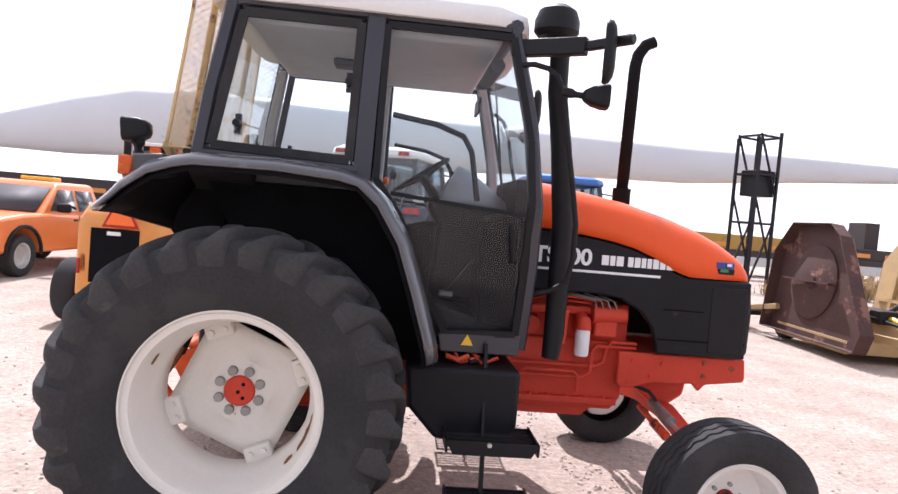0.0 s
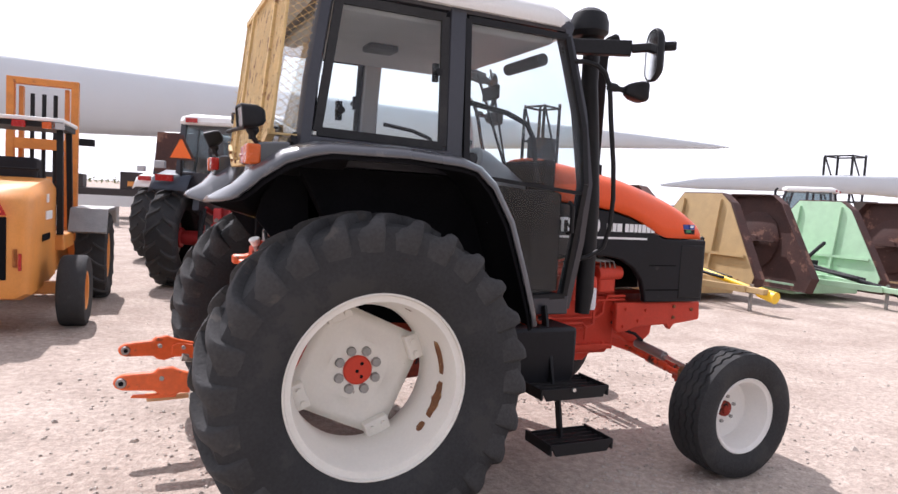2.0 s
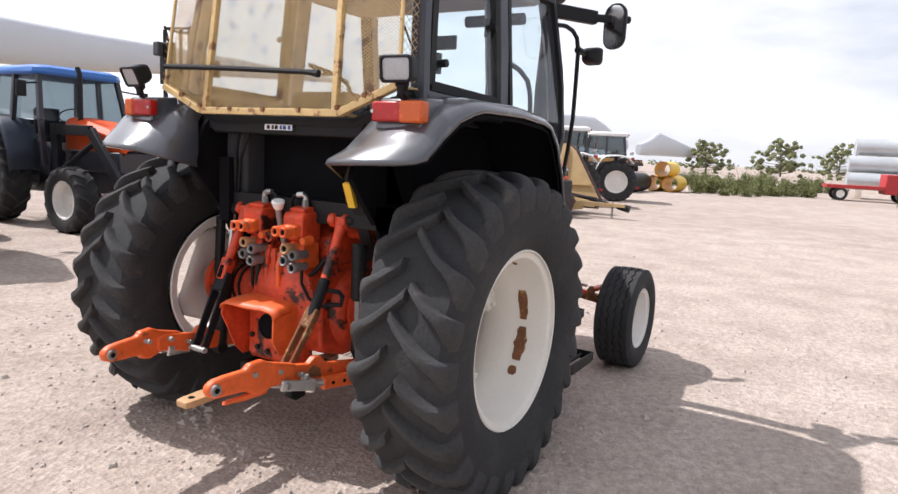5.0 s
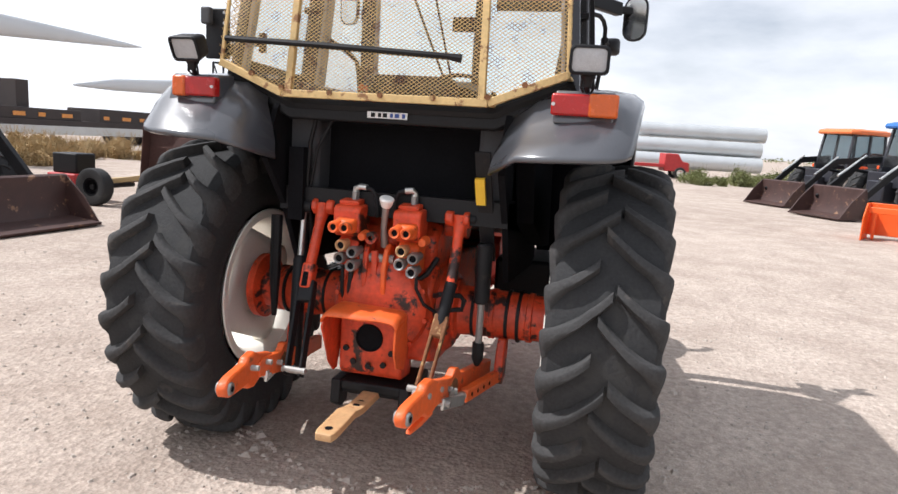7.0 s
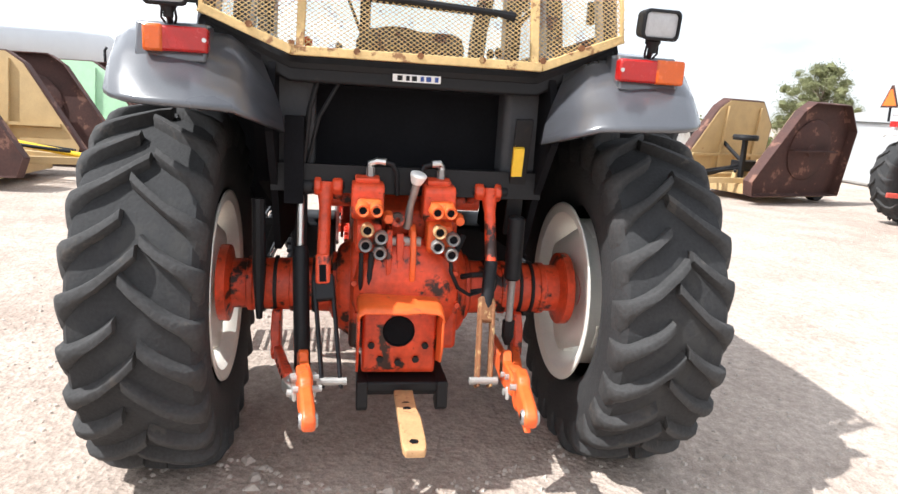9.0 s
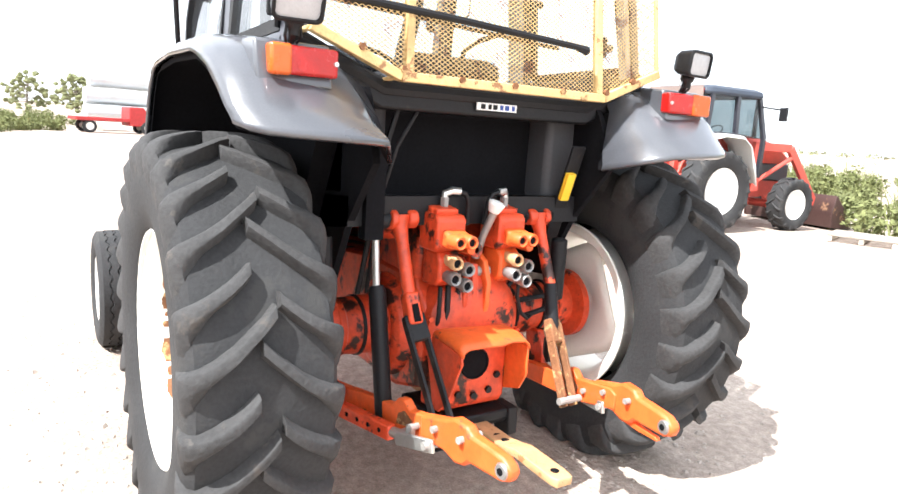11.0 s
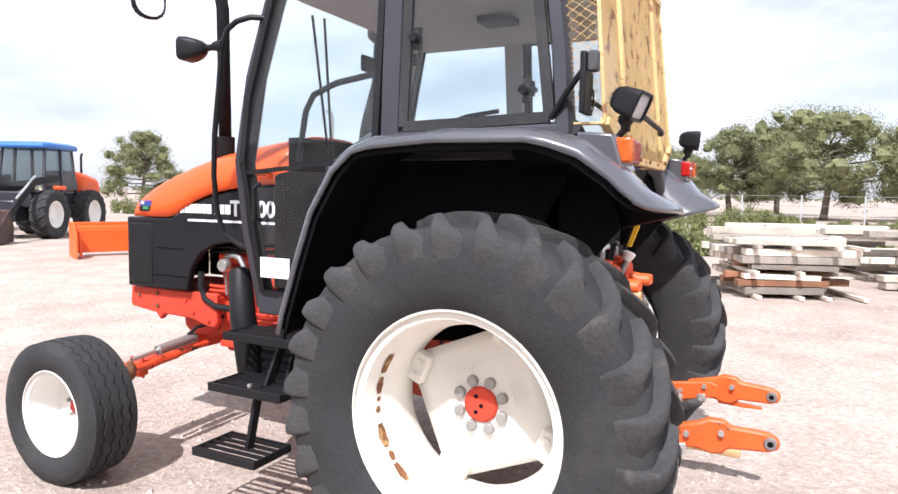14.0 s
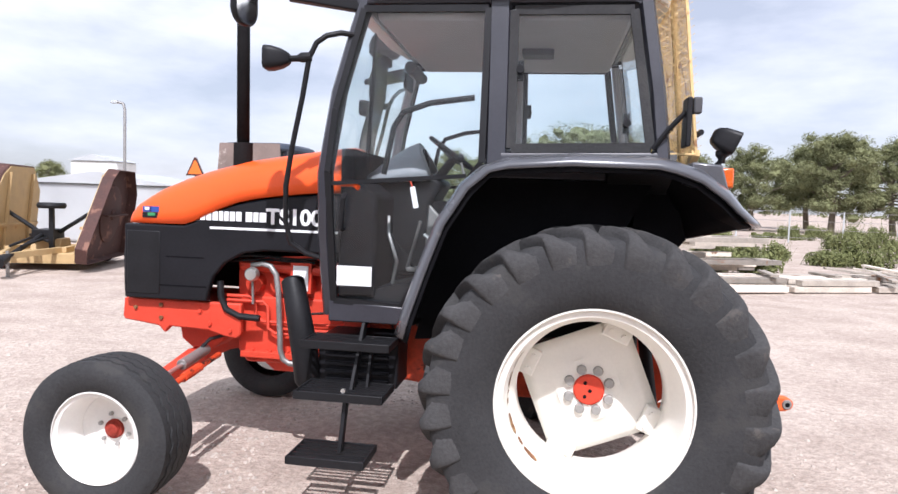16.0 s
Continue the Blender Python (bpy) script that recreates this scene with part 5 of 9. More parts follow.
part("reflector_strip", Shape().bar((-0.375, -0.465, 1.535), (-0.329, -0.471, 1.41), 0.046, 0.022, (1, 0, 0.37)), M_YELLOW, stay, "yellow reflective strip")
part("fender_stay", Shape().box(-0.335, -0.27, 0.46, 0.54, 1.25, 1.62), M_INNER, T, "black fender stay")

# ---- cab ----
ZB, ZT = 1.97, 2.80


def cab_y(z):
    """Half width of the cab at height z."""
    return float(np.interp(z, [1.05, 1.45, 1.95, 2.80], [0.70, 0.80, 0.88, 0.80]))


def cp(x, z, sd, off=0.0):
    return Vector((x, sd * (cab_y(z) + off), z))


def post(shape, pts, sd, w, d):
    """Cab post through (x, z) pairs on one side, w wide along x and d deep."""
    rows = []
    for x, z in pts:
        p = cp(x, z, sd)
        rows.append([p + Vector((a, -sd * b, 0)) for a, b in ((-w / 2, 0.02), (-w / 2 + 0.015, -0.004), (w / 2 - 0.015, -0.004), (w / 2, 0.02), (w / 2, d), (-w / 2, d))])
    shape.grid(rows, closed=True)
    n = len(shape.v)
    shape.f += [tuple(range(n - 6, n)), tuple(range(n - 6 * len(rows), n - 6 * len(rows) + 6))]


def pane(name, sheets, sd, parent, mat=None, inset=0.02):
    """Glass whose flat sheets of (x, z) corners follow the cab's side."""
    s = Shape()
    for corners in sheets:
        s.add([cp(x, z, sd, -inset) for x, z in corners], [tuple(range(len(corners)))])
    ob = part(name, s, mat or G_CAB, parent, "tinted cab glass", smooth=0)
    ob.visible_shadow = False
    return ob


cab_frame = Shape()
for sd in (-1, 1):
    post(cab_frame, [(-0.315, 1.95), (-0.28, 2.3), (-0.23, 2.62), (-0.20, 2.82)], sd, 0.08, 0.06)
    post(cab_frame, [(0.525, 1.90), (0.53, 2.3), (0.54, 2.82)], sd, 0.12, 0.08)
    post(cab_frame, [(1.47, 1.05), (1.475, 1.5), (1.465, 1.86), (1.40, 2.3), (1.31, 2.66), (1.27, 2.80)], sd, 0.07, 0.09)
    cab_frame.tube([cp(-0.30, 1.975, sd, -0.03), cp(0.50, 1.955, sd, -0.03)], 0.038, 8)
    cab_frame.tube([cp(-0.2, 2.80, sd, -0.03), cp(1.28, 2.80, sd, -0.03)], 0.04, 8)
cab_frame.tube([(1.28, 0.8, 2.80), (1.28, -0.8, 2.80)], 0.04, 8)
cab_frame.tube([(-0.18, 0.8, 2.80), (-0.18, -0.8, 2.80)], 0.04, 8)
part("cab_frame", cab_frame, M_NAVY, T, "dark blue-black cab posts and rails", smooth=45)
# light grey lining on the inside of the posts
for sd in (-1, 1):
    for pts, wide, deep in (([(-0.31, 1.98), (-0.275, 2.3), (-0.225, 2.62), (-0.21, 2.74)], 0.07, 0.062), ([(0.525, 1.95), (0.53, 2.3), (0.54, 2.74)], 0.13, 0.082), ([(1.465, 1.86), (1.40, 2.3), (1.31, 2.66), (1.285, 2.74)], 0.066, 0.092)):
        rows = []
        for x, z in pts:
            p = cp(x, z, sd)
            rows.append([p + Vector((a, -sd * b, 0)) for a, b in ((-wide / 2, deep), (-wide / 2 + 0.01, deep + 0.016), (wide / 2 - 0.01, deep + 0.016), (wide / 2, deep))])
        part("post_lining", Shape().grid(rows, closed=True), M_LINER, T, "light grey moulded post lining", smooth=50)

for sd in (-1, 1):
    # rear side window with its rubber frame
    wz = [(-0.27, 2.02), (0.46, 2.00), (0.475, 2.74), (-0.16, 2.74)]
    rw = pane("side_window", [wz], sd, T)
    fr = Shape()
    q = [(-0.25, 2.03), (0.452, 2.01), (0.462, 2.73), (-0.145, 2.73)]
    for i in range(4):
        fr.bar(cp(*q[i], sd, -0.012), cp(*q[(i + 1) % 4], sd, -0.012), 0.046, 0.022, (0, 1, 0))
    part("window_frame", fr, M_RUBBER, rw, "black window frame")
    for hx, hz in ((0.42, 2.42), (-0.13, 2.15)):
        h = Shape().tube([cp(hx, hz, sd, 0.012), cp(hx, hz, sd, -0.05)], 0.02, 10)
        h.box(hx - 0.015, hx + 0.015, *sorted((sd * (cab_y(hz) - 0.06), sd * (cab_y(hz) - 0.03))), hz - 0.05, hz + 0.05)
        part("window_catch", h, M_BLACK, rw)
    # full-height glass door
    dz = [(1.43, 1.14), (1.04, 1.12), (0.88, 1.42), (0.74, 1.74), (0.60, 1.93), (0.60, 2.74), (1.27, 2.74), (1.40, 2.2), (1.435, 1.86)]
    dw = pane("cab_door", [[(0.60, 1.95), (0.60, 2.74), (1.27, 2.74), (1.40, 2.2), (1.425, 1.95)], [(0.585, 1.95), (1.425, 1.95), (1.432, 1.45), (0.868, 1.45), (0.74, 1.74)], [(0.868, 1.45), (1.432, 1.45), (1.43, 1.14), (1.04, 1.12)]], sd, T)
    df = Shape()
    n = len(dz)
    for i in range(n):
        df.bar(cp(*dz[i], sd, -0.005), cp(*dz[(i + 1) % n], sd, -0.005), 0.035, 0.028, (0, 1, 0))
    df.bar(cp(1.42, 1.80, sd, -0.01), cp(0.68, 1.86, sd, -0.01), 0.022, 0.02, (0, 1, 0))
    part("door_frame", df, M_BLACK, dw, "black door frame")
    part("door_sill", Shape().prism([(1.46, 1.02), (1.02, 1.02), (1.00, 1.12), (1.46, 1.14)], *sorted((sd * 0.66, sd * 0.73))), M_NAVY, T, "dark door sill", bevel=0.008)
    part("door_handle", Shape().tube([cp(1.36, 1.55, sd, 0.0), cp(1.36, 1.56, sd, 0.04), cp(1.34, 1.72, sd, 0.04), cp(1.34, 1.74, sd, 0.0)], 0.014, 8), M_BLACK, dw)
part("red_lever", Shape().tube([(1.40, 0.80, 1.80), (1.30, 0.82, 1.80), (1.27, 0.84, 1.78)], 0.016, 8), M_ORANGE, T, "orange handle behind the door glass")
part("door_sticker", Shape().prism([(1.40, 1.235), (1.40, 1.345), (1.20, 1.345), (1.20, 1.235)], 0.772, 0.776), M_WHITE, T, "white paper sticker on the door glass")
part("warning_triangle", Shape().prism([(1.13, 1.065), (1.20, 1.065), (1.165, 1.125)], -0.738, -0.735), M_YELLOW, T, "yellow warning triangle sticker")

# windscreen and rear glass
ws = Shape()
fpts = [(1.47, 1.86), (1.40, 2.3), (1.28, 2.78)]
ws.grid([[(x, y, z) for y in (-cab_y(z) + 0.06, cab_y(z) - 0.06)] for x, z in fpts])
o = part("windscreen", ws, G_CAB, T, "tinted windscreen")
o.visible_shadow = False
rg = Shape()
rg.add([(-0.33, 0.50, 1.87), (-0.33, -0.50, 1.87), (-0.33, -0.82, 2.02), (-0.19, -0.74, 2.78), (-0.19, 0.74, 2.78), (-0.33, 0.82, 2.02)], [(0, 1, 2, 3, 4, 5)])
o = part("rear_window", rg, G_CAB, T, "tinted rear window")
o.visible_shadow = False
wi = Shape()
wi.bar((1.44, 0.1, 2.72 - 0.85), (1.30, 0.45, 2.70), 0.012, 0.016)
wi.tube([(1.42, 0.1, 1.9), (1.33, 0.30, 2.72)], 0.008, 6)
part("wiper", wi, M_BLACK, T, "black windscreen wiper")

# roof
rf = Shape()
outline = [(-0.34, -0.70), (-0.36, -0.5), (-0.36, 0.5), (-0.34, 0.70), (-0.24, 0.82), (0.3, 0.86), (1.2, 0.84), (1.36, 0.72), (1.42, 0.4), (1.42, -0.4), (1.36, -0.72), (1.2, -0.84), (0.3, -0.86), (-0.24, -0.82)]
rows = []
for z, k in ((2.79, 0.985), (2.82, 1.0), (2.88, 0.985), (2.92, 0.93), (2.94, 0.80), (2.945, 0.5)):
    rows.append([(0.53 + (x - 0.53) * k, y * k, z) for x, y in outline])
rf.grid(rows, closed=True)
n = len(rf.v)
rf.f += [tuple(range(n - 14, n)), tuple(range(14))]
part("cab_roof", rf, M_ROOF, T, "white moulded cab roof", smooth=50)
part("headliner", Shape().prism([(-0.16, -0.74), (-0.16, 0.74), (1.22, 0.74), (1.22, -0.74)], 2.70, 2.775, "z"), M_LINER, T, "grey padded headliner", bevel=0.03)
sv = Shape().tube([(1.22, -0.62, 2.63), (1.22, -0.18, 2.63)], 0.04, 12)
part("sun_blind", sv, M_INTERIOR, T, "rolled grey sun blind")
part("dome_lamp", Shape().box(0.25, 0.45, -0.08, 0.08, 2.66, 2.70), M_INTERIOR, T, bevel=0.01)

# seat and controls
se = Shape()
se.box(0.10, 0.62, -0.26, 0.26, 1.52, 1.64)
se.box(0.15, 0.55, -0.2, 0.2, 1.36, 1.52)
part("driver_seat", se, M_SEAT, T, "dark cloth driver's seat", bevel=0.05)
bk = Shape().box(-0.07, 0.07, -0.25, 0.25, 0.0, 0.55, pose(0.06, 0, 1.48, 0, -10, 0))
part("seat_back", bk, M_SEAT, T, "dark seat back", bevel=0.06)
for sd in (-1, 1):
    part("armrest", Shape().box(0.05, 0.45, *sorted((sd * 0.29, sd * 0.36)), 1.80, 1.86), M_SEAT, T, bevel=0.02)
    part("side_console", Shape().prism([(-0.25, 1.40), (-0.25, 1.90), (0.35, 1.86), (0.60, 1.72), (0.66, 1.36)], *sorted((sd * 0.42, sd * 0.60))), M_INTERIOR, T, "grey side console", bevel=0.03)
    part("hand_rail", Shape().tube([(0.66, sd * 0.78, 2.28), (0.90, sd * 0.77, 2.25), (1.05, sd * 0.76, 2.20), (1.10, sd * 0.76, 2.12), (1.15, sd * 0.76, 1.86)], 0.016, 10), M_BLACK, T, "black inside hand rail")
part("cowl", Shape().prism([(1.22, 1.15), (1.22, 1.74), (1.32, 1.82), (1.44, 1.80), (1.45, 1.15)], -0.62, 0.62), M_INNER, T, "black firewall and cowl", bevel=0.02)
part("floor_console", Shape().prism([(0.5, 1.3), (0.55, 1.62), (0.9, 1.72), (1.3, 1.75), (1.3, 1.15)], -0.17, 0.17), M_INNER, T, "black centre console", bevel=0.03)
ds_ = Shape().prism([(0.95, 1.25), (0.98, 1.70), (0.90, 1.84), (1.0, 1.90), (1.42, 1.84), (1.44, 1.25)], -0.20, 0.20)
dash = part("dashboard", ds_, M_BLACK, T, "black dashboard and steering console", bevel=0.03)
# arched instrument hood, tallest over the dials and falling away to the windscreen
ih = Shape()
ih.grid([[(x + lean * math.sin(a), -w_ * math.cos(a), z0 + h_ * math.sin(a) ** 0.8) for a in (math.pi * k / 16 for k in range(17))] for x, lean, w_, z0, h_ in ((0.98, 0.10, 0.19, 1.86, 0.20), (1.00, 0.10, 0.235, 1.85, 0.245), (1.10, 0.06, 0.25, 1.84, 0.23), (1.25, 0.03, 0.24, 1.83, 0.16), (1.40, 0.0, 0.20, 1.82, 0.07))])
part("instrument_hood", ih, M_DASH, dash, "pale grey arched instrument hood", solid=0.012, smooth=60)
part("instrument_panel", Shape().prism([(y_ * 0.9, z_) for y_, z_ in [(-0.2 * math.cos(math.pi * k / 10), 1.87 + 0.19 * math.sin(math.pi * k / 10)) for k in range(11)]], 1.06, 1.08, "x"), M_INNER, dash, "black dial panel")
sw = Shape()
m = Matrix.Translation((0.86, 0, 2.02)) @ Matrix.Rotation(radians(-35), 4, "Y")
ring = [m @ Vector((0.20 * math.cos(a), 0.20 * math.sin(a), 0)) for a in (2 * math.pi * k / 28 for k in range(29))]
sw.tube(ring, 0.014, 8, caps=False)
for a in (0.5, 2.6, 4.7):
    sw.tube([m @ Vector((0, 0, -0.03)), m @ Vector((0.2 * math.cos(a), 0.2 * math.sin(a), 0))], 0.010, 6)
sw.tube([m @ Vector((0, 0, 0)), (1.06, 0, 1.75)], 0.03, 10)
part("steering_wheel", sw, M_BLACK, T, "black steering wheel")
for x, y, lean in ((0.52, -0.5, 0.05), (0.42, -0.48, 0.05), (0.30, -0.5, 0.06), (0.66, -0.3, 0.02), (0.7, 0.34, 0.08), (0.58, 0.5, 0.04), (0.46, 0.5, 0.05)):
    lever = part("control_lever", Shape().tube([(x, y, 1.66), (x + lean, y, 1.97)], 0.008, 6), M_STEEL, T, "steel control lever with a knob")
    part("lever_knob", Shape().ball((x + lean, y, 1.985), 0.022, 10, 1.3), M_ORANGE if y > 0.4 else M_BLACK, lever)
for y in (-0.3, -0.16, 0.28):
    pedal = part("pedal", Shape().box(1.02, 1.10, y - 0.04, y + 0.04, 1.28, 1.31), M_STEEL, T, "worn steel pedal", bevel=0.006)
    part("pedal_arm", Shape().bar((1.06, y, 1.3), (1.25, y, 1.55), 0.02, 0.02), M_BLACK, pedal)
part("column_panel", Shape().prism([(0.92, 1.45), (0.90, 1.62), (0.98, 1.70), (1.0, 1.45)], 0.22, 0.26), M_STEEL, T, "grey panel beside the steering column", bevel=0.01)
for pts, mt in (([(1.10, 0.30, 1.30), (1.04, 0.40, 1.45), (1.0, 0.42, 1.60)], M_STEEL), ([(1.16, 0.45, 1.20), (1.12, 0.50, 1.36), (1.18, 0.48, 1.52), (1.20, 0.40, 1.62)], M_STEEL), ([(0.86, 0.36, 1.30), (0.90, 0.42, 1.46), (0.98, 0.40, 1.52)], M_CHROME)):
    part("linkage_bar", Shape().tube(pts, 0.011, 8), mt, T, "bare metal linkage under the dashboard")
part("key_tag", Shape().bar((1.02, 0.60, 1.80), (0.99, 0.62, 1.68), 0.03, 0.004, (0, 1, 0)), M_WHITE, T, "white tag hanging from the dashboard")
part("key_cord", Shape().tube([(1.05, 0.58, 1.86), (1.02, 0.60, 1.80)], 0.004, 6), M_RED, T)
part("mirror_inside", Shape().box(1.18, 1.20, -0.12, 0.12, 2.44, 2.54), M_BLACK, T, bevel=0.01)

# rear guard cage of bars and expanded metal
CG = [(0.84, 2.01), (0.50, 1.875), (-0.50, 1.875), (-0.84, 2.01)]
XC = -0.49


def cage_x(z):
    return XC + (z - 1.87) * 0.10


cg = Shape()
bottom = [(cage_x(z), y, z) for y, z in CG]
for i in range(3):
    cg.bar(bottom[i], bottom[i + 1], 0.035, 0.04, (1, 0, 0))
for y in (-0.84, -0.47, 0.47, 0.84):
    z0 = 2.0 if abs(y) > 0.6 else 1.875
    yt = y * 0.93
    bw = 0.016 if abs(y) > 0.6 else 0.032
    cg.bar((cage_x(z0), y, z0), (cage_x(2.88), yt, 2.88), bw, bw, (1, 0, 0))
cg.bar((cage_x(2.88), 0.79, 2.88), (cage_x(2.88), -0.79, 2.88), 0.035, 0.03, (1, 0, 0))
for sd in (-1, 1):
    cg.bar((cage_x(2.0), sd * 0.84, 2.0), (-0.31, sd * 0.84, 2.0), 0.03, 0.012)
    cg.bar((cage_x(2.86), sd * 0.78, 2.86), (-0.2, sd * 0.78, 2.86), 0.03, 0.012)
    cg.bar((cage_x(1.88), sd * 0.5, 1.88), (-0.31, sd * 0.5, 1.86), 0.03, 0.012)
cage = part("guard_cage", cg, M_YELLOW_CAGE, T, "rusty yellow steel guard over the rear window", bevel=0.003)
for y, z in ((0.50, 1.90), (-0.50, 1.90), (0.0, 1.885), (0.66, 1.96), (-0.66, 1.96), (0.25, 1.885), (-0.25, 1.885)):
    part("cage_bolt", Shape().tube([(cage_x(z) - 0.012, y, z), (cage_x(z) - 0.03, y, z)], 0.014, 6), M_RUST, cage)
ms = Shape()


def cage_half(z):
    return float(np.interp(z, [1.875, 2.01, 2.88], [0.50, 0.84, 0.78]))


DW, DH = 0.025, 0.0085
nz = int((2.88 - 1.88) / DH)
for i in range(nz):
    z0 = 1.885 + i * DH
    w = cage_half(z0)
    off = (i % 2) * DW / 2
    k0, k1 = int((-w - off) / DW), int((w - off) / DW)
    for k in range(k0, k1):
        y0 = off + k * DW
        for y1 in (y0 - DW / 2, y0 + DW / 2):
            a, b = Vector((cage_x(z0), y0, z0)), Vector((cage_x(z0 + DH), y1, z0 + DH))
            t = Vector((0, 0, 0.0017))
            d = Vector((0.0022, 0, 0))
            ms.add([a - t, a + t, b + t, b - t, a - t + d, a + t + d, b + t + d, b - t + d], [(0, 1, 2, 3), (7, 6, 5, 4), (1, 5, 6, 2), (0, 3, 7, 4)])
# the side returns of the same sheet
EW, EH = 0.055, 0.020
for sd in (-1, 1):
    for i in range(int(0.84 / EH)):
        z0 = 2.03 + i * EH
        off = (i % 2) * EW / 2
        x = cage_x(z0) + off
        lim = float(np.interp(z0, [2.0, 2.86], [-0.31, -0.21]))
        while x < lim:
            for dx in (-EW / 2, EW / 2):
                y = sd * cage_half(z0)
                a, b = Vector((x, y, z0)), Vector((x + dx, sd * cage_half(z0 + EH), z0 + EH))
                t, d = Vector((0, 0, 0.0012)), Vector((0, sd * 0.0022, 0))
                ms.add([a - t, a + t, b + t, b - t, a - t + d, a + t + d, b + t + d, b - t + d], [(0, 1, 2, 3), (7, 6, 5, 4), (1, 5, 6, 2), (0, 3, 7, 4)])
            x += EW
part("black_rod", Shape().tube([(-0.505, 0.80, 2.118), (-0.508, 0.3, 2.10), (-0.510, -0.30, 2.07), (-0.50, -0.37, 2.062)], [0.015, 0.014, 0.013, 0.02], 8), M_BLACK, cage, "thin black rod across the guard")
me_screen = part("mesh_screen", ms, M_YELLOW_CAGE, cage, "yellow expanded-metal screen", smooth=0)
rwp = Shape()
rwp.bar((-0.36, 0.80, 2.13), (-0.36, -0.33, 2.075), 0.016, 0.014)
part("rear_wiper", rwp, M_BLACK, T, "black rear wiper blade")

# work lamps on the fenders, tail of the cab
for sd in (-1, 1):
    tgt = pose(-0.60, sd * 0.93, 2.062, 0, -6 if sd < 0 else -24, 4 if sd < 0 else -6)
    body = Shape().grid([rounded_section(tgt, x, hw, hh, r) for x, hw, hh, r in ((0.075, 0.030, 0.025, 0.012), (0.062, 0.050, 0.040, 0.018), (0.03, 0.072, 0.052, 0.022), (-0.03, 0.080, 0.058, 0.024), (-0.042, 0.081, 0.059, 0.024), (-0.046, 0.077, 0.055, 0.022), (-0.046, 0.070, 0.048, 0.018), (-0.034, 0.068, 0.046, 0.018))], closed=True)
    body.f.append(tuple(range(20)))
    lamp = part("work_lamp", body, M_BLACK, T, "black work lamp on a wire stalk", smooth=50)
    lens = Shape().grid([rounded_section(tgt, -0.036, 0.0685, 0.0465, 0.018), rounded_section(tgt, -0.040, 0.05, 0.034, 0.016)], closed=True)
    lens.f.append(tuple(range(20, 40)))
    part("lamp_lens", lens, M_LAMP, lamp, "clear ribbed lamp lens")
    part("lamp_swivel", Shape().lathe([(0.0, 0.03), (0.03, 0.03), (0.032, 0.01), (0.018, -0.01), (0.018, -0.03)], (-0.58, sd * 0.93, 1.985), 14, "z"), M_BLACK, lamp)
    for d in (-0.022, 0.022):
        part("lamp_wire", Shape().tube([(-0.58, sd * 0.93 + d, 1.99), (-0.575, sd * 0.93 + d * 1.2, 1.955), (-0.545, sd * 0.93 + d * 0.5, 1.925)], 0.005, 6), M_BLACK, lamp)
    part("lamp_foot", Shape().tube([(-0.575, sd * 0.93, 1.965), (-0.53, sd * 0.93, 1.91)], 0.012, 8), M_BLACK, lamp)
box_ = part("plug_box", Shape().box(-0.425, -0.40, 0.84, 0.965, 2.03, 2.27), M_BLACK, T, "black perforated bracket plate on the cab's rear corner", bevel=0.006)
part("plug_socket", Shape().box(-0.47, -0.43, 0.915, 0.965, 2.19, 2.27), M_INTERIOR, box_, bevel=0.008)
# Pale discs paint the brightness showing through uncut holes.
for z in (2.06, 2.10, 2.20, 2.25):
    part("bracket_hole_light", Shape().tube([(-0.4275, 0.86, z), (-0.424, 0.86, z)], 0.008, 8), M_LAMP, box_)
part("bracket_arm", Shape().tube([(-0.26, 0.88, 2.02), (-0.33, 0.90, 2.12), (-0.40, 0.92, 2.20)], 0.013, 8), M_BLACK, box_)
part("bracket_wire", Shape().tube([(-0.42, 0.83, 2.05), (-0.42, 0.815, 2.07), (-0.42, 0.815, 2.13), (-0.42, 0.83, 2.14)], 0.004, 6), M_BLACK, box_)

# exhaust stack
exh = Shape()
exh.tube([(2.255, 0.165, 1.82), (2.255, 0.165, 2.06)], 0.06, 16)
exh.tube([(2.255, 0.165, 2.0), (2.265, 0.165, 2.90), (2.28, 0.165, 2.98), (2.325, 0.165, 3.05), (2.385, 0.165, 3.08)], [0.039, 0.039, 0.039, 0.039, 0.038], 16, caps=False)
part("exhaust_pipe", exh, M_EXHAUST, T, "matt black exhaust stack", solid=0.004)

# air intake riser with dome
it = Shape()
it.tube([(1.67, -0.60, 1.0), (1.68, -0.60, 1.15), (1.675, -0.60, 1.75), (1.62, -0.62, 2.2), (1.56, -0.66, 2.5), (1.55, -0.67, 2.78)], [0.05, 0.06, 0.062, 0.06, 0.055, 0.055], 16)
part("air_intake_riser", it, M_BLACK, T, "black air intake riser")
part("intake_dome", Shape().lathe([(0.0, 0.15), (0.06, 0.145), (0.105, 0.115), (0.125, 0.06), (0.125, 0.0), (0.10, -0.03), (0.055, -0.04), (0.055, -0.1)], (1.52, -0.67, 2.83), 24, "z"), M_BLACK, T, "black plastic intake dome")
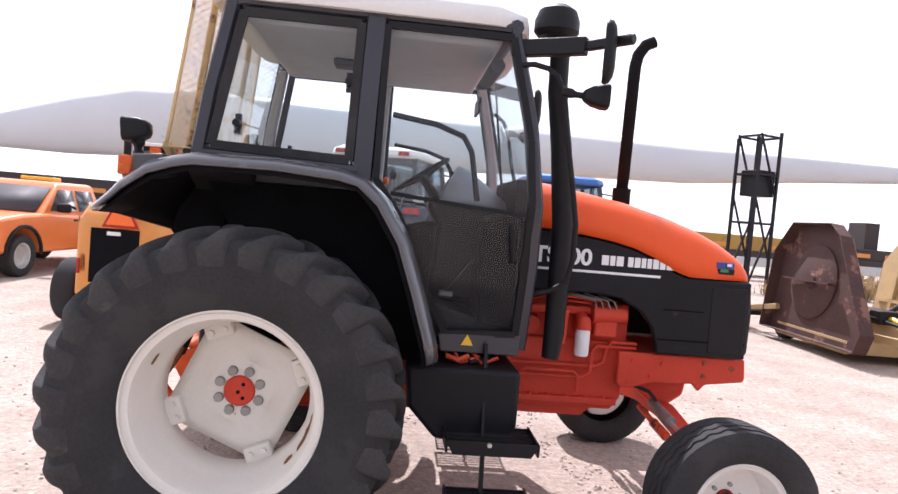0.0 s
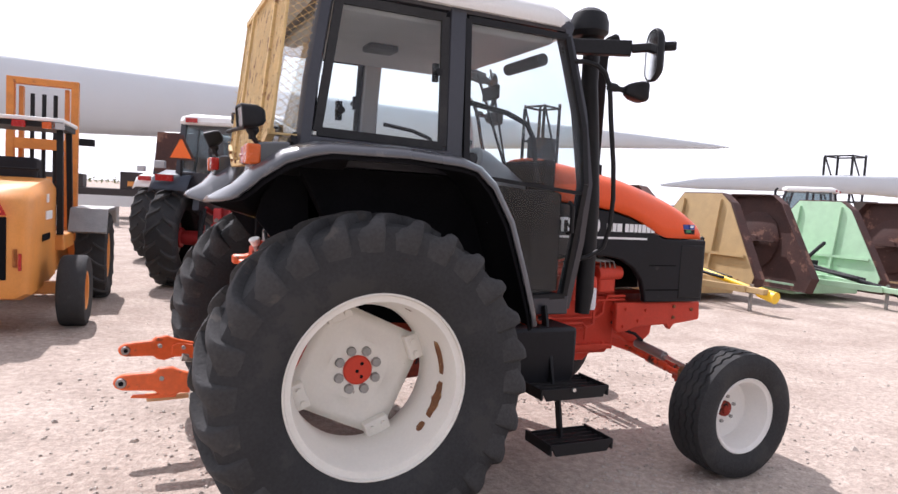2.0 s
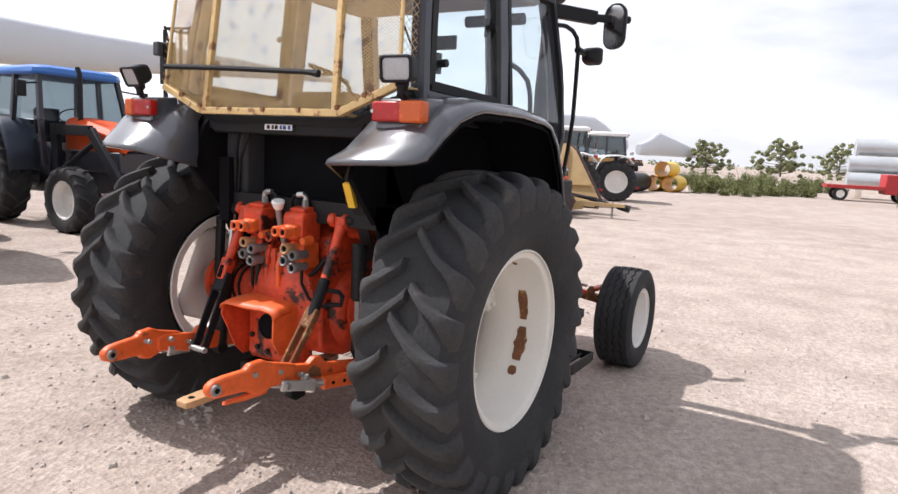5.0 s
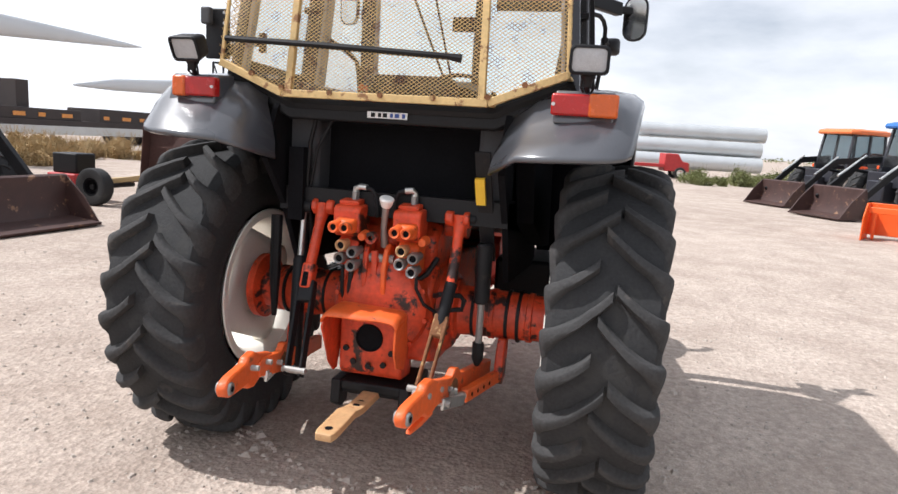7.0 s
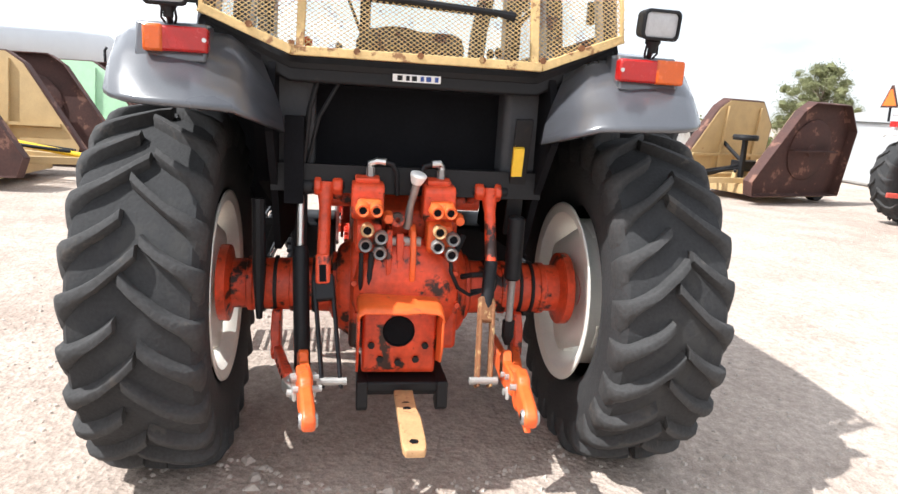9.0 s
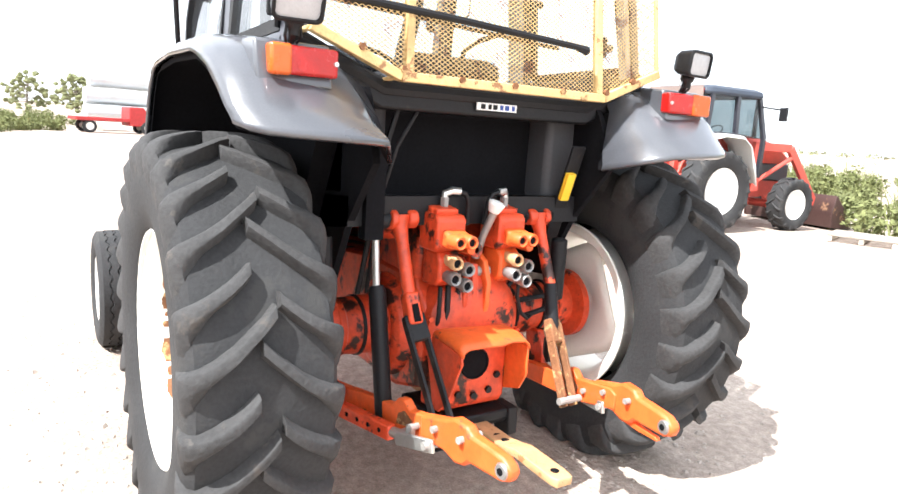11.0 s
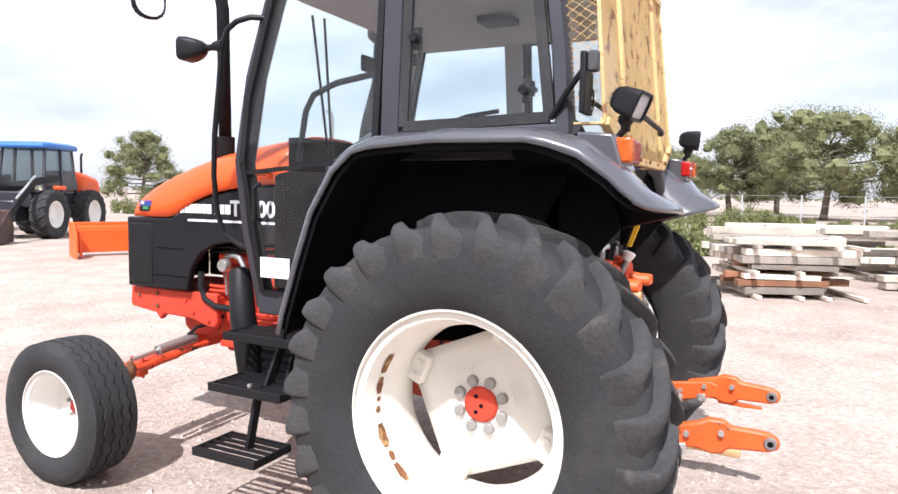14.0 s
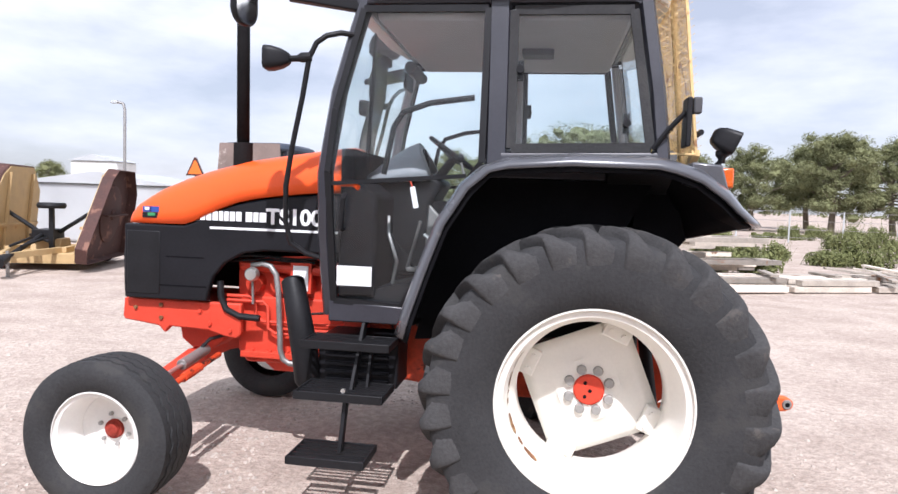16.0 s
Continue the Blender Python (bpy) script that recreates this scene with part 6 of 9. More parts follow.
itl = Shape().tube([(1.60, 0.62, 0.60), (1.61, 0.63, 0.64), (1.625, 0.64, 0.80), (1.66, 0.64, 0.98), (1.70, 0.61, 1.12), (1.735, 0.575, 1.22), (1.74, 0.57, 1.235)], [0.055, 0.075, 0.078, 0.074, 0.070, 0.068, 0.05], 16)
part("air_duct", itl, M_BLACK, T, "black air duct beside the steps")

# mirror arms and mirrors
ar = Shape()
ar.bar((1.28, -0.74, 2.70), (1.62, -0.98, 2.69), 0.06, 0.09)
ar.bar((1.62, -0.98, 2.69), (1.80, -1.16, 2.70), 0.04, 0.05)
ma = part("mirror_arm", ar, M_BLACK, T, "black mirror arm", bevel=0.008)


def mirror(arm, m):
    """Oval door mirror: rounded shell with a bright face towards the rear."""
    sh = Shape().grid([rounded_section(m, x, hw, hh, r) for x, hw, hh, r in ((0.035, 0.035, 0.08, 0.03), (0.028, 0.065, 0.125, 0.055), (0.010, 0.084, 0.152, 0.075), (-0.014, 0.088, 0.157, 0.078), (-0.024, 0.082, 0.150, 0.072), (-0.022, 0.074, 0.142, 0.066))], closed=True)
    sh.f.append(tuple(range(20)))
    part("mirror_head", sh, M_BLACK, arm, "large black oval door mirror", smooth=50)
    fc = Shape().add(rounded_section(m, -0.0215, 0.0745, 0.1425, 0.066), [tuple(range(20))])
    part("mirror_glass", fc, M_MIRROR, arm, smooth=0)


mirror(ma, pose(1.70, -1.10, 2.64, 0, 0, -16))
part("mirror_pivot", Shape().tube([(1.74, -1.10, 2.70), (1.80, -1.165, 2.70)], 0.024, 10), M_BLACK, ma)
ar = Shape()
ar.bar((1.28, 0.74, 2.78), (1.62, 0.98, 2.78), 0.06, 0.09)
ar.bar((1.62, 0.98, 2.78), (1.80, 1.16, 2.78), 0.04, 0.05)
ma = part("mirror_arm", ar, M_BLACK, T, "black mirror arm", bevel=0.008)
mirror(ma, pose(1.80, 1.14, 2.72, 0, 0, -14))
for sd in (-1, 1):
    hr = Shape()
    hr.tube([(1.30, sd * 0.80, 2.60), (1.38, sd * 0.86, 2.60), (1.45, sd * 0.885, 2.58), (1.50, sd * 0.90, 2.54), (1.54, sd * 0.90, 2.46), (1.58, sd * 0.885, 2.25), (1.64, sd * 0.86, 2.0), (1.69, sd * 0.82, 1.78), (1.70, sd * 0.79, 1.58), (1.68, sd * 0.76, 1.46), (1.60, sd * 0.73, 1.40), (1.49, sd * 0.71, 1.37)], 0.015, 10)
    hb_ = part("hand_bar", hr, M_BLACK, T, "bent black grab bar with a small lamp")
    lm = pose(1.70, sd * 0.93, 2.45, 0, 0, sd * 8)
    bullet = Shape().grid([rounded_section(lm, x, hw, hh, r) for x, hw, hh, r in ((-0.065, 0.022, 0.020, 0.012), (-0.055, 0.034, 0.030, 0.018), (-0.02, 0.055, 0.048, 0.026), (0.03, 0.068, 0.060, 0.030), (0.062, 0.070, 0.062, 0.030), (0.070, 0.066, 0.058, 0.028), (0.066, 0.058, 0.050, 0.024))], closed=True)
    bullet.f.append(tuple(range(20)))
    part("front_work_lamp", bullet, M_BLACK, hb_, "small black lamp facing forward", smooth=50)
    part("front_lamp_lens", Shape().add(rounded_section(lm, 0.0655, 0.059, 0.051, 0.024), [tuple(range(20))]), M_LAMP, hb_, smooth=0)
    part("lamp_clamp", Shape().tube([(1.53, sd * 0.90, 2.465), (1.58, sd * 0.905, 2.46), (1.60, sd * 0.91, 2.455), (1.65, sd * 0.92, 2.45)], [0.026, 0.026, 0.017, 0.017], 10), M_BLACK, hb_)

# steps, left
lst = part("step_bracket", Shape().bar((1.25, 0.68, 1.05), (1.27, 0.88, 0.64), 0.06, 0.02, (1, 0, 0)), M_BLACK, T, "black entry step bracket", bevel=0.003)
part("step_post", Shape().bar((1.28, 0.92, 0.68), (1.29, 0.99, 0.36), 0.05, 0.022, (1, 0, 0)), M_BLACK, lst, bevel=0.003)
part("step_post", Shape().bar((1.20, 0.70, 0.93), (1.20, 0.80, 0.66), 0.045, 0.018, (1, 0, 0)), M_BLACK, lst, bevel=0.003)
for x0, x1, ya, yb, z, n_bars in ((1.06, 1.56, 0.66, 0.90, 0.905, 6), (1.06, 1.55, 0.74, 1.02, 0.655, 6), (1.12, 1.54, 0.86, 1.14, 0.345, 5)):
    rim_ = Shape().prism([(x0 + 0.01, z - 0.012), (x1 - 0.01, z - 0.012), (x1, z + 0.034), (x0, z + 0.034)], yb - 0.012, yb)
    st = part("step_tread", rim_, M_BLACK, lst, "black steel step with open bars", bevel=0.003)
    part("tread_edge", Shape().box(x0, x1, ya, ya + 0.010, z - 0.006, z + 0.030), M_BLACK, st, bevel=0.002)
    for xe in (x0, x1 - 0.010):
        part("tread_end", Shape().box(xe, xe + 0.010, ya, yb, z - 0.010, z + 0.030), M_BLACK, st, bevel=0.002)
    for k in range(n_bars):
        yy = ya + (k + 0.6) * (yb - ya) / (n_bars + 0.2)
        part("tread_bar", Shape().box(x0 + 0.01, x1 - 0.01, yy - 0.006, yy + 0.006, z + 0.008, z + 0.026), M_BLACK, st)
part("step_bolt", Shape().tube([(1.28, 0.985, 0.70), (1.28, 1.0, 0.70)], 0.013, 8), M_CHROME, lst)
tk = part("battery_box", Shape().prism([(1.07, 0.62), (1.07, 0.90), (1.10, 0.92), (1.52, 0.92), (1.55, 0.90), (1.55, 0.62)], 0.34, 0.62), M_PANEL, T, "black ribbed box behind the steps", bevel=0.01)
for k in range(5):
    part("box_rib", Shape().box(1.12, 1.50, 0.62, 0.652, 0.645 + k * 0.050, 0.668 + k * 0.050), M_PANEL, tk, bevel=0.006)

# fuel tank and steps, right
tank = Shape().prism([(0.84, 0.96), (1.46, 0.96), (1.46, 0.66), (1.42, 0.57), (1.02, 0.57), (0.86, 0.74)], -0.86, -0.36)
part("fuel_tank", tank, M_PANEL, T, "dark fuel tank under the cab", bevel=0.025)
rst = part("step_bracket", Shape().bar((1.27, -0.74, 1.08), (1.27, -0.89, 0.60), 0.055, 0.02, (1, 0, 0)), M_BLACK, T, "black hanging step bracket", bevel=0.003)
part("step_post", Shape().bar((1.27, -0.95, 0.60), (1.27, -1.02, 0.29), 0.045, 0.02, (1, 0, 0)), M_BLACK, rst, bevel=0.003)
for x0, x1, ya, yb, z in ((1.06, 1.54, -1.10, -0.80, 0.58), (1.08, 1.52, -1.20, -0.92, 0.285)):
    st = part("step_tread", Shape().prism([(x0 + 0.04, z), (x1 - 0.04, z), (x1, z + 0.07), (x0, z + 0.07)], ya, ya + 0.012), M_BLACK, rst, "black steel step with open bars", bevel=0.003)
    part("tread_edge", Shape().box(x0, x1, yb - 0.012, yb, z + 0.01, z + 0.06), M_BLACK, st, bevel=0.002)
    for xe in (x0, x1 - 0.012):
        part("tread_end", Shape().box(xe, xe + 0.012, ya, yb, z + 0.008, z + 0.07), M_BLACK, st, bevel=0.002)
    for k in range(5):
        yy = ya + (k + 0.5) * (yb - ya) / 5
        part("tread_bar", Shape().box(x0, x1, yy - 0.008, yy + 0.008, z + 0.03, z + 0.05), M_BLACK, st)
part("step_bolt", Shape().tube([(1.28, -1.10, 0.64), (1.28, -1.115, 0.64)], 0.012, 8), M_CHROME, T)
for k in range(4):
    part("cable", Shape().tube([(1.05 + 0.05 * k, -0.70, 1.03), (1.08 + 0.06 * k, -0.72, 0.965), (1.2 + 0.05 * k, -0.7, 1.0)], 0.012, 6), M_RED if k % 2 else M_BLACK, T, "cable under the door")
part("valve_handle", Shape().tube([(1.06, -0.73, 1.0), (1.12, -0.76, 0.985), (1.18, -0.745, 1.01)], 0.015, 8), M_RED, T, "red valve handle")


# ---- the yard round it ----
M_TEAL = material("weathered_dark_teal_paint", (0.035, 0.045, 0.065), 0.5, var=0.2, bump=0.05)
M_FAR_RED = material("far_red_paint", (0.42, 0.030, 0.030), 0.5, var=0.2, bump=0.05)
M_LOADER_RED = material("sun_faded_red_paint", (0.56, 0.085, 0.06), 0.55, var=0.2, bump=0.05, spots=(0.35, 0.10, 0.06), spot_at=0.64)
M_GUARD = material("brown_grey_sheet", (0.20, 0.15, 0.13), 0.7, var=0.25, scale=3, bump=0.1, spots=(0.45, 0.40, 0.36), spot_at=0.60, spot_scale=2)
M_MUSTARD = material("mustard_container_paint", (0.42, 0.24, 0.05), 0.7, var=0.25, scale=1, bump=0.1, spots=(0.25, 0.12, 0.04), spot_at=0.6, spot_scale=1)
M_CASE = material("mustard_orange_paint", (0.70, 0.28, 0.06), 0.45, var=0.12, scale=4, bump=0.05, spots=(0.45, 0.20, 0.06), spot_at=0.68)
M_MAST = material("orange_mast_paint", (0.62, 0.22, 0.04), 0.55, var=0.2, scale=6, bump=0.1, spots=(0.3, 0.1, 0.03), spot_at=0.64)
M_TRUCK = material("orange_truck_paint", (0.85, 0.22, 0.05), 0.35, var=0.06, scale=3, bump=0.0, coat=0.4)
M_OLIVE_TAN = material("faded_tan_paint", (0.47, 0.33, 0.16), 0.6, var=0.15, scale=4, bump=0.1, spots=(0.30, 0.15, 0.06), spot_at=0.64, spot_scale=4)
M_MINT = material("faded_mint_green_paint", (0.42, 0.62, 0.42), 0.6, var=0.12, scale=4, bump=0.1, spots=(0.30, 0.28, 0.17), spot_at=0.66, spot_scale=4)
M_DECK_RUST = material("red_brown_rusty_deck", (0.068, 0.029, 0.023), 0.8, var=0.35, scale=3, bump=0.3, bscale=25, spots=(0.20, 0.10, 0.07), spot_at=0.58, spot_scale=3)
M_BUCKET = material("dark_rusty_bucket", (0.055, 0.026, 0.022), 0.6, var=0.35, scale=4, bump=0.2, spots=(0.25, 0.14, 0.08), spot_at=0.6, spot_scale=5)
M_ORANGE_BOX = material("bright_orange_paint", (0.86, 0.13, 0.015), 0.45, var=0.1, scale=3, bump=0.05)
M_BLUE_ROOF = material("blue_roof_paint", (0.04, 0.16, 0.48), 0.4, var=0.08, bump=0.02)
M_ORANGE_ROOF = material("orange_roof_paint", (0.80, 0.20, 0.06), 0.45, var=0.08, bump=0.02)
M_BLADE = material("pale_grey_composite", (0.60, 0.62, 0.64), 0.5, var=0.05, scale=0.5, bump=0.0)
M_GALV = material("galvanised_steel", (0.55, 0.57, 0.58), 0.45, metal=0.4, var=0.1, scale=1, bump=0.05)
M_BARK = material("grey_bark", (0.15, 0.12, 0.09), 0.95, var=0.3, scale=4, bump=0.6, bscale=20)
M_LEAF = material("olive_leaves", (0.165, 0.175, 0.080), 0.85, var=0.4, scale=1.1, bump=0.0, bscale=9)
M_LEAF2 = material("yellow_green_brush", (0.155, 0.17, 0.062), 0.85, var=0.35, scale=1.5, bump=0.0, bscale=9)
M_DRY = material("dry_grass", (0.42, 0.30, 0.15), 0.9, var=0.3, scale=1.5, bump=0.0, bscale=9)
M_LUMBER = material("weathered_timber", (0.50, 0.44, 0.37), 0.9, var=0.3, scale=3, bump=0.4, bscale=30, obj_var=0.6, spots=(0.22, 0.10, 0.045), spot_at=0.62, spot_scale=2)
M_LUMBER_BROWN = material("red_brown_timber", (0.24, 0.11, 0.06), 0.9, var=0.3, scale=3, bump=0.4, bscale=30, obj_var=0.4, spots=(0.42, 0.28, 0.18), spot_at=0.6, spot_scale=3)
M_PLASTIC_Y = material("yellow_plastic_pipe", (0.88, 0.55, 0.02), 0.45, var=0.06, bump=0)
M_TRAIN = material("dark_rail_wagon", (0.05, 0.040, 0.038), 0.8, var=0.3, scale=0.8, bump=0.1)


def at(x, y, heading=0.0, z=0.0):
    return pose(x, y, z, 0, 0, heading)


def simple_wheel(parent, c, rad, half, bead, side, rim_mat, lugs=18, name="wheel"):
    if lugs:
        bars, tread = [], Shape()
        w = part(name, tyre_shape(c, rad, bead, half, lugs, side, 0.04 * rad / 0.8, 0.0, bars), M_RUBBER, parent)
        for b in bars:
            tread.add(b.v, b.f)
        tagged(part("tread", tread, M_TREAD, w), kind="stuff")
    else:
        w = part(name, Shape().lathe([(bead, -half * 0.8), (rad * 0.85, -half), (rad * 0.95, -half * 0.93), (rad * 0.985, -half * 0.8), (rad, -half * 0.55), (rad, half * 0.55), (rad * 0.985, half * 0.8), (rad * 0.95, half * 0.93), (rad * 0.85, half), (bead, half * 0.8)], c, 40), M_RUBBER, parent)
    x, y, z = c
    prof = [(bead + 0.01, half * 0.82), (bead - 0.02, half * 0.78), (bead * 0.86, half * 0.3), (bead * 0.8, half * 0.1), (bead * 0.35, half * 0.15), (bead * 0.3, half * 0.3), (0.0, half * 0.3)]
    part("rim", Shape().lathe([(r, side * u) for r, u in prof], c, 28), rim_mat, w)
    return w


def far_tractor(label, m, body, hood_mat, fender_mat, roof_mat, rim, cage=None, loader=False, smv=True, front_drive=True, exhaust_right=True):
    """Cab tractor: origin on the ground under the rear axle, nose along +x."""
    t = thing("parked_tractor", label, "tractor", "parked tractors", m)
    for sd in (-1, 1):
        simple_wheel(t, (0, sd * 0.92, 0.82), 0.84, 0.24, 0.46, sd, rim, 18, "rear_wheel")
        if front_drive:
            simple_wheel(t, (2.45, sd * 0.90, 0.56), 0.58, 0.18, 0.32, sd, rim, 16, "front_wheel")
        else:
            simple_wheel(t, (2.5, sd * 0.90, 0.42), 0.43, 0.14, 0.23, sd, rim, 0, "front_wheel")
        f = Shape()
        pts = [(-0.66, 1.62), (-0.45, 1.86), (-0.1, 1.94), (0.45, 1.92), (0.66, 1.78), (0.85, 1.4), (0.95, 1.0)]
        f.grid([[(x, sd * y, z - d) for y, d in ((0.55, 0.02), (0.75, 0), (1.08, 0.0), (1.15, 0.05))] for x, z in pts])
        fe = part("fender", f, fender_mat, t, solid=0.02)
        part("tail_lamp", Shape().box(-0.66, -0.58, *sorted((sd * 0.78, sd * 1.04)), 1.76, 1.86), M_RED_LENS, fe)
    h = Shape()
    rows = []
    for x, zt, w in ((1.45, 1.98, 0.40), (2.0, 1.93, 0.39), (2.6, 1.80, 0.37), (2.95, 1.62, 0.33), (3.02, 1.45, 0.28)):
        rows.append([(x, sd * w * k, z) for sd, k, z in ((1, 1, 1.40), (1, 1, zt - 0.10), (1, 0.8, zt - 0.02), (1, 0.3, zt), (-1, 0.3, zt), (-1, 0.8, zt - 0.02), (-1, 1, zt - 0.10), (-1, 1, 1.40))])
    h.grid(rows)
    part("hood", h, hood_mat, t, solid=0.02)
    part("engine_cowl", Shape().box(1.5, 3.0, -0.37, 0.37, 1.02, 1.40), M_NAVY, t, bevel=0.03)
    ch = part("chassis", Shape().prism([(0.5, 0.58), (0.5, 1.12), (0.9, 1.02), (2.95, 1.02), (2.95, 0.80), (2.3, 0.64), (0.9, 0.60)], -0.25, 0.25), body, t, bevel=0.02)
    part("rear_housing", Shape().prism([(-0.34, 0.60), (-0.38, 0.72), (-0.38, 0.98), (-0.28, 1.10), (0.6, 1.14), (0.6, 0.55), (-0.2, 0.52)], -0.26, 0.26), body, ch, bevel=0.03)
    part("axle_housing", Shape().lathe([(0.0, -0.86), (0.17, -0.86), (0.17, -0.82), (0.12, -0.80), (0.13, -0.45), (0.20, -0.30), (0.27, -0.20), (0.27, 0.20), (0.20, 0.30), (0.13, 0.45), (0.12, 0.80), (0.17, 0.82), (0.17, 0.86), (0.0, 0.86)], (0, 0, 0.82), 24), body, ch)
    part("front_axle", Shape().tube([(2.48, -0.8, 0.5), (2.48, 0.8, 0.5)], 0.09, 10), body, ch)
    part("pto_guard", Shape().prism([(-0.36, 0.86), (-0.58, 0.84), (-0.60, 0.78), (-0.52, 0.62), (-0.36, 0.58)], -0.17, 0.17), body, ch, bevel=0.02)
    # No opening is cut; a black disc draws its shade.
    part("pto_hole_shade", Shape().tube([(-0.585, 0, 0.73), (-0.592, 0, 0.73)], 0.07, 16), M_INNER, ch)
    part("lift_cover", Shape().prism([(-0.26, 1.08), (-0.30, 1.24), (-0.2, 1.34), (0.3, 1.34), (0.3, 1.08)], -0.23, 0.23), body, ch, bevel=0.03)
    for sd in (-1, 1):
        part("valve_block", Shape().box(-0.42, -0.28, *sorted((sd * 0.06, sd * 0.19)), 1.10, 1.36), body, ch, bevel=0.02)
        part("valve_coupler", Shape().tube([(-0.42, sd * 0.125, 1.17), (-0.48, sd * 0.125, 1.16)], 0.03, 10), M_STEEL, ch)
        part("lower_link", Shape().bar((-0.2, sd * 0.30, 0.56), (-0.98, sd * 0.38, 0.58), 0.045, 0.085), body, t, bevel=0.01)
        part("lift_arm", Shape().bar((-0.05, sd * 0.31, 1.26), (-0.33, sd * 0.34, 1.34), 0.045, 0.08), body, t, bevel=0.01)
        part("lift_rod", Shape().tube([(-0.33, sd * 0.34, 1.34), (-0.66, sd * 0.35, 0.60)], 0.028, 8), M_BLACK if sd > 0 else body, t)
        part("lift_cylinder", Shape().tube([(-0.24, sd * 0.44, 1.30), (-0.30, sd * 0.44, 0.66)], 0.03, 10), M_BLACK, t)
    fr = Shape()
    for sd in (-1, 1):
        for a, b in (((-0.30, 0.80, 1.9), (-0.2, 0.76, 2.70)), ((0.5, 0.84, 1.9), (0.52, 0.78, 2.70)), ((1.42, 0.78, 1.1), (1.40, 0.82, 1.9)), ((1.40, 0.82, 1.9), (1.22, 0.74, 2.70))):
            fr.bar((a[0], sd * a[1], a[2]), (b[0], sd * b[1], b[2]), 0.08, 0.08, (1, 0, 0))
        fr.bar((-0.3, sd * 0.8, 1.93), (0.5, sd * 0.84, 1.93), 0.06, 0.10)
        fr.bar((-0.3, sd * 0.5, 1.55), (1.4, sd * 0.62, 1.15), 0.1, 0.5)
    fr.box(-0.34, -0.26, -0.8, 0.8, 1.5, 1.92)
    part("cab_frame", fr, M_NAVY, t)
    for nm, q in (("rear_window", [(-0.30, -0.78, 1.93), (-0.30, 0.78, 1.93), (-0.2, 0.74, 2.7), (-0.2, -0.74, 2.7)]), ("windscreen", [(1.40, -0.78, 1.9), (1.40, 0.78, 1.9), (1.22, 0.72, 2.7), (1.22, -0.72, 2.7)]), ("side_window", [(-0.3, 0.79, 1.95), (1.40, 0.81, 1.9), (1.22, 0.75, 2.7), (-0.2, 0.75, 2.7)]), ("side_window", [(-0.3, -0.79, 1.95), (1.40, -0.81, 1.9), (1.22, -0.75, 2.7), (-0.2, -0.75, 2.7)])):
        part(nm, Shape().add(q, [(0, 1, 2, 3)]), G_FAR, t).visible_shadow = False
    rf = Shape()
    o = [(-0.36, -0.72), (-0.36, 0.72), (-0.2, 0.84), (1.2, 0.84), (1.38, 0.66), (1.38, -0.66), (1.2, -0.84), (-0.2, -0.84)]
    rf.grid([[(0.5 + (x - 0.5) * k, y * k, z) for x, y in o] for z, k in ((2.70, 0.98), (2.75, 1.0), (2.83, 0.97), (2.88, 0.85))], closed=True)
    rf.f += [tuple(range(24, 32)), tuple(range(8))]
    r = part("cab_roof", rf, roof_mat, t, bevel=0.01)
    for sd in (-1, 1):
        part("roof_lamp", Shape().box(-0.39, -0.33, *sorted((sd * 0.5, sd * 0.68)), 2.73, 2.80), M_RED_LENS, r)
        mr = Shape()
        mr.bar((1.25, sd * 0.8, 2.55), (1.45, sd * 1.15, 2.5), 0.03, 0.03)
        mr.box(1.43, 1.49, *sorted((sd * 1.08, sd * 1.24)), 2.28, 2.55)
        part("mirror", mr, M_BLACK, t, bevel=0.01)
        part("work_lamp", Shape().box(-0.62, -0.52, *sorted((sd * 0.92, sd * 1.08)), 1.96, 2.08), M_LAMP, t, bevel=0.01)
    se = Shape().box(0.1, 0.55, -0.25, 0.25, 1.5, 1.65)
    se.box(0.0, 0.12, -0.24, 0.24, 1.6, 2.15)
    part("seat", se, M_SEAT, t, bevel=0.04)
    sw = Shape().tube([(0.85 + 0.12 * math.cos(a), 0.19 * math.sin(a), 2.02 + 0.12 * math.cos(a)) for a in (2 * math.pi * k / 16 for k in range(17))], 0.014, 6, caps=False)
    part("steering_wheel", sw, M_BLACK, t)
    ex = Shape().tube([(1.75, -0.3 if exhaust_right else 0.3, 1.8), (1.75, -0.3 if exhaust_right else 0.3, 2.75), (1.68, -0.3 if exhaust_right else 0.3, 2.85)], 0.045, 10)
    part("exhaust_pipe", ex, M_BLACK, t)
    if smv:
        c_ = 0.18 if smv is True else smv
        sign = part("slow_vehicle_sign", Shape().prism([(c_ - 0.23, 2.1), (c_ + 0.23, 2.1), (c_ + 0.03, 2.50), (c_ - 0.03, 2.50)], -0.62, -0.61, "x"), M_DECK_RUST, t, "red-bordered warning triangle")
        part("sign_face", Shape().prism([(c_ - 0.17, 2.135), (c_ + 0.17, 2.135), (c_ + 0.018, 2.43), (c_ - 0.018, 2.43)], -0.627, -0.622, "x"), M_SMV, sign, "fluorescent orange triangle")
        part("sign_post", Shape().bar((-0.58, c_, 1.85), (-0.60, c_, 2.3), 0.03, 0.03, (1, 0, 0)), M_BLACK, sign)
    if cage:
        cgs = Shape()
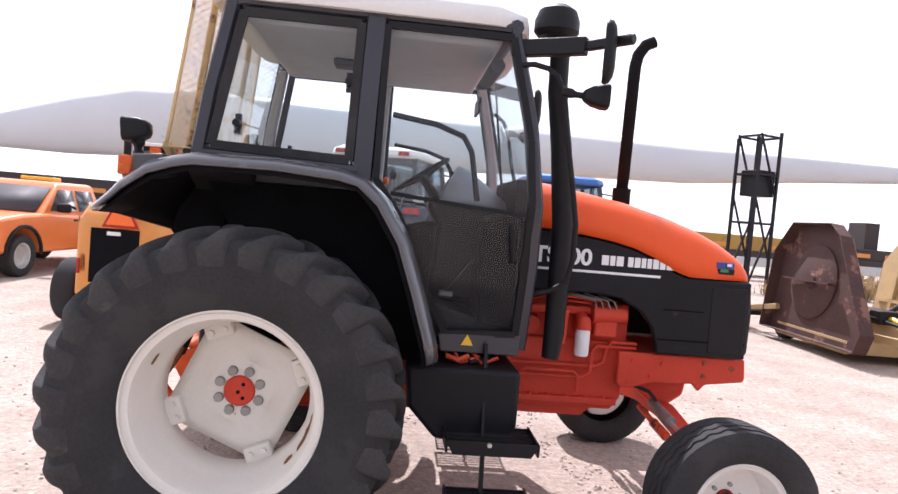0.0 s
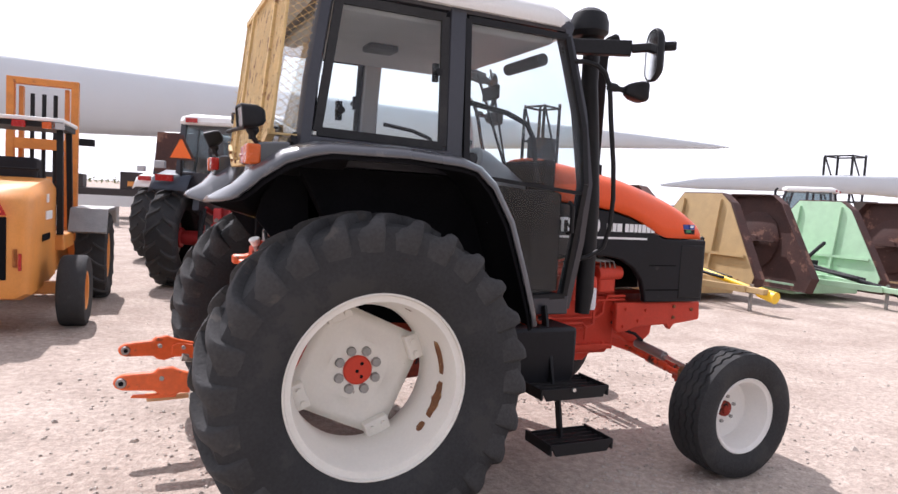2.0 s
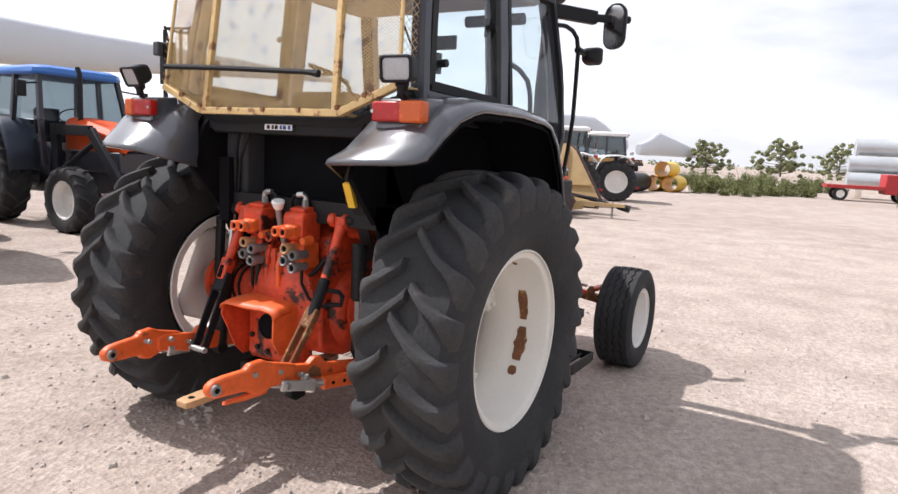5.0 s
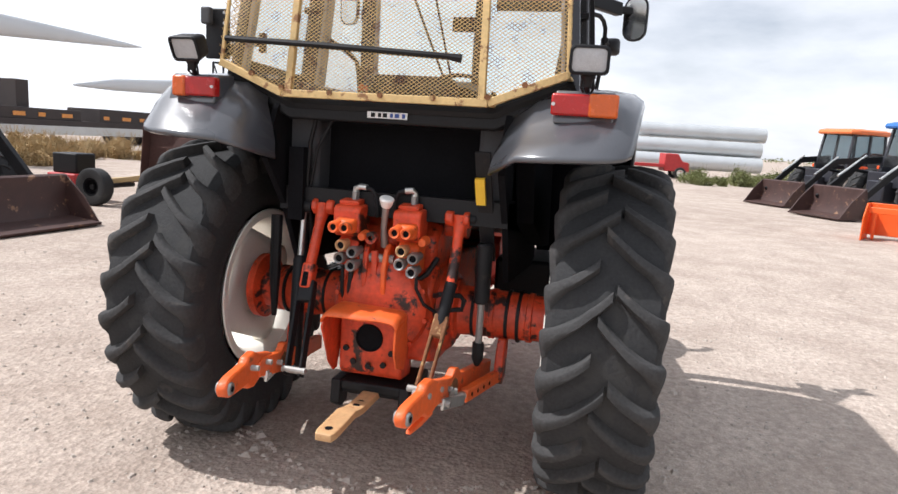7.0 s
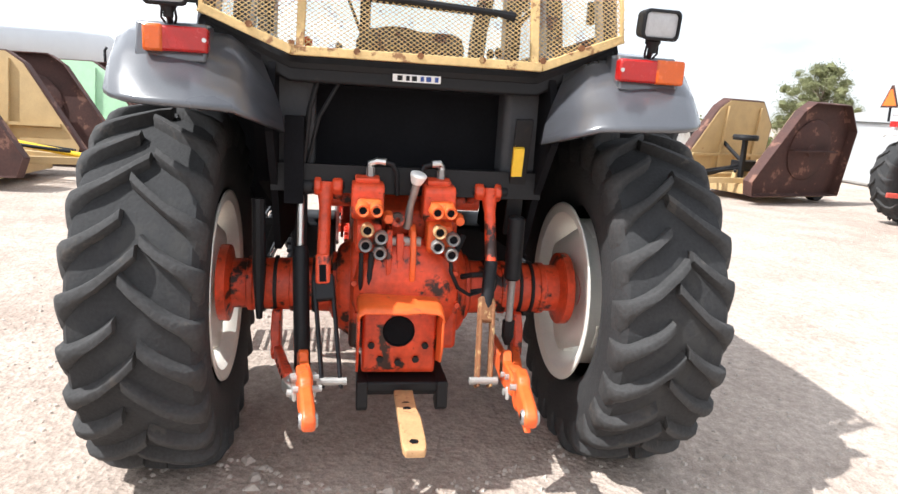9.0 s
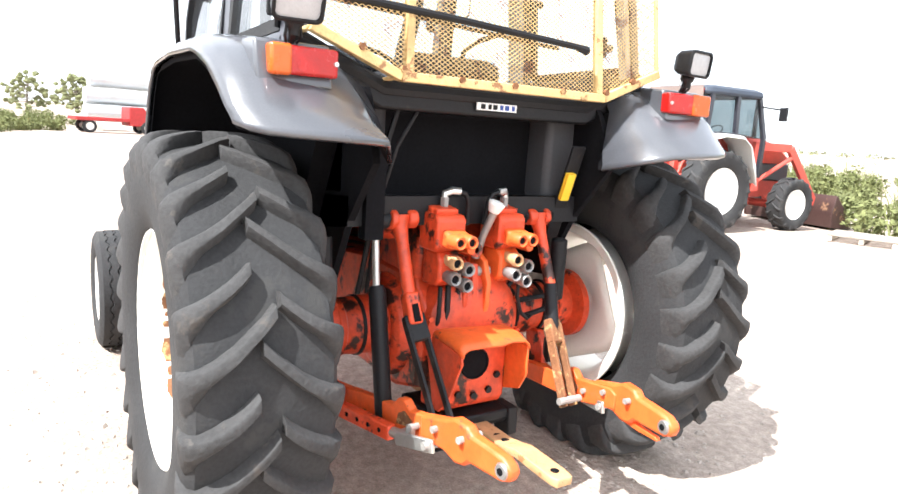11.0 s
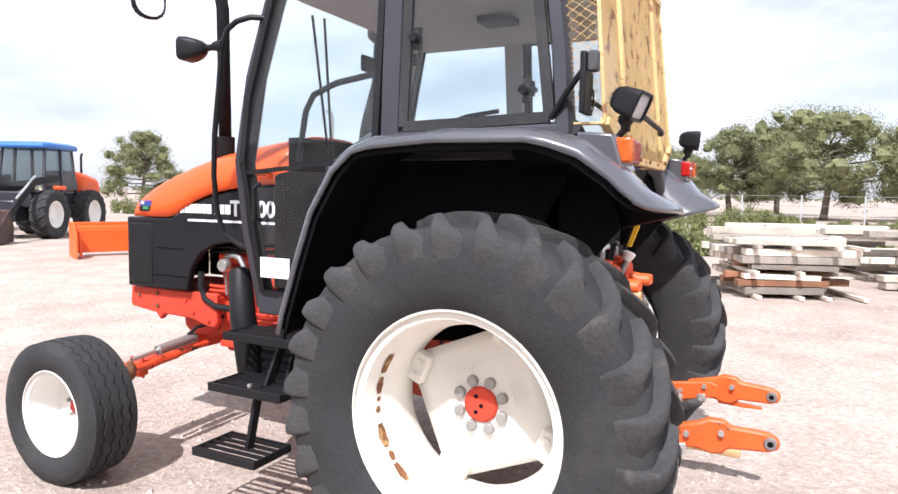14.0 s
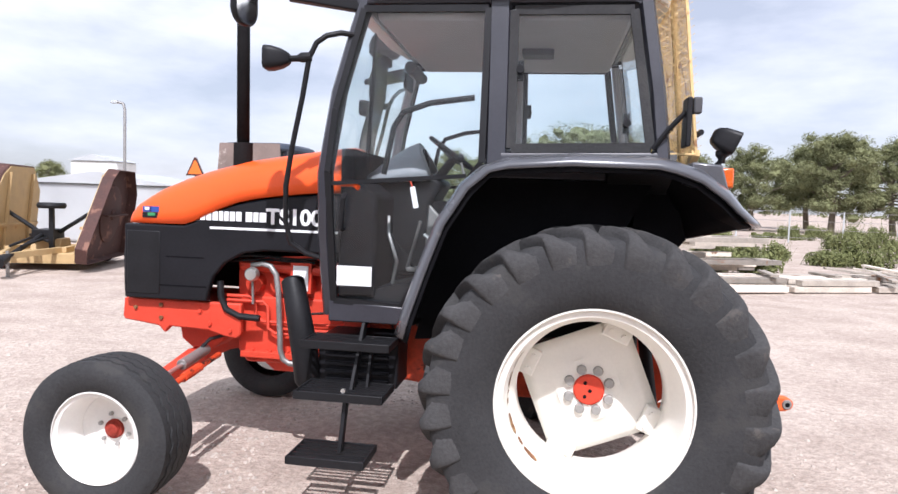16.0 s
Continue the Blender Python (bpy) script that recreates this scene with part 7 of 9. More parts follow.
        cgs.prism([(-0.45, 1.75), (0.45, 1.75), (0.78, 2.0), (0.72, 2.85), (-0.72, 2.85), (-0.78, 2.0)], -0.44, -0.42, "x")
        part("rear_guard", cgs, cage, t, "brown steel sheet guard")
    if loader:
        for sd in (-1, 1):
            la = Shape()
            la.bar((1.5, sd * 0.62, 1.75), (2.6, sd * 0.62, 1.75), 0.09, 0.18)
            la.bar((2.6, sd * 0.62, 1.75), (3.7, sd * 0.62, 0.55), 0.09, 0.18)
            la.bar((1.5, sd * 0.62, 1.85), (1.55, sd * 0.62, 0.8), 0.1, 0.2, (1, 0, 0))
            la.tube([(1.6, sd * 0.62, 1.0), (2.7, sd * 0.62, 1.55)], 0.05, 10)
            part("loader_arm", la, loader, t, bevel=0.01)
        bk = Shape()
        bk.prism([(3.7, 0.05), (4.4, 0.02), (4.42, 0.06), (3.85, 0.12), (3.75, 0.35), (3.78, 0.75), (3.72, 0.78), (3.62, 0.4)], -1.15, 1.15)
        for sd in (-1, 1):
            bk.prism([(3.66, 0.05), (4.40, 0.02), (4.1, 0.45), (3.76, 0.77), (3.62, 0.4)], *sorted((sd * 1.15, sd * 1.12)))
        part("bucket", bk, M_BUCKET, t, "rusty loader bucket", bevel=0.008)
    return t


far_tractor("dark teal tractor with red chassis and white roof", at(0.33, 7.6, 68), M_FAR_RED, M_TEAL, M_TEAL, M_ROOF, M_RIM_CLEAN, smv=0.66)
far_tractor("red tractor with white fenders and a brown rear guard", at(0.05, 12.2, 68), M_FAR_RED, M_FAR_RED, M_ROOF, M_ROOF, M_RIM_CLEAN, cage=M_DECK_RUST, smv=False)
far_tractor("blue-roofed tractor with black loader arms and rusty bucket", at(4.3, 11.2, -90), M_NAVY, M_ORANGE, M_TEAL, M_BLUE_ROOF, M_RIM_CLEAN, loader=M_BLACK, smv=False)
far_tractor("dark tractor with a white roof beyond the mowers", at(21.5, 12.2, 120), M_FAR_RED, M_FAR_RED, M_ROOF, M_ROOF, M_RIM_CLEAN)
far_tractor("white-fendered tractor with a red hood and chassis", at(21.4, 6.5, 112), M_FAR_RED, M_FAR_RED, M_ROOF, M_ROOF, M_RIM_CLEAN)
far_tractor("white tractor at the end of the parked row", at(25.6, 6.3, 108), M_FAR_RED, M_ROOF, M_ROOF, M_ROOF, M_RIM_CLEAN, smv=False)
far_tractor("red loader tractor with a brown sheet over its rear window", at(6.75, -10.05, -94), M_LOADER_RED, M_LOADER_RED, M_ROOF, M_TEAL, M_RIM_CLEAN, cage=M_GUARD, loader=M_LOADER_RED, smv=1.2)


def loader_utility(label, m, roof_mat):
    """Two-way tractor with the cab over the drive wheels, hood behind and loader ahead along +x."""
    t = thing("loader_tractor", label, "tractor", "loader tractors", m)
    for x in (0.0, 2.2):
        for sd in (-1, 1):
            simple_wheel(t, (x, sd * 0.88, 0.70), 0.72, 0.22, 0.38, sd, M_RIM_CLEAN, 16, "wheel")
    h = Shape()
    h.grid([[(x, w * k, z) for k, z in ((1, 1.3), (1, zt - 0.1), (0.8, zt), (-0.8, zt), (-1, zt - 0.1), (-1, 1.3))] for x, zt, w in ((-1.7, 1.6, 0.38), (-1.55, 1.78, 0.42), (-0.6, 1.95, 0.45), (0.2, 2.0, 0.45))])
    part("hood", h, M_ORANGE, t, solid=0.02)
    b = Shape()
    b.box(-1.65, 0.3, -0.42, 0.42, 0.8, 1.3)
    b.box(-0.2, 2.9, -0.3, 0.3, 0.5, 1.1)
    b.box(0.3, 2.6, -0.6, 0.6, 0.9, 1.35)
    part("body", b, M_NAVY, t, bevel=0.04)
    fr = Shape()
    cs = [(0.35, 0.66), (1.25, 0.72), (2.1, 0.66)]
    for sd in (-1, 1):
        for x, y in cs:
            fr.bar((x, sd * y, 1.2), (0.45 + (x - 0.35) * 0.82, sd * (y - 0.06), 2.62), 0.07, 0.07, (1, 0, 0))
        fr.bar((0.35, sd * 0.68, 1.55), (2.1, sd * 0.68, 1.45), 0.06, 0.3)
        for x0, x1 in ((0.38, 1.22), (1.28, 2.06)):
            part("side_window", Shape().add([(x0, sd * 0.70, 1.5), (x1, sd * 0.70, 1.5), (0.45 + (x1 - 0.35) * 0.82, sd * 0.62, 2.6), (0.45 + (x0 - 0.35) * 0.82, sd * 0.62, 2.6)], [(0, 1, 2, 3)]), G_FAR, t).visible_shadow = False
    part("cab_frame", fr, M_NAVY, t)
    for x0, x1 in ((0.35, 0.45), (2.1, 1.88)):
        part("end_window", Shape().add([(x0, -0.62, 1.5), (x0, 0.62, 1.5), (x1, 0.58, 2.6), (x1, -0.58, 2.6)], [(0, 1, 2, 3)]), G_FAR, t).visible_shadow = False
    r = Shape()
    o = [(0.25, -0.7), (0.25, 0.7), (0.5, 0.82), (1.9, 0.82), (2.15, 0.7), (2.15, -0.7), (1.9, -0.82), (0.5, -0.82)]
    r.grid([[(1.2 + (x - 1.2) * k, y * k, z) for x, y in o] for z, k in ((2.60, 0.97), (2.66, 1.0), (2.74, 0.97), (2.79, 0.8))], closed=True)
    r.f += [tuple(range(24, 32)), tuple(range(8))]
    part("cab_roof", r, roof_mat, t, bevel=0.01)
    for sd in (-1, 1):
        la = Shape()
        la.bar((1.4, sd * 0.72, 1.75), (2.7, sd * 0.72, 1.62), 0.09, 0.2)
        la.bar((2.7, sd * 0.72, 1.62), (4.1, sd * 0.72, 0.5), 0.09, 0.18)
        la.tube([(1.6, sd * 0.72, 1.2), (2.9, sd * 0.72, 1.35)], 0.05, 8)
        arm = part("loader_arm", la, M_BLACK, t, bevel=0.01)
        part("bucket_ram", Shape().tube([(2.6, sd * 0.72, 1.78), (3.5, sd * 0.72, 1.15)], 0.035, 8), M_CHROME, arm)
    for sd in (-1, 1):
        part("fender_lamp", Shape().box(1.5, 1.9, *sorted((sd * 0.80, sd * 1.0)), 1.40, 1.52), M_ORANGE, t, bevel=0.03)
    bk = Shape()
    bk.prism([(4.0, 0.04), (4.85, 0.02), (4.87, 0.06), (4.2, 0.12), (4.08, 0.4), (4.12, 0.85), (4.06, 0.88), (3.95, 0.4)], -0.92, 0.92)
    for sd in (-1, 1):
        bk.prism([(3.98, 0.04), (4.85, 0.02), (4.5, 0.5), (4.1, 0.87), (3.95, 0.4)], *sorted((sd * 0.92, sd * 0.89)))
    part("bucket", bk, M_BUCKET, t, "rusty loader bucket", bevel=0.008)
    part("exhaust_pipe", Shape().tube([(-0.9, 0.2, 1.8), (-0.9, 0.2, 2.5), (-0.98, 0.2, 2.6)], 0.04, 8), M_BLACK, t)
    return t


loader_utility("black and orange loader tractor with a blue roof", at(22.6, -12.1, 118) @ Matrix.Scale(1.15, 4), M_BLUE_ROOF)
loader_utility("black and orange loader tractor with an orange roof", at(26.9, -11.0, 122) @ Matrix.Scale(1.1, 4), M_ORANGE_ROOF)


def wing_mower(label, m, paint, near_tilt=-6, far_tilt=8, shaft=M_BLACK):
    """Rotary cutter with both wings folded up: travel along +x, wings at the sides, undersides outwards."""
    t = thing("wing_mower", label, "mower", "folding mowers", m)
    deck = part("deck", Shape().box(-1.2, 0.9, -0.95, 0.95, 0.30, 0.36), paint, t, bevel=0.01)
    for y0, y1 in ((-0.97, -0.93), (0.93, 0.97)):
        part("deck_skirt", Shape().box(-1.2, 0.9, y0, y1, 0.12, 0.34), paint, deck, bevel=0.005)
    part("deck_front", Shape().box(0.90, 0.94, -0.95, 0.95, 0.14, 0.34), paint, deck, bevel=0.005)
    part("gearbox_stand", Shape().prism([(-0.35, 0.36), (-0.25, 0.62), (0.25, 0.62), (0.35, 0.36)], -0.3, 0.3), paint, deck, bevel=0.02)
    for y0, y1 in ((-0.6, -0.5), (0.5, 0.6)):
        part("deck_beam", Shape().box(-1.1, 0.8, y0, y1, 0.36, 0.48), paint, deck, bevel=0.01)
    for sd, tilt in ((-1, near_tilt), (1, far_tilt)):
        w = Shape()
        o = [(-1.45, 0.0), (1.35, 0.0), (1.45, 0.30), (0.45, 1.80), (0.15, 2.0), (-1.0, 2.0), (-1.45, 1.45)]
        w.prism(o, *sorted((0.0, -sd * 0.03)))
        for i in range(7):
            a, b = o[i], o[(i + 1) % 7]
            w.bar((a[0], sd * 0.10, a[1]), (b[0], sd * 0.10, b[1]), 0.02, 0.22, (0, 1, 0))
        mt = Matrix.Translation((0, sd * 0.98, 0.20)) @ Matrix.Rotation(radians(-sd * tilt), 4, "X")
        wing = part("wing", w.moved(mt), M_DECK_RUST, t, "rusty brown wing underside", bevel=0.005)
        q = Shape()
        q.lathe([(0.0, sd * 0.10), (0.12, sd * 0.10), (0.14, sd * 0.06), (0.62, sd * 0.05), (0.66, sd * 0.03), (0.66, sd * 0.005)], (-0.3, 0, 0.98), 28)
        q.bar((-1.0, sd * 0.14, 0.98), (0.4, sd * 0.14, 0.98), 0.03, 0.12, (0, 1, 0))
        part("blade_pan", q.moved(mt), M_DECK_RUST, wing)
        tp = Shape()
        tp.prism([(p[0] * 0.97, p[1] * 0.98 + 0.02) for p in o], *sorted((-sd * 0.034, -sd * 0.05)))
        part("wing_top", tp.moved(mt), paint, wing)
        part("wing_rib", Shape().bar((-1.3, -sd * 0.085, 0.7), (1.1, -sd * 0.085, 0.7), 0.06, 0.06).moved(mt), paint, wing)
        for x in (-0.9, 0.2):
            part("wing_rib", Shape().bar((x, -sd * 0.085, 0.05), (x, -sd * 0.085, 1.85), 0.06, 0.06, (0, 1, 0)).moved(mt), paint, wing)
    tg = Shape()
    tg.bar((0.7, -0.5, 0.42), (2.2, -0.06, 0.40), 0.08, 0.12)
    tg.bar((0.7, 0.5, 0.42), (2.2, 0.06, 0.40), 0.08, 0.12)
    tg.bar((2.1, 0, 0.40), (2.6, 0, 0.40), 0.12, 0.10)
    part("tongue", tg, paint, t, bevel=0.006)
    part("hitch_stand", Shape().bar((2.2, 0.08, 0.0), (2.2, 0.08, 0.5), 0.05, 0.05, (1, 0, 0)), M_STEEL, t)
    hy = Shape()
    for sd in (-1, 1):
        hy.tube([(0.1, sd * 0.2, 0.75), (0.1, sd * 0.85, 1.2)], 0.045, 10)
        hy.tube([(0.6, sd * 0.15, 0.66), (1.7, sd * 0.1, 0.55)], 0.03, 8)
    hy.box(-0.2, 0.5, -0.2, 0.2, 0.6, 0.82)
    hy.bar((0.3, -0.3, 0.7), (0.9, 0.3, 0.6), 0.06, 0.05)
    part("gearbox", hy, M_BLACK, t, "greasy black gearbox and rams", bevel=0.01)
    dl = Shape().tube([(0.5, 0, 0.70), (2.55, 0.12, 0.34)], 0.05, 10)
    dl.tube([(2.35, 0.108, 0.375), (2.7, 0.13, 0.31)], [0.09, 0.11], 12)
    part("drive_shaft", dl, shaft, t, "drive shaft guard")
    for sd in (-1, 1):
        simple_wheel(t, (-1.35, sd * 0.7, 0.30), 0.31, 0.10, 0.16, sd, M_RUST, 0, "wheel")
    part("axle", Shape().bar((-1.35, -0.75, 0.34), (-1.35, 0.75, 0.34), 0.08, 0.08), paint, t)
    return t


tailed = wing_mower("faded tan folding mower with rusty brown wings raised", at(9.0, 6.55, -92), M_OLIVE_TAN, shaft=M_PLASTIC_Y)
simple_wheel(tailed, (-2.1, -1.62, 0.36), 0.36, 0.13, 0.17, -1, M_INNER, 0, "tail_wheel")
part("tail_axle", Shape().tube([(-2.1, -1.70, 0.36), (-2.1, -0.60, 0.36)], 0.05, 10), M_BLACK, tailed)
for k in range(3):
    part("tail_arm", Shape().bar((-1.15, -1.02 + 0.18 * k, 0.62), (-2.25, -1.25 + 0.30 * k, 0.42), 0.10, 0.10), M_OLIVE_TAN if k != 1 else M_DECK_RUST, tailed, "tan tail frame arm", bevel=0.01)
part("tail_beam", Shape().bar((-2.25, -1.35, 0.45), (-2.25, -0.45, 0.45), 0.10, 0.10), M_OLIVE_TAN, tailed, bevel=0.01)
part("power_pack", Shape().box(-3.4, -2.7, -1.5, -0.8, 0.0, 0.55), M_FAR_RED, tailed, "red power pack", bevel=0.03)
part("power_pack_hood", Shape().box(-3.35, -2.75, -1.4, -0.9, 0.55, 0.95), M_BLACK, tailed, bevel=0.03)
wing_mower("faded mint green folding mower with rusty wings raised", at(12.5, 6.3, -92), M_MINT)
wing_mower("tan folding mower with its rusty wings upright", at(16.4, 5.65, -92), M_OLIVE_TAN)
drawn = wing_mower("tan folding mower with a raised rusty wing and drawbar", at(11.1, -9.0, 108), M_OLIVE_TAN)
part("jack_post", Shape().bar((0.7, 0.28, 0.3), (0.7, 0.28, 1.3), 0.09, 0.09, (1, 0, 0)), M_BLACK, drawn, "black jack post")
part("jack_foot", Shape().lathe([(0.0, -0.06), (0.26, -0.06), (0.28, 0.0), (0.26, 0.06), (0.0, 0.06)], (0.7, 0.28, 1.35), 20, "z"), M_BLACK, drawn, bevel=0.01)

bb = thing("box_scraper", "bright orange steel box scraper with open front", "implement", at=at(14.3, -7.73, 155))
part("blade_back", Shape().box(-0.05, 0.0, -0.78, 0.78, 0.08, 0.85), M_ORANGE_BOX, bb, bevel=0.01)
for sd in (-1, 1):
    part("side_plate", Shape().prism([(-0.05, 0.0), (0.9, 0.0), (0.9, 0.55), (0.5, 0.85), (-0.05, 0.85)], *sorted((sd * 0.78, sd * 0.75))), M_ORANGE_BOX, bb, bevel=0.005)
for y in (-0.6, 0.6):
    part("shank", Shape().box(0.3, 0.4, y - 0.03, y + 0.03, 0.02, 0.8), M_ORANGE_BOX, bb)
part("cross_bar", Shape().box(0.3, 0.42, -0.75, 0.75, 0.62, 0.76), M_ORANGE_BOX, bb, bevel=0.01)

# rough-terrain forklift
fk = thing("rough_terrain_forklift", "mustard orange rough-terrain forklift with a tall mast", "forklift", at=at(-2.58, 4.72, 87))
for sd in (-1, 1):
    simple_wheel(fk, (0, sd * 0.82, 0.40), 0.42, 0.15, 0.22, sd, M_CASE, 0, "rear_wheel")
    simple_wheel(fk, (2.1, sd * 0.80, 0.62), 0.64, 0.20, 0.33, sd, M_CASE, 16, "front_wheel")
b = Shape()
rows = []
for x, z0, z1, w in ((-0.80, 0.55, 1.20, 0.40), (-0.76, 0.42, 1.42, 0.46), (-0.6, 0.38, 1.56, 0.49), (0.2, 0.40, 1.66, 0.50), (0.75, 0.45, 1.70, 0.50)):
    rows.append([(x, w * a, z0 + (z1 - z0) * c) for a, c in ((1, 0.05), (1, 0.9), (0.85, 1.0), (-0.85, 1.0), (-1, 0.9), (-1, 0.05), (-0.8, 0), (0.8, 0))])
b.grid(rows, closed=True)
b.f += [tuple(range(8)), tuple(range(32, 40))]
cw = part("counterweight_body", b, M_CASE, fk, "mustard rounded engine hood", smooth=50)
part("radiator_grille", Shape().box(-0.815, -0.795, -0.29, 0.29, 0.62, 1.28), M_INNER, cw, "black radiator grille", bevel=0.01)
for sd in (-1, 1):
    part("tail_lamp", Shape().box(-0.80, -0.77, *sorted((sd * 0.34, sd * 0.39)), 0.75, 0.95), M_RED_LENS, cw)
part("letter_bar", Shape().box(0.05, 0.42, -0.512, -0.500, 1.22, 1.32), M_WHITE, cw)
part("letter_bar", Shape().box(0.10, 0.2, -0.512, -0.500, 1.42, 1.52), M_WHITE, cw)
ch = Shape()
ch.box(-0.3, 2.4, -0.4, 0.4, 0.45, 0.85)
ch.box(0.0, 0.1, -0.75, 0.75, 0.35, 0.5)
ch.box(0.7, 1.5, -0.6, 0.6, 0.8, 1.0)
part("chassis", ch, M_CASE, fk, bevel=0.02)
for sd in (-1, 1):
    part("front_fender", Shape().prism([(1.3, 1.0), (1.5, 1.32), (2.6, 1.32), (2.75, 1.1), (2.75, 1.05), (2.55, 1.27), (1.55, 1.27), (1.36, 0.98)], *sorted((sd * 0.55, sd * 1.02))), M_STEEL, fk, "grey front mudguard", bevel=0.01)
rp = Shape()
for x, y in ((0.72, 0.55), (0.72, -0.55), (1.75, 0.52), (1.75, -0.52)):
    rp.bar((x, y, 1.0), (x + (0.08 if x < 1 else -0.05), y * 0.95, 2.35), 0.07, 0.07, (1, 0, 0))
rp.box(0.72, 1.8, -0.56, 0.56, 2.33, 2.40)
part("overhead_guard", rp, M_BLACK, fk, "black overhead guard")
part("guard_roof", Shape().box(0.7, 1.85, -0.58, 0.58, 2.40, 2.45), M_ROOF, fk, "pale roof panel", bevel=0.01)
for y, mt in ((-0.42, M_AMBER_LENS), (-0.1, M_RED_LENS), (0.2, M_AMBER_LENS), (0.45, M_LAMP), (-0.52, M_LAMP)):
    part("roof_lamp", Shape().box(0.64, 0.70, y - 0.07, y + 0.07, 2.31, 2.39), mt, fk)
part("exhaust_pipe", Shape().tube([(0.3, 0.42, 1.6), (0.3, 0.42, 2.4), (0.22, 0.42, 2.55)], 0.05, 10), M_BLACK, fk)
part("seat", Shape().box(0.9, 1.3, -0.25, 0.25, 1.65, 1.95), M_SEAT, fk, bevel=0.05)
ms_ = Shape()
for sd in (-1, 1):
    ms_.bar((2.75, sd * 0.42, 0.25), (2.80, sd * 0.42, 3.15), 0.10, 0.14, (1, 0, 0))
    ms_.bar((2.85, sd * 0.30, 0.25), (2.90, sd * 0.30, 3.05), 0.06, 0.12, (1, 0, 0))
ms_.bar((2.8, -0.47, 3.12), (2.8, 0.47, 3.12), 0.14, 0.10)
ms_.bar((2.75, -0.47, 2.2), (2.75, 0.47, 2.2), 0.06, 0.16)
ms_.bar((2.75, -0.47, 0.9), (2.75, 0.47, 0.9), 0.06, 0.16)
ms_.bar((2.95, -0.7, 0.6), (2.95, 0.7, 0.6), 0.08, 0.4)
part("mast", ms_, M_MAST, fk, "worn orange lifting mast", bevel=0.006)
for y in (-0.15, 0.0, 0.15):
    part("mast_ram", Shape().tube([(2.8, y, 0.4), (2.84, y, 2.95)], 0.03, 8), M_BLACK, fk)
for y in (-0.35, 0.35):
    part("fork", Shape().box(2.98, 4.1, y - 0.06, y + 0.06, 0.10, 0.15), M_BLACK, fk)
sign = part("slow_vehicle_sign", Shape().prism([(-0.30, 1.30), (0.14, 1.30), (-0.055, 1.70), (-0.105, 1.70)], -0.86, -0.85, "x"), M_RED_LENS, fk, "red-bordered warning triangle")
part("sign_face", Shape().prism([(-0.255, 1.33), (0.095, 1.33), (-0.062, 1.645), (-0.098, 1.645)], -0.866, -0.862, "x"), M_SMV, sign, "fluorescent orange triangle")
part("sign_bracket", Shape().box(-0.85, -0.78, -0.12, -0.04, 1.34, 1.42), M_BLACK, sign)
part("plate", Shape().box(-0.822, -0.816, -0.07, 0.09, 1.20, 1.245), M_WHITE, cw, "small white maker's plate")
for sd in (-1, 1):
    part("reflector", Shape().box(-0.82, -0.80, *sorted((sd * 0.40, sd * 0.43)), 0.72, 0.90), M_RED_LENS, cw)
part("hood_louvre", Shape().box(-0.15, 0.30, -0.512, -0.502, 0.98, 1.06), M_INNER, cw, bevel=0.004)
part("hood_handle", Shape().tube([(0.50, 0.35, 1.70), (0.50, 0.35, 1.80), (0.50, -0.35, 1.80), (0.50, -0.35, 1.70)], 0.015, 8), M_BLACK, cw)
part("work_lamp", Shape().box(2.2, 2.32, -0.75, -0.55, 2.2, 2.3), M_BLACK, fk)

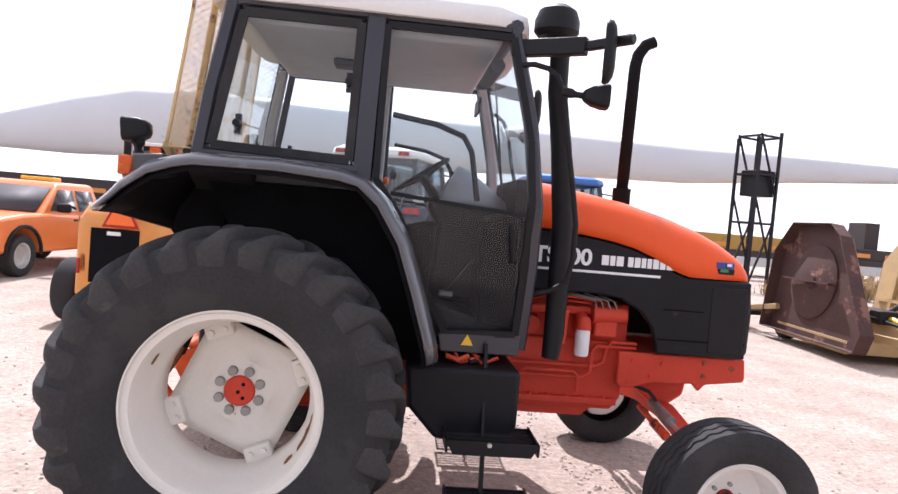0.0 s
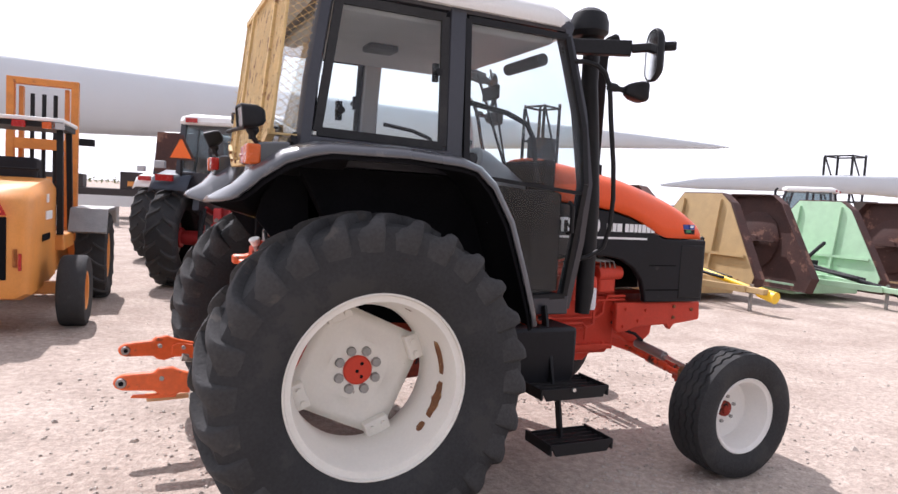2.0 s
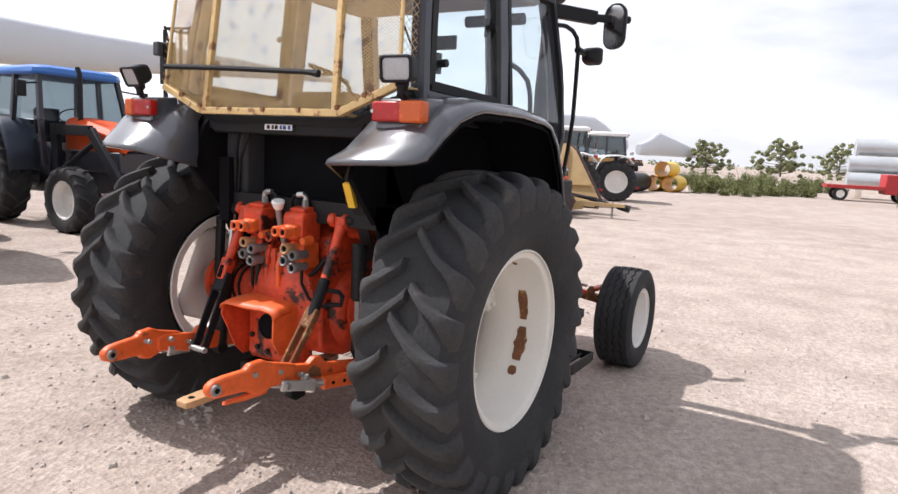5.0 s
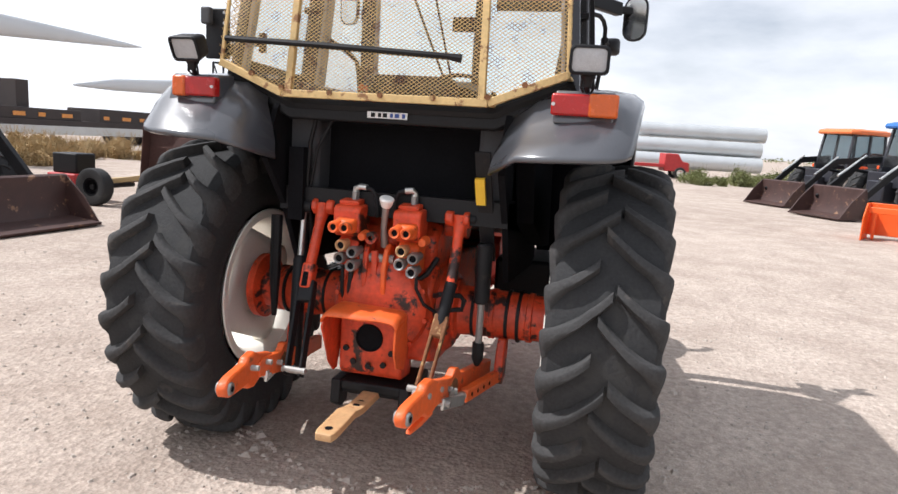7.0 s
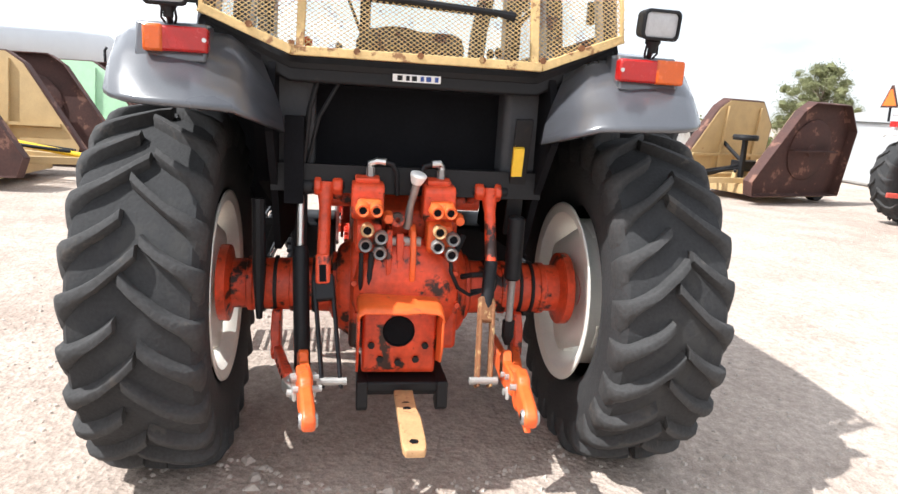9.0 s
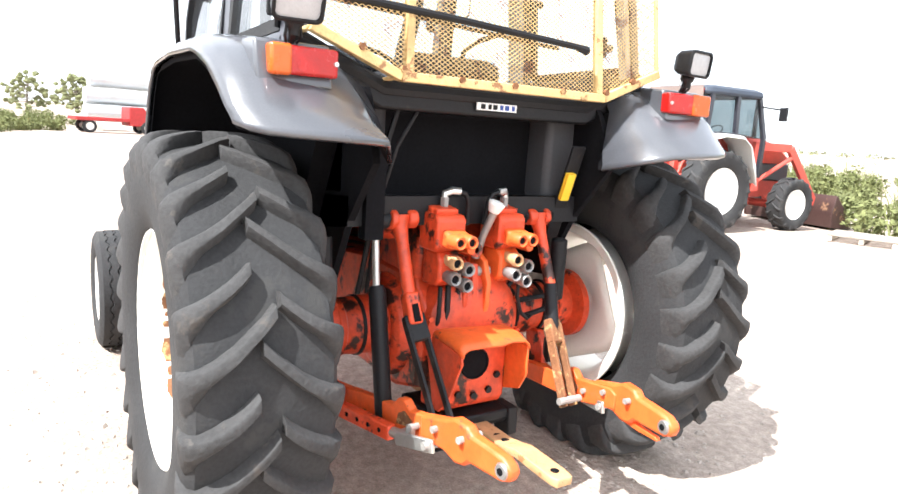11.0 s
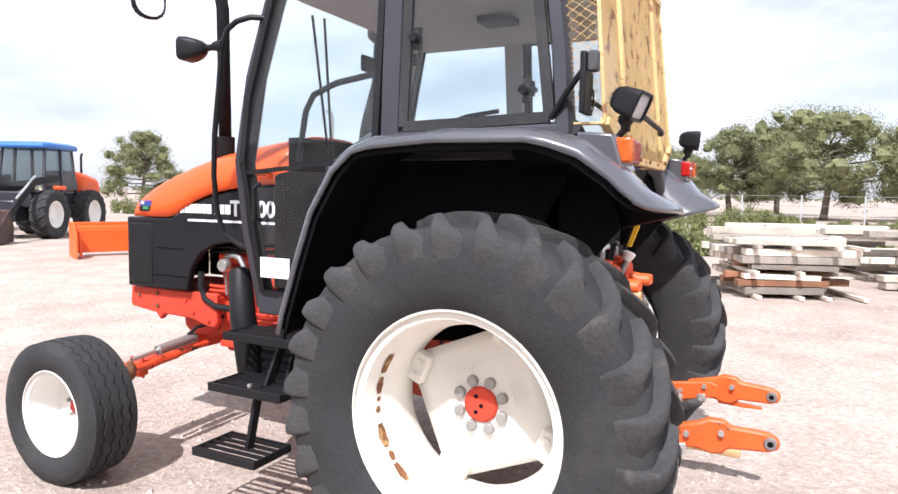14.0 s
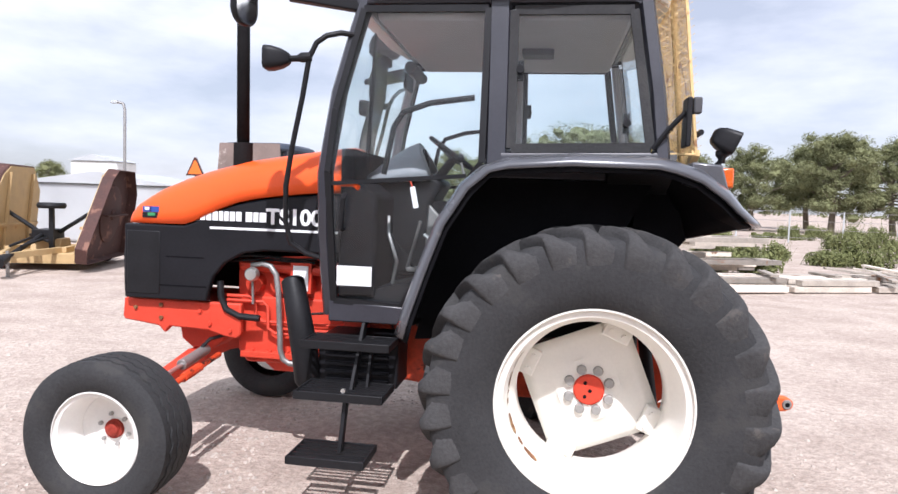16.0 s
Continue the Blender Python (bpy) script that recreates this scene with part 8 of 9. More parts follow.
# pickups
def pickup(label, m, paint, beacon=False):
    """Crew-cab pickup: origin on the ground under the rear axle, nose along +x."""
    pk = thing("pickup_truck", label, "pickup", "parked pickups", m)
    for x in (0.0, 3.3):
        for sd in (-1, 1):
            simple_wheel(pk, (x, sd * 0.82, 0.385), 0.39, 0.13, 0.23, sd, M_CHROME, 0, "wheel")
    lower = Shape().prism([(-1.1, 0.55), (-1.1, 1.12), (0.9, 1.14), (2.3, 1.16), (2.5, 1.18), (3.3, 1.15), (4.08, 1.06), (4.20, 0.92), (4.2, 0.5), (3.80, 0.42), (3.78, 0.62), (3.66, 0.80), (3.46, 0.90), (3.14, 0.90), (2.94, 0.80), (2.82, 0.62), (2.80, 0.42), (0.50, 0.42), (0.48, 0.62), (0.36, 0.80), (0.16, 0.90), (-0.16, 0.90), (-0.36, 0.80), (-0.48, 0.62), (-0.5, 0.5)], -0.95, 0.95)
    pb = part("body", lower, paint, pk, "painted steel body", bevel=0.06)
    rows = [[(x, y, z) for x, y in ((0.62, -w), (0.62, w), (xf, w), (xf, -w))] for z, w, xf in ((1.13, 0.92, 2.82), (1.16, 0.92, 2.78))]
    rows += [[(x, y, z) for x, y in ((0.74, -w), (0.74, w), (xf, w), (xf, -w))] for z, w, xf in ((1.70, 0.76, 2.12), (1.76, 0.72, 2.04), (1.79, 0.60, 1.92))]
    cbn = Shape().grid(rows, closed=True)
    cbn.f.append(tuple(range(16, 20)))
    cb = part("cabin", cbn, paint, pk, bevel=0.05)
    for sd in (-1, 1):
        for q in ([(0.84, 1.22), (1.50, 1.22), (1.50, 1.64), (0.90, 1.64)], [(1.60, 1.22), (2.50, 1.22), (2.10, 1.64), (1.60, 1.64)]):
            part("side_window", Shape().add([(x, sd * (0.925 - (z - 1.16) * 0.296 + 0.006), z) for x, z in q], [(0, 1, 2, 3)]), G_FAR if sd > 0 else M_INNER, cb, solid=0.012)
        part("door_gap", Shape().box(1.54, 1.556, *sorted((sd * 0.946, sd * 0.954)), 0.55, 1.13), M_INNER, pb)
        part("door_handle", Shape().box(1.62, 1.76, *sorted((sd * 0.95, sd * 0.972)), 1.02, 1.06), M_BLACK, pb, bevel=0.008)
        part("headlight", Shape().box(4.10, 4.225, *sorted((sd * 0.60, sd * 0.92)), 0.80, 0.98), M_LAMP, pb, bevel=0.03)
        part("door_mirror", Shape().box(2.28, 2.40, *sorted((sd * 0.95, sd * 1.22)), 1.20, 1.38), M_BLACK, cb, bevel=0.04)
        for x in (0.0, 3.3):
            part("wheel_flare", Shape().tube([(x + 0.53 * math.cos(a), sd * 0.945, 0.40 + 0.53 * math.sin(a)) for a in (math.pi * k / 10 for k in range(11))], 0.035, 8), M_BLACK, pb)
    part("windscreen", Shape().add([(2.80, -0.80, 1.19), (2.80, 0.80, 1.19), (2.17, 0.69, 1.68), (2.17, -0.69, 1.68)], [(0, 1, 2, 3)]), M_INTERIOR, cb, "dark windscreen", solid=0.012)
    part("grille", Shape().box(4.16, 4.23, -0.55, 0.55, 0.70, 0.98), M_BLACK, pb, bevel=0.01)
    part("bumper", Shape().box(4.15, 4.33, -0.95, 0.95, 0.42, 0.64), M_BLACK, pb, bevel=0.04)
    if beacon:
        part("beacon_bar", Shape().box(1.25, 1.55, -0.35, 0.35, 1.80, 1.88), M_YELLOW, cb, "yellow roof beacon", bevel=0.02)
    return pk


pickup("orange crew-cab pickup truck with a yellow roof beacon", at(-6.73, 11.86, 265), M_TRUCK, True)
pickup("white pickup truck parked beside the orange one", at(-4.45, 14.9, 265), M_ROOF)


# wind turbine blades lying on railway wagons
def turbine_blade(label, stations):
    s = Shape()
    rows = []
    for x, y, z0, z1 in stations:
        h, c = (z1 - z0) / 2, (z0 + z1) / 2
        d = max(0.12, min(h * 0.55, 0.9))
        rows.append([(x, y + d * math.cos(a), c + h * math.sin(a)) for a in (2 * math.pi * k / 20 for k in range(20))])
    s.grid(rows, closed=True)
    n = len(s.v)
    s.f += [tuple(range(20)), tuple(range(n - 20, n))]
    return tagged(part("turbine_blade", s, M_BLADE, smooth=60), label, "turbine blade", "turbine blades")


turbine_blade("long pale grey wind turbine blade lying on wagons", [(-26, 30, 3.3, 4.9), (-19, 30, 3.32, 4.98), (-15.5, 30, 3.3, 6.1), (-12.5, 30, 3.45, 6.85), (-10, 30, 3.6, 6.95), (-5, 30, 3.68, 6.88), (0.5, 30, 3.9, 6.75), (8, 30, 4.35, 6.6), (15.6, 30, 4.6, 6.5), (23.4, 30, 5.3, 6.55), (30, 30, 5.8, 6.5), (34, 30, 6.1, 6.45), (35.4, 30, 6.3, 6.36)])
turbine_blade("tapered pale turbine blade with its thick root far off", [(29.8, 30, 3.35, 3.5), (33, 30, 3.35, 4.1), (43, 30, 3.7, 4.95), (51, 30, 3.9, 5.4), (65, 30, 3.7, 6.3), (78, 30, 3.4, 7.2), (88, 30, 3.2, 7.6), (93, 30, 3.1, 6.8), (99, 30, 2.9, 5.4), (104, 30, 2.9, 5.2)])
turbine_blade("another pale turbine blade on the far wagons", [(112, 30, 2.8, 4.6), (118, 30, 2.8, 5.6), (124, 30, 2.9, 7.2), (140, 30, 3.0, 6.2), (170, 30, 3.2, 4.2), (185, 30, 3.4, 3.6)])
for i in range(7):
    x0 = -62 + i * 25.5
    wg = thing("railway_wagon", "dark flat railway wagon with small yellow panels", "wagon", "railway wagons", at(x0, 31))
    part("wagon_bed", Shape().box(0, 24, -1.3, 1.3, 0.9, 1.35), M_TRAIN, wg, bevel=0.03)
    for k in range(3):
        part("load_box", Shape().box(1 + k * 8, 7.5 + k * 8, -1.2, 1.2, 1.35, 1.95 + 0.2 * ((i + k) % 2)), M_MUSTARD if (2 * i + k) % 3 == 0 else M_TRAIN, wg, bevel=0.03)
        for j in range(4):
            part("yellow_marker", Shape().box(1.3 + k * 8 + j * 1.6, 1.75 + k * 8 + j * 1.6 + 0.3 * (j % 2), -1.23, -1.2, 1.5, 1.72), M_CASE, wg, "yellow reflector panel")
    for k in (2.0, 4.0, 20.0, 22.0):
        part("wagon_wheel", Shape().tube([(k, -0.9, 0.45), (k, 0.9, 0.45)], 0.45, 14), M_TRAIN, wg)
    part("blade_stand", Shape().box(11.6, 12.4, -0.7, 0.7, 1.35, 3.4), M_TRAIN, wg)
gr_ = thing("guard_rail", "white steel guard rail along the road", "guard rail")
part("rail_beam", Shape().box(-70, 75, 23.9, 24.0, 0.75, 1.15), M_GALV, gr_)
for k in range(37):
    part("rail_post", Shape().box(-70 + k * 4, -69.85 + k * 4, 24.0, 24.15, 0, 0.8), M_STEEL, gr_)


def lattice(label, x, y, w, h, box=True, heading=0, bar=0.09):
    t = thing("lattice_tower", label, "tower", at=at(x, y, heading))
    s = Shape()
    a = w / 2
    for dx in (-a, a):
        for dy in (-a, a):
            s.bar((dx, dy, 0), (dx, dy, h - (0.25 if dx < 0 else 0)), bar, bar, (1, 0, 0))
    for z in (h * 0.45, h * 0.75, h * 0.985):
        for p, q in (((-a, -a), (a, -a)), ((a, -a), (a, a)), ((a, a), (-a, a)), ((-a, a), (-a, -a))):
            s.bar((*p, z - 0.1), (*q, z - 0.1), bar * 0.8, bar * 0.8)
    for sgn in (-1, 1):
        s.bar((-a, sgn * a, 0.2), (a, sgn * a, h * 0.44), bar * 0.65, bar * 0.65)
        s.bar((a, sgn * a, h * 0.2), (-a, sgn * a, h * 0.6), bar * 0.65, bar * 0.65)
        s.bar((-a, sgn * a, h * 0.98), (a, sgn * a, h * 0.6), bar * 0.65, bar * 0.65)
    part("lattice_frame", s, M_BLACK, t)
    if box:
        part("winch_box", Shape().box(-0.3, 0.5, -0.4, 0.4, h * 0.60, h * 0.76), M_BLACK, t, bevel=0.02)
    return t


lattice("black steel lattice tower with a grey box", 13.4, 18.9, 0.98, 5.75, True, 20)
lattice("low black lattice frame beyond the tractors", 61, 39.5, 2.6, 8.2, False, 10, 0.17)

# tubes, pipes and a flatbed far off
tb = thing("steel_tube_stack", "stack of long pale steel tubes on timbers", "steel tubes")
for y0, z, x in ((-1.9, 1.17, 49.3), (-1.9, 1.17, 50.8), (-1.9, 2.30, 50.0), (-2.2, 3.44, 50.6)):
    part("steel_tube", Shape().tube([(x, y0, z), (x + 1.5, y0 - 9.3, z)], 0.56, 24), M_GALV, tb)
for k in (0.8, 4.6, 8.4):
    part("bearer", Shape().box(48.6 + 0.16 * k, 51.8 + 0.16 * k, -2.1 - k, -1.7 - k, 0.0, 0.61), M_LUMBER, tb, bevel=0.02)
tk = thing("flatbed_truck", "small red flatbed truck far across the yard", "truck", at=at(45.5, -3.6, -80))
part("truck_cab", Shape().prism([(0.3, 0.5), (0.3, 1.7), (1.2, 1.7), (1.5, 1.2), (2.0, 1.1), (2.0, 0.5)], -0.85, 0.85), M_FAR_RED, tk, bevel=0.06)
part("truck_bed", Shape().box(-2.8, 0.25, -1.0, 1.0, 0.75, 0.95), M_FAR_RED, tk)
for x in (-2.0, 1.4):
    for sd in (-1, 1):
        simple_wheel(tk, (x, sd * 0.8, 0.4), 0.4, 0.13, 0.22, sd, M_RIM_CLEAN, 0, "wheel")
yp = thing("yellow_pipe_stack", "pyramid of yellow plastic pipe ends", "pipes")
for y, z in ((6.8, 0.48), (7.78, 0.48), (7.29, 1.31)):
    part("pipe", Shape().lathe([(0.48, -1.2), (0.48, 1.2), (0.43, 1.2), (0.43, -1.2)], (38.7, y, z), 24, "x"), M_PLASTIC_Y, yp)
tagged(part("culvert_pipe", Shape().lathe([(0.52, -2.0), (0.52, 2.0), (0.46, 2.0), (0.46, -2.0)], (35.2, 8.3, 0.52), 28, "x"), M_BLACK), "large black corrugated culvert pipe on gravel", "pipe")


# ---- plants ----
def leaf_cloud(s, r, centre, rad, count, size):
    """Small tilted leaf sprays filling an ellipsoid."""
    g = np.random.default_rng(r.randrange(1 << 30))
    d = g.normal(size=(count, 3))
    d /= np.linalg.norm(d, axis=1)[:, None]
    p = np.array(centre) + d * np.array(rad) * (g.random((count, 1)) ** 0.4)
    u = g.normal(size=(count, 3)) * (1, 1, 0.6)
    u *= (size * g.uniform(0.6, 1.4, count) / np.linalg.norm(u, axis=1))[:, None]
    v = np.cross(u, g.normal(size=(count, 3)))
    v *= (size * g.uniform(0.3, 0.8, count) / np.linalg.norm(v, axis=1))[:, None]
    q = np.stack([p - u, p - v * 0.8, p + u, p + v * 0.8], 1).reshape(-1, 3)
    s.add(q.tolist(), [(4 * k, 4 * k + 1, 4 * k + 2, 4 * k + 3) for k in range(count)])


def leafy_heart(s, r, centre, rad):
    """Dense uneven middle of a leaf clump, mostly hidden by the sprays round it."""
    g = Shape().ball((0, 0, 0), 1.0, 8)
    k = [r.uniform(0.25, 0.66) for _ in g.v]
    s.add([tuple(centre[i] + p[i] * rad[i] * q for i in range(3)) for p, q in zip(g.v, k)], g.f)


def tree(label, x, y, h, w, seed, bare=0.30, leafs=40000, mat=None):
    r = random.Random(seed)
    t = thing("tree", label, "tree", "trees at the yard's edge", at(x, y, r.uniform(0, 360)))
    tr, lv = Shape(), Shape()
    trunk = [(0, 0, -0.1), (0.05 * h * r.uniform(-1, 1), 0.04 * h * r.uniform(-1, 1), h * bare), (0.06 * h * r.uniform(-1, 1), 0.06 * h * r.uniform(-1, 1), h * 0.62)]
    tr.tube(trunk, [h * 0.035, h * 0.026, h * 0.012], 8)
    n = 30
    for k in range(n):
        a = 2.4 * k + r.uniform(-0.4, 0.4)
        q = (k + 0.5) / n
        z = h * (bare * 0.8 + (0.93 - bare * 0.8) * q)
        reach = w * (0.30 + 0.68 * math.sin(math.pi * min(1, 0.22 + q * 0.80))) * r.uniform(0.5, 1.0) * 0.52
        tip = Vector((math.cos(a) * reach, math.sin(a) * reach, z))
        base = Vector(trunk[1]).lerp(Vector(trunk[2]), min(1.0, q * 1.1)) if q > 0.1 else Vector(trunk[1])
        tr.tube([base, base.lerp(tip, 0.55) + Vector((0, 0, -0.03 * h)), tip], [h * 0.012, h * 0.008, h * 0.004], 5)
        for _ in range(3):
            off = Vector((r.gauss(0, 0.16), r.gauss(0, 0.16), r.gauss(0, 0.07))) * w * 0.55
            rr = w * r.uniform(0.08, 0.15)
            leaf_cloud(lv, r, tip + off, (rr * 1.1, rr * 1.1, rr * 0.85), leafs // (n * 3), h * 0.0092)
            leafy_heart(lv, r, tip + off, (rr, rr, rr * 0.75))
    part("trunk", tr, M_BARK, t)
    part("crown", lv, mat or M_LEAF, t, "olive-green leafy crown", smooth=0)
    return t


for i, (x, y, h, w) in enumerate(((-4, -58, 8.8, 11), (3.2, -62, 8.2, 7), (-11, -60, 8.2, 6.5), (-18.5, -61, 7.6, 6.5), (-24.5, -59, 9.0, 7.0), (-31, -62, 8.6, 7.5), (-37, -60, 9.5, 8), (10, -66, 7.2, 6), (-14, -72, 8.5, 8), (-0.5, -73, 9.0, 9), (-27.5, -73, 9.5, 8.5), (-43, -66, 9, 9), (7, -57, 5.6, 5.2), (17.5, -60, 4.8, 5.5))):
    tree("olive-green tree with bare lower trunk beyond the fence", x, y, h, w, 40 + i)
tree("round bushy tree standing alone behind the loaders", 72, -56, 9.0, 9.0, 71, 0.12)
tree("round bushy tree standing alone in the distance", 51, -58, 4.6, 4.6, 72, 0.10)
for i, (x, y, h, w) in enumerate(((150, 26, 7, 9), (158, 12, 8, 10), (150, 1, 7, 8), (165, -8, 8, 10), (120, -8, 5, 6), (170, -24, 7, 9))):
    tree("dark green distant tree on the horizon", x, y, h, w, 90 + i, 0.1, 4000)


def brush(label, spots, mat, seed, name="brush", stalk=0.25):
    """Rounded desert bushes: clumps of small leaf sprays of uneven height with thin stalks between."""
    r = random.Random(seed)
    s = Shape()
    for x, y, w, h in spots:
        for _ in range(max(4, int(w * 3.2))):
            a, d = r.uniform(0, 6.28), w * r.random() ** 0.6 * 0.55
            hh = h * r.uniform(0.35, 0.95) * (1 - 0.5 * (d / w) ** 1.0)
            rr = r.uniform(0.28, 0.5) * (0.5 + 0.35 * h)
            cx, cy = x + d * math.cos(a), y + d * math.sin(a)
            leaf_cloud(s, r, (cx, cy, hh * 0.45), (rr, rr, hh * 0.52), int(260 * stalk + 240), 0.05 + 0.018 * h)
            for _ in range(int(60 * stalk) + 12):
                p = Vector((cx + r.gauss(0, rr * 0.5), cy + r.gauss(0, rr * 0.5), 0))
                lean = Vector((r.gauss(0, 0.3), r.gauss(0, 0.3), 1)) * hh * r.uniform(0.5, 1.25)
                u = Vector((r.gauss(0, 1), r.gauss(0, 1), 0)).normalized() * 0.016
                s.add([p - u, p + u, p + lean + u * 0.3, p + lean * 0.98 - u * 0.3], [(0, 1, 2, 3)])
    return tagged(part(name, s, mat, smooth=0), label, "brush", kind="stuff")


brush("yellow-green desert brush along the yard's edge", [(-5.6, -15.3, 1.3, 0.95), (-4.1, -15.1, 0.8, 0.6), (-9.8, -21.2, 1.6, 0.9), (-4.9, -18.5, 2.4, 1.2), (-7.2, -21.5, 2.6, 1.4), (-10.2, -19.5, 2.6, 1.35), (-13.5, -21, 2.6, 1.4), (-3.2, -24, 2.2, 1.2), (1.2, -19, 2.6, 1.3), (4.4, -17.8, 2.2, 1.5), (7.2, -20, 2.4, 1.4), (0.1, -17, 1.8, 0.9), (4.5, -24, 3, 1.8), (9.5, -21, 3, 1.8), (4.9, -14.4, 2.0, 1.8), (-15, -30, 5, 1.5), (-22, -32, 6, 1.5), (-8, -34, 5, 1.5), (1, -35, 6, 1.5), (9, -32, 6, 1.8), (14, -28, 6, 1.6), (22, -30, 7, 1.6), (30, -28, 7, 1.8), (37, -30, 7, 2.0)], M_LEAF2, 5)
brush("olive and tan undergrowth below the far trees", [(-46 + i * 3.4 + 1.1 * math.sin(i * 2.1), -43 - 3.5 * (i % 3) + math.sin(i * 1.3), 4.6, 1.1 + 0.5 * math.sin(i * 1.9)) for i in range(19)], M_LEAF2, 15)
brush("yellow-green brush by the far tubes and pipes", [(38, -5.8, 2.6, 1.2), (40, -8, 3, 1.4), (41, -10.5, 3, 1.6), (43, -13, 4, 2.0), (46, 0.8, 3, 1.5), (44, 2.6, 3.5, 1.5), (40, 4.0, 4, 1.4), (48, 4, 5, 1.6), (52, 8, 6, 1.8), (58, 1, 5, 1.6), (62, 6, 6, 1.8), (34, 9.6, 3, 1.2), (45, -15.5, 4, 2.2)], M_LEAF2, 6)
brush("dry tan grass between the yard and the railway", [(2 + i * 2.1 + 0.7 * math.sin(i * 2.3), 19.5 + 1.6 * math.sin(i * 1.7), 2.8, 1.0 + 0.35 * math.sin(i)) for i in range(24)], M_DRY, 8, "dry_grass", 2.0)

# timber stack
lr = random.Random(11)


def plank(parent, a, b, w, h, mat=M_LUMBER):
    return part("plank", Shape().bar(a, b, w, h), mat, parent, bevel=0.006, smooth=0)


ts = thing("timber_stack", "long uneven stack of weathered planks and timbers", "timber stack")
d = Vector((-0.93, -0.37, 0)).normalized()
nrm = Vector((-d.y, d.x, 0))
o0 = Vector((-0.05, -10.35, 0))
z = 0.0
for layer in range(8):
    hh = lr.uniform(0.10, 0.165)
    if layer % 3 == 0:
        # bearers across the stack
        for k in range(4):
            b0 = o0 + d * (0.15 + 0.58 * k + lr.uniform(-0.15, 0.15)) + Vector((0, 0, z + 0.03))
            plank(ts, b0 + nrm * 0.15, b0 - nrm * 1.75, 0.09, 0.06)
        z += 0.06
    for row in range(6):
        if layer > 5 and lr.random() < 0.2 * (layer - 4):
            continue
        long = lr.uniform(1.25, 1.5) if layer < 4 else lr.uniform(1.7, 2.3)
        st = o0 + d * lr.uniform(-0.30, max(0.05, 2.0 - long)) + nrm * (-row * 0.285 + lr.uniform(-0.03, 0.03))
        yaw = lr.gauss(0, 0.03 if layer < 7 else 0.10)
        dd = Vector((d.x * math.cos(yaw) - d.y * math.sin(yaw), d.x * math.sin(yaw) + d.y * math.cos(yaw), 0))
        zz = z + hh / 2
        plank(ts, st + Vector((0, 0, zz)), st + dd * long + Vector((0, 0, zz + lr.uniform(-0.012, 0.02))), lr.uniform(0.19, 0.27), hh * lr.uniform(0.75, 0.95), M_LUMBER_BROWN if layer in (1, 2, 3) and lr.random() < 0.45 else M_LUMBER)
    z += hh
tl_ = thing("timber_row", "low row of grey timbers and broken boards on the ground", "timber stack")
o1 = o0 + d * 3.0
for layer in range(2):
    for row in range(4):
        for seg in range(4):
            if layer == 1 and lr.random() < 0.35:
                continue
            st = o1 + d * (seg * 2.1 + lr.uniform(-0.3, 0.3)) + nrm * (-row * 0.4)
            plank(tl_, st + Vector((0, 0, 0.08 + layer * 0.14)), st + d * lr.uniform(1.7, 2.3) + Vector((0, 0, 0.08 + layer * 0.14)), lr.uniform(0.2, 0.28), 0.12)
for k in range(9):
    st = o1 + d * lr.uniform(1.0, 6.0) + nrm * lr.uniform(-0.3, 0.6)
    an = lr.uniform(0, 3.1)
    plank(tl_, st + Vector((0, 0, 0.27 + 0.025 * k)), st + Vector((math.cos(an), math.sin(an), 0)) * lr.uniform(0.9, 1.8) + Vector((0, 0, 0.25 + lr.uniform(0.0, 0.10))), 0.18, 0.05)
t3 = thing("timber_stack", "loose weathered boards piled behind the main stack", "timber stack")
for k in range(44):
    st = Vector((lr.uniform(-3.6, 0.2), lr.uniform(-14.5, -12.2), 0.08 + (k % 8) * 0.135))
    plank(t3, st, st + d * lr.uniform(1.6, 2.8), 0.24, 0.12)
pl = thing("pallet", "grey wooden pallet lying on the ground", "pallet", at=at(4.0, -12.4, 20))
for k in range(6):
    plank(pl, (-0.6, -0.5 + k * 0.2, 0.13), (0.6, -0.5 + k * 0.2, 0.13), 0.12, 0.025)
for k in (-0.55, 0.0, 0.55):
    plank(pl, (k, -0.55, 0.06), (k, 0.55, 0.06), 0.09, 0.10)
cr = thing("rusty_crate", "open rusty steel crate among the brush", "crate", at=at(3.0, -14.6, 15))
s = Shape()
for x in (-0.4, 0.4):
    s.box(x - 0.05, x + 0.05, -0.5, 0.5, 0, 0.75)
s.box(-0.45, 0.45, -0.5, 0.5, 0.70, 0.76)
s.box(-0.45, 0.45, -0.5, 0.5, 0.0, 0.06)
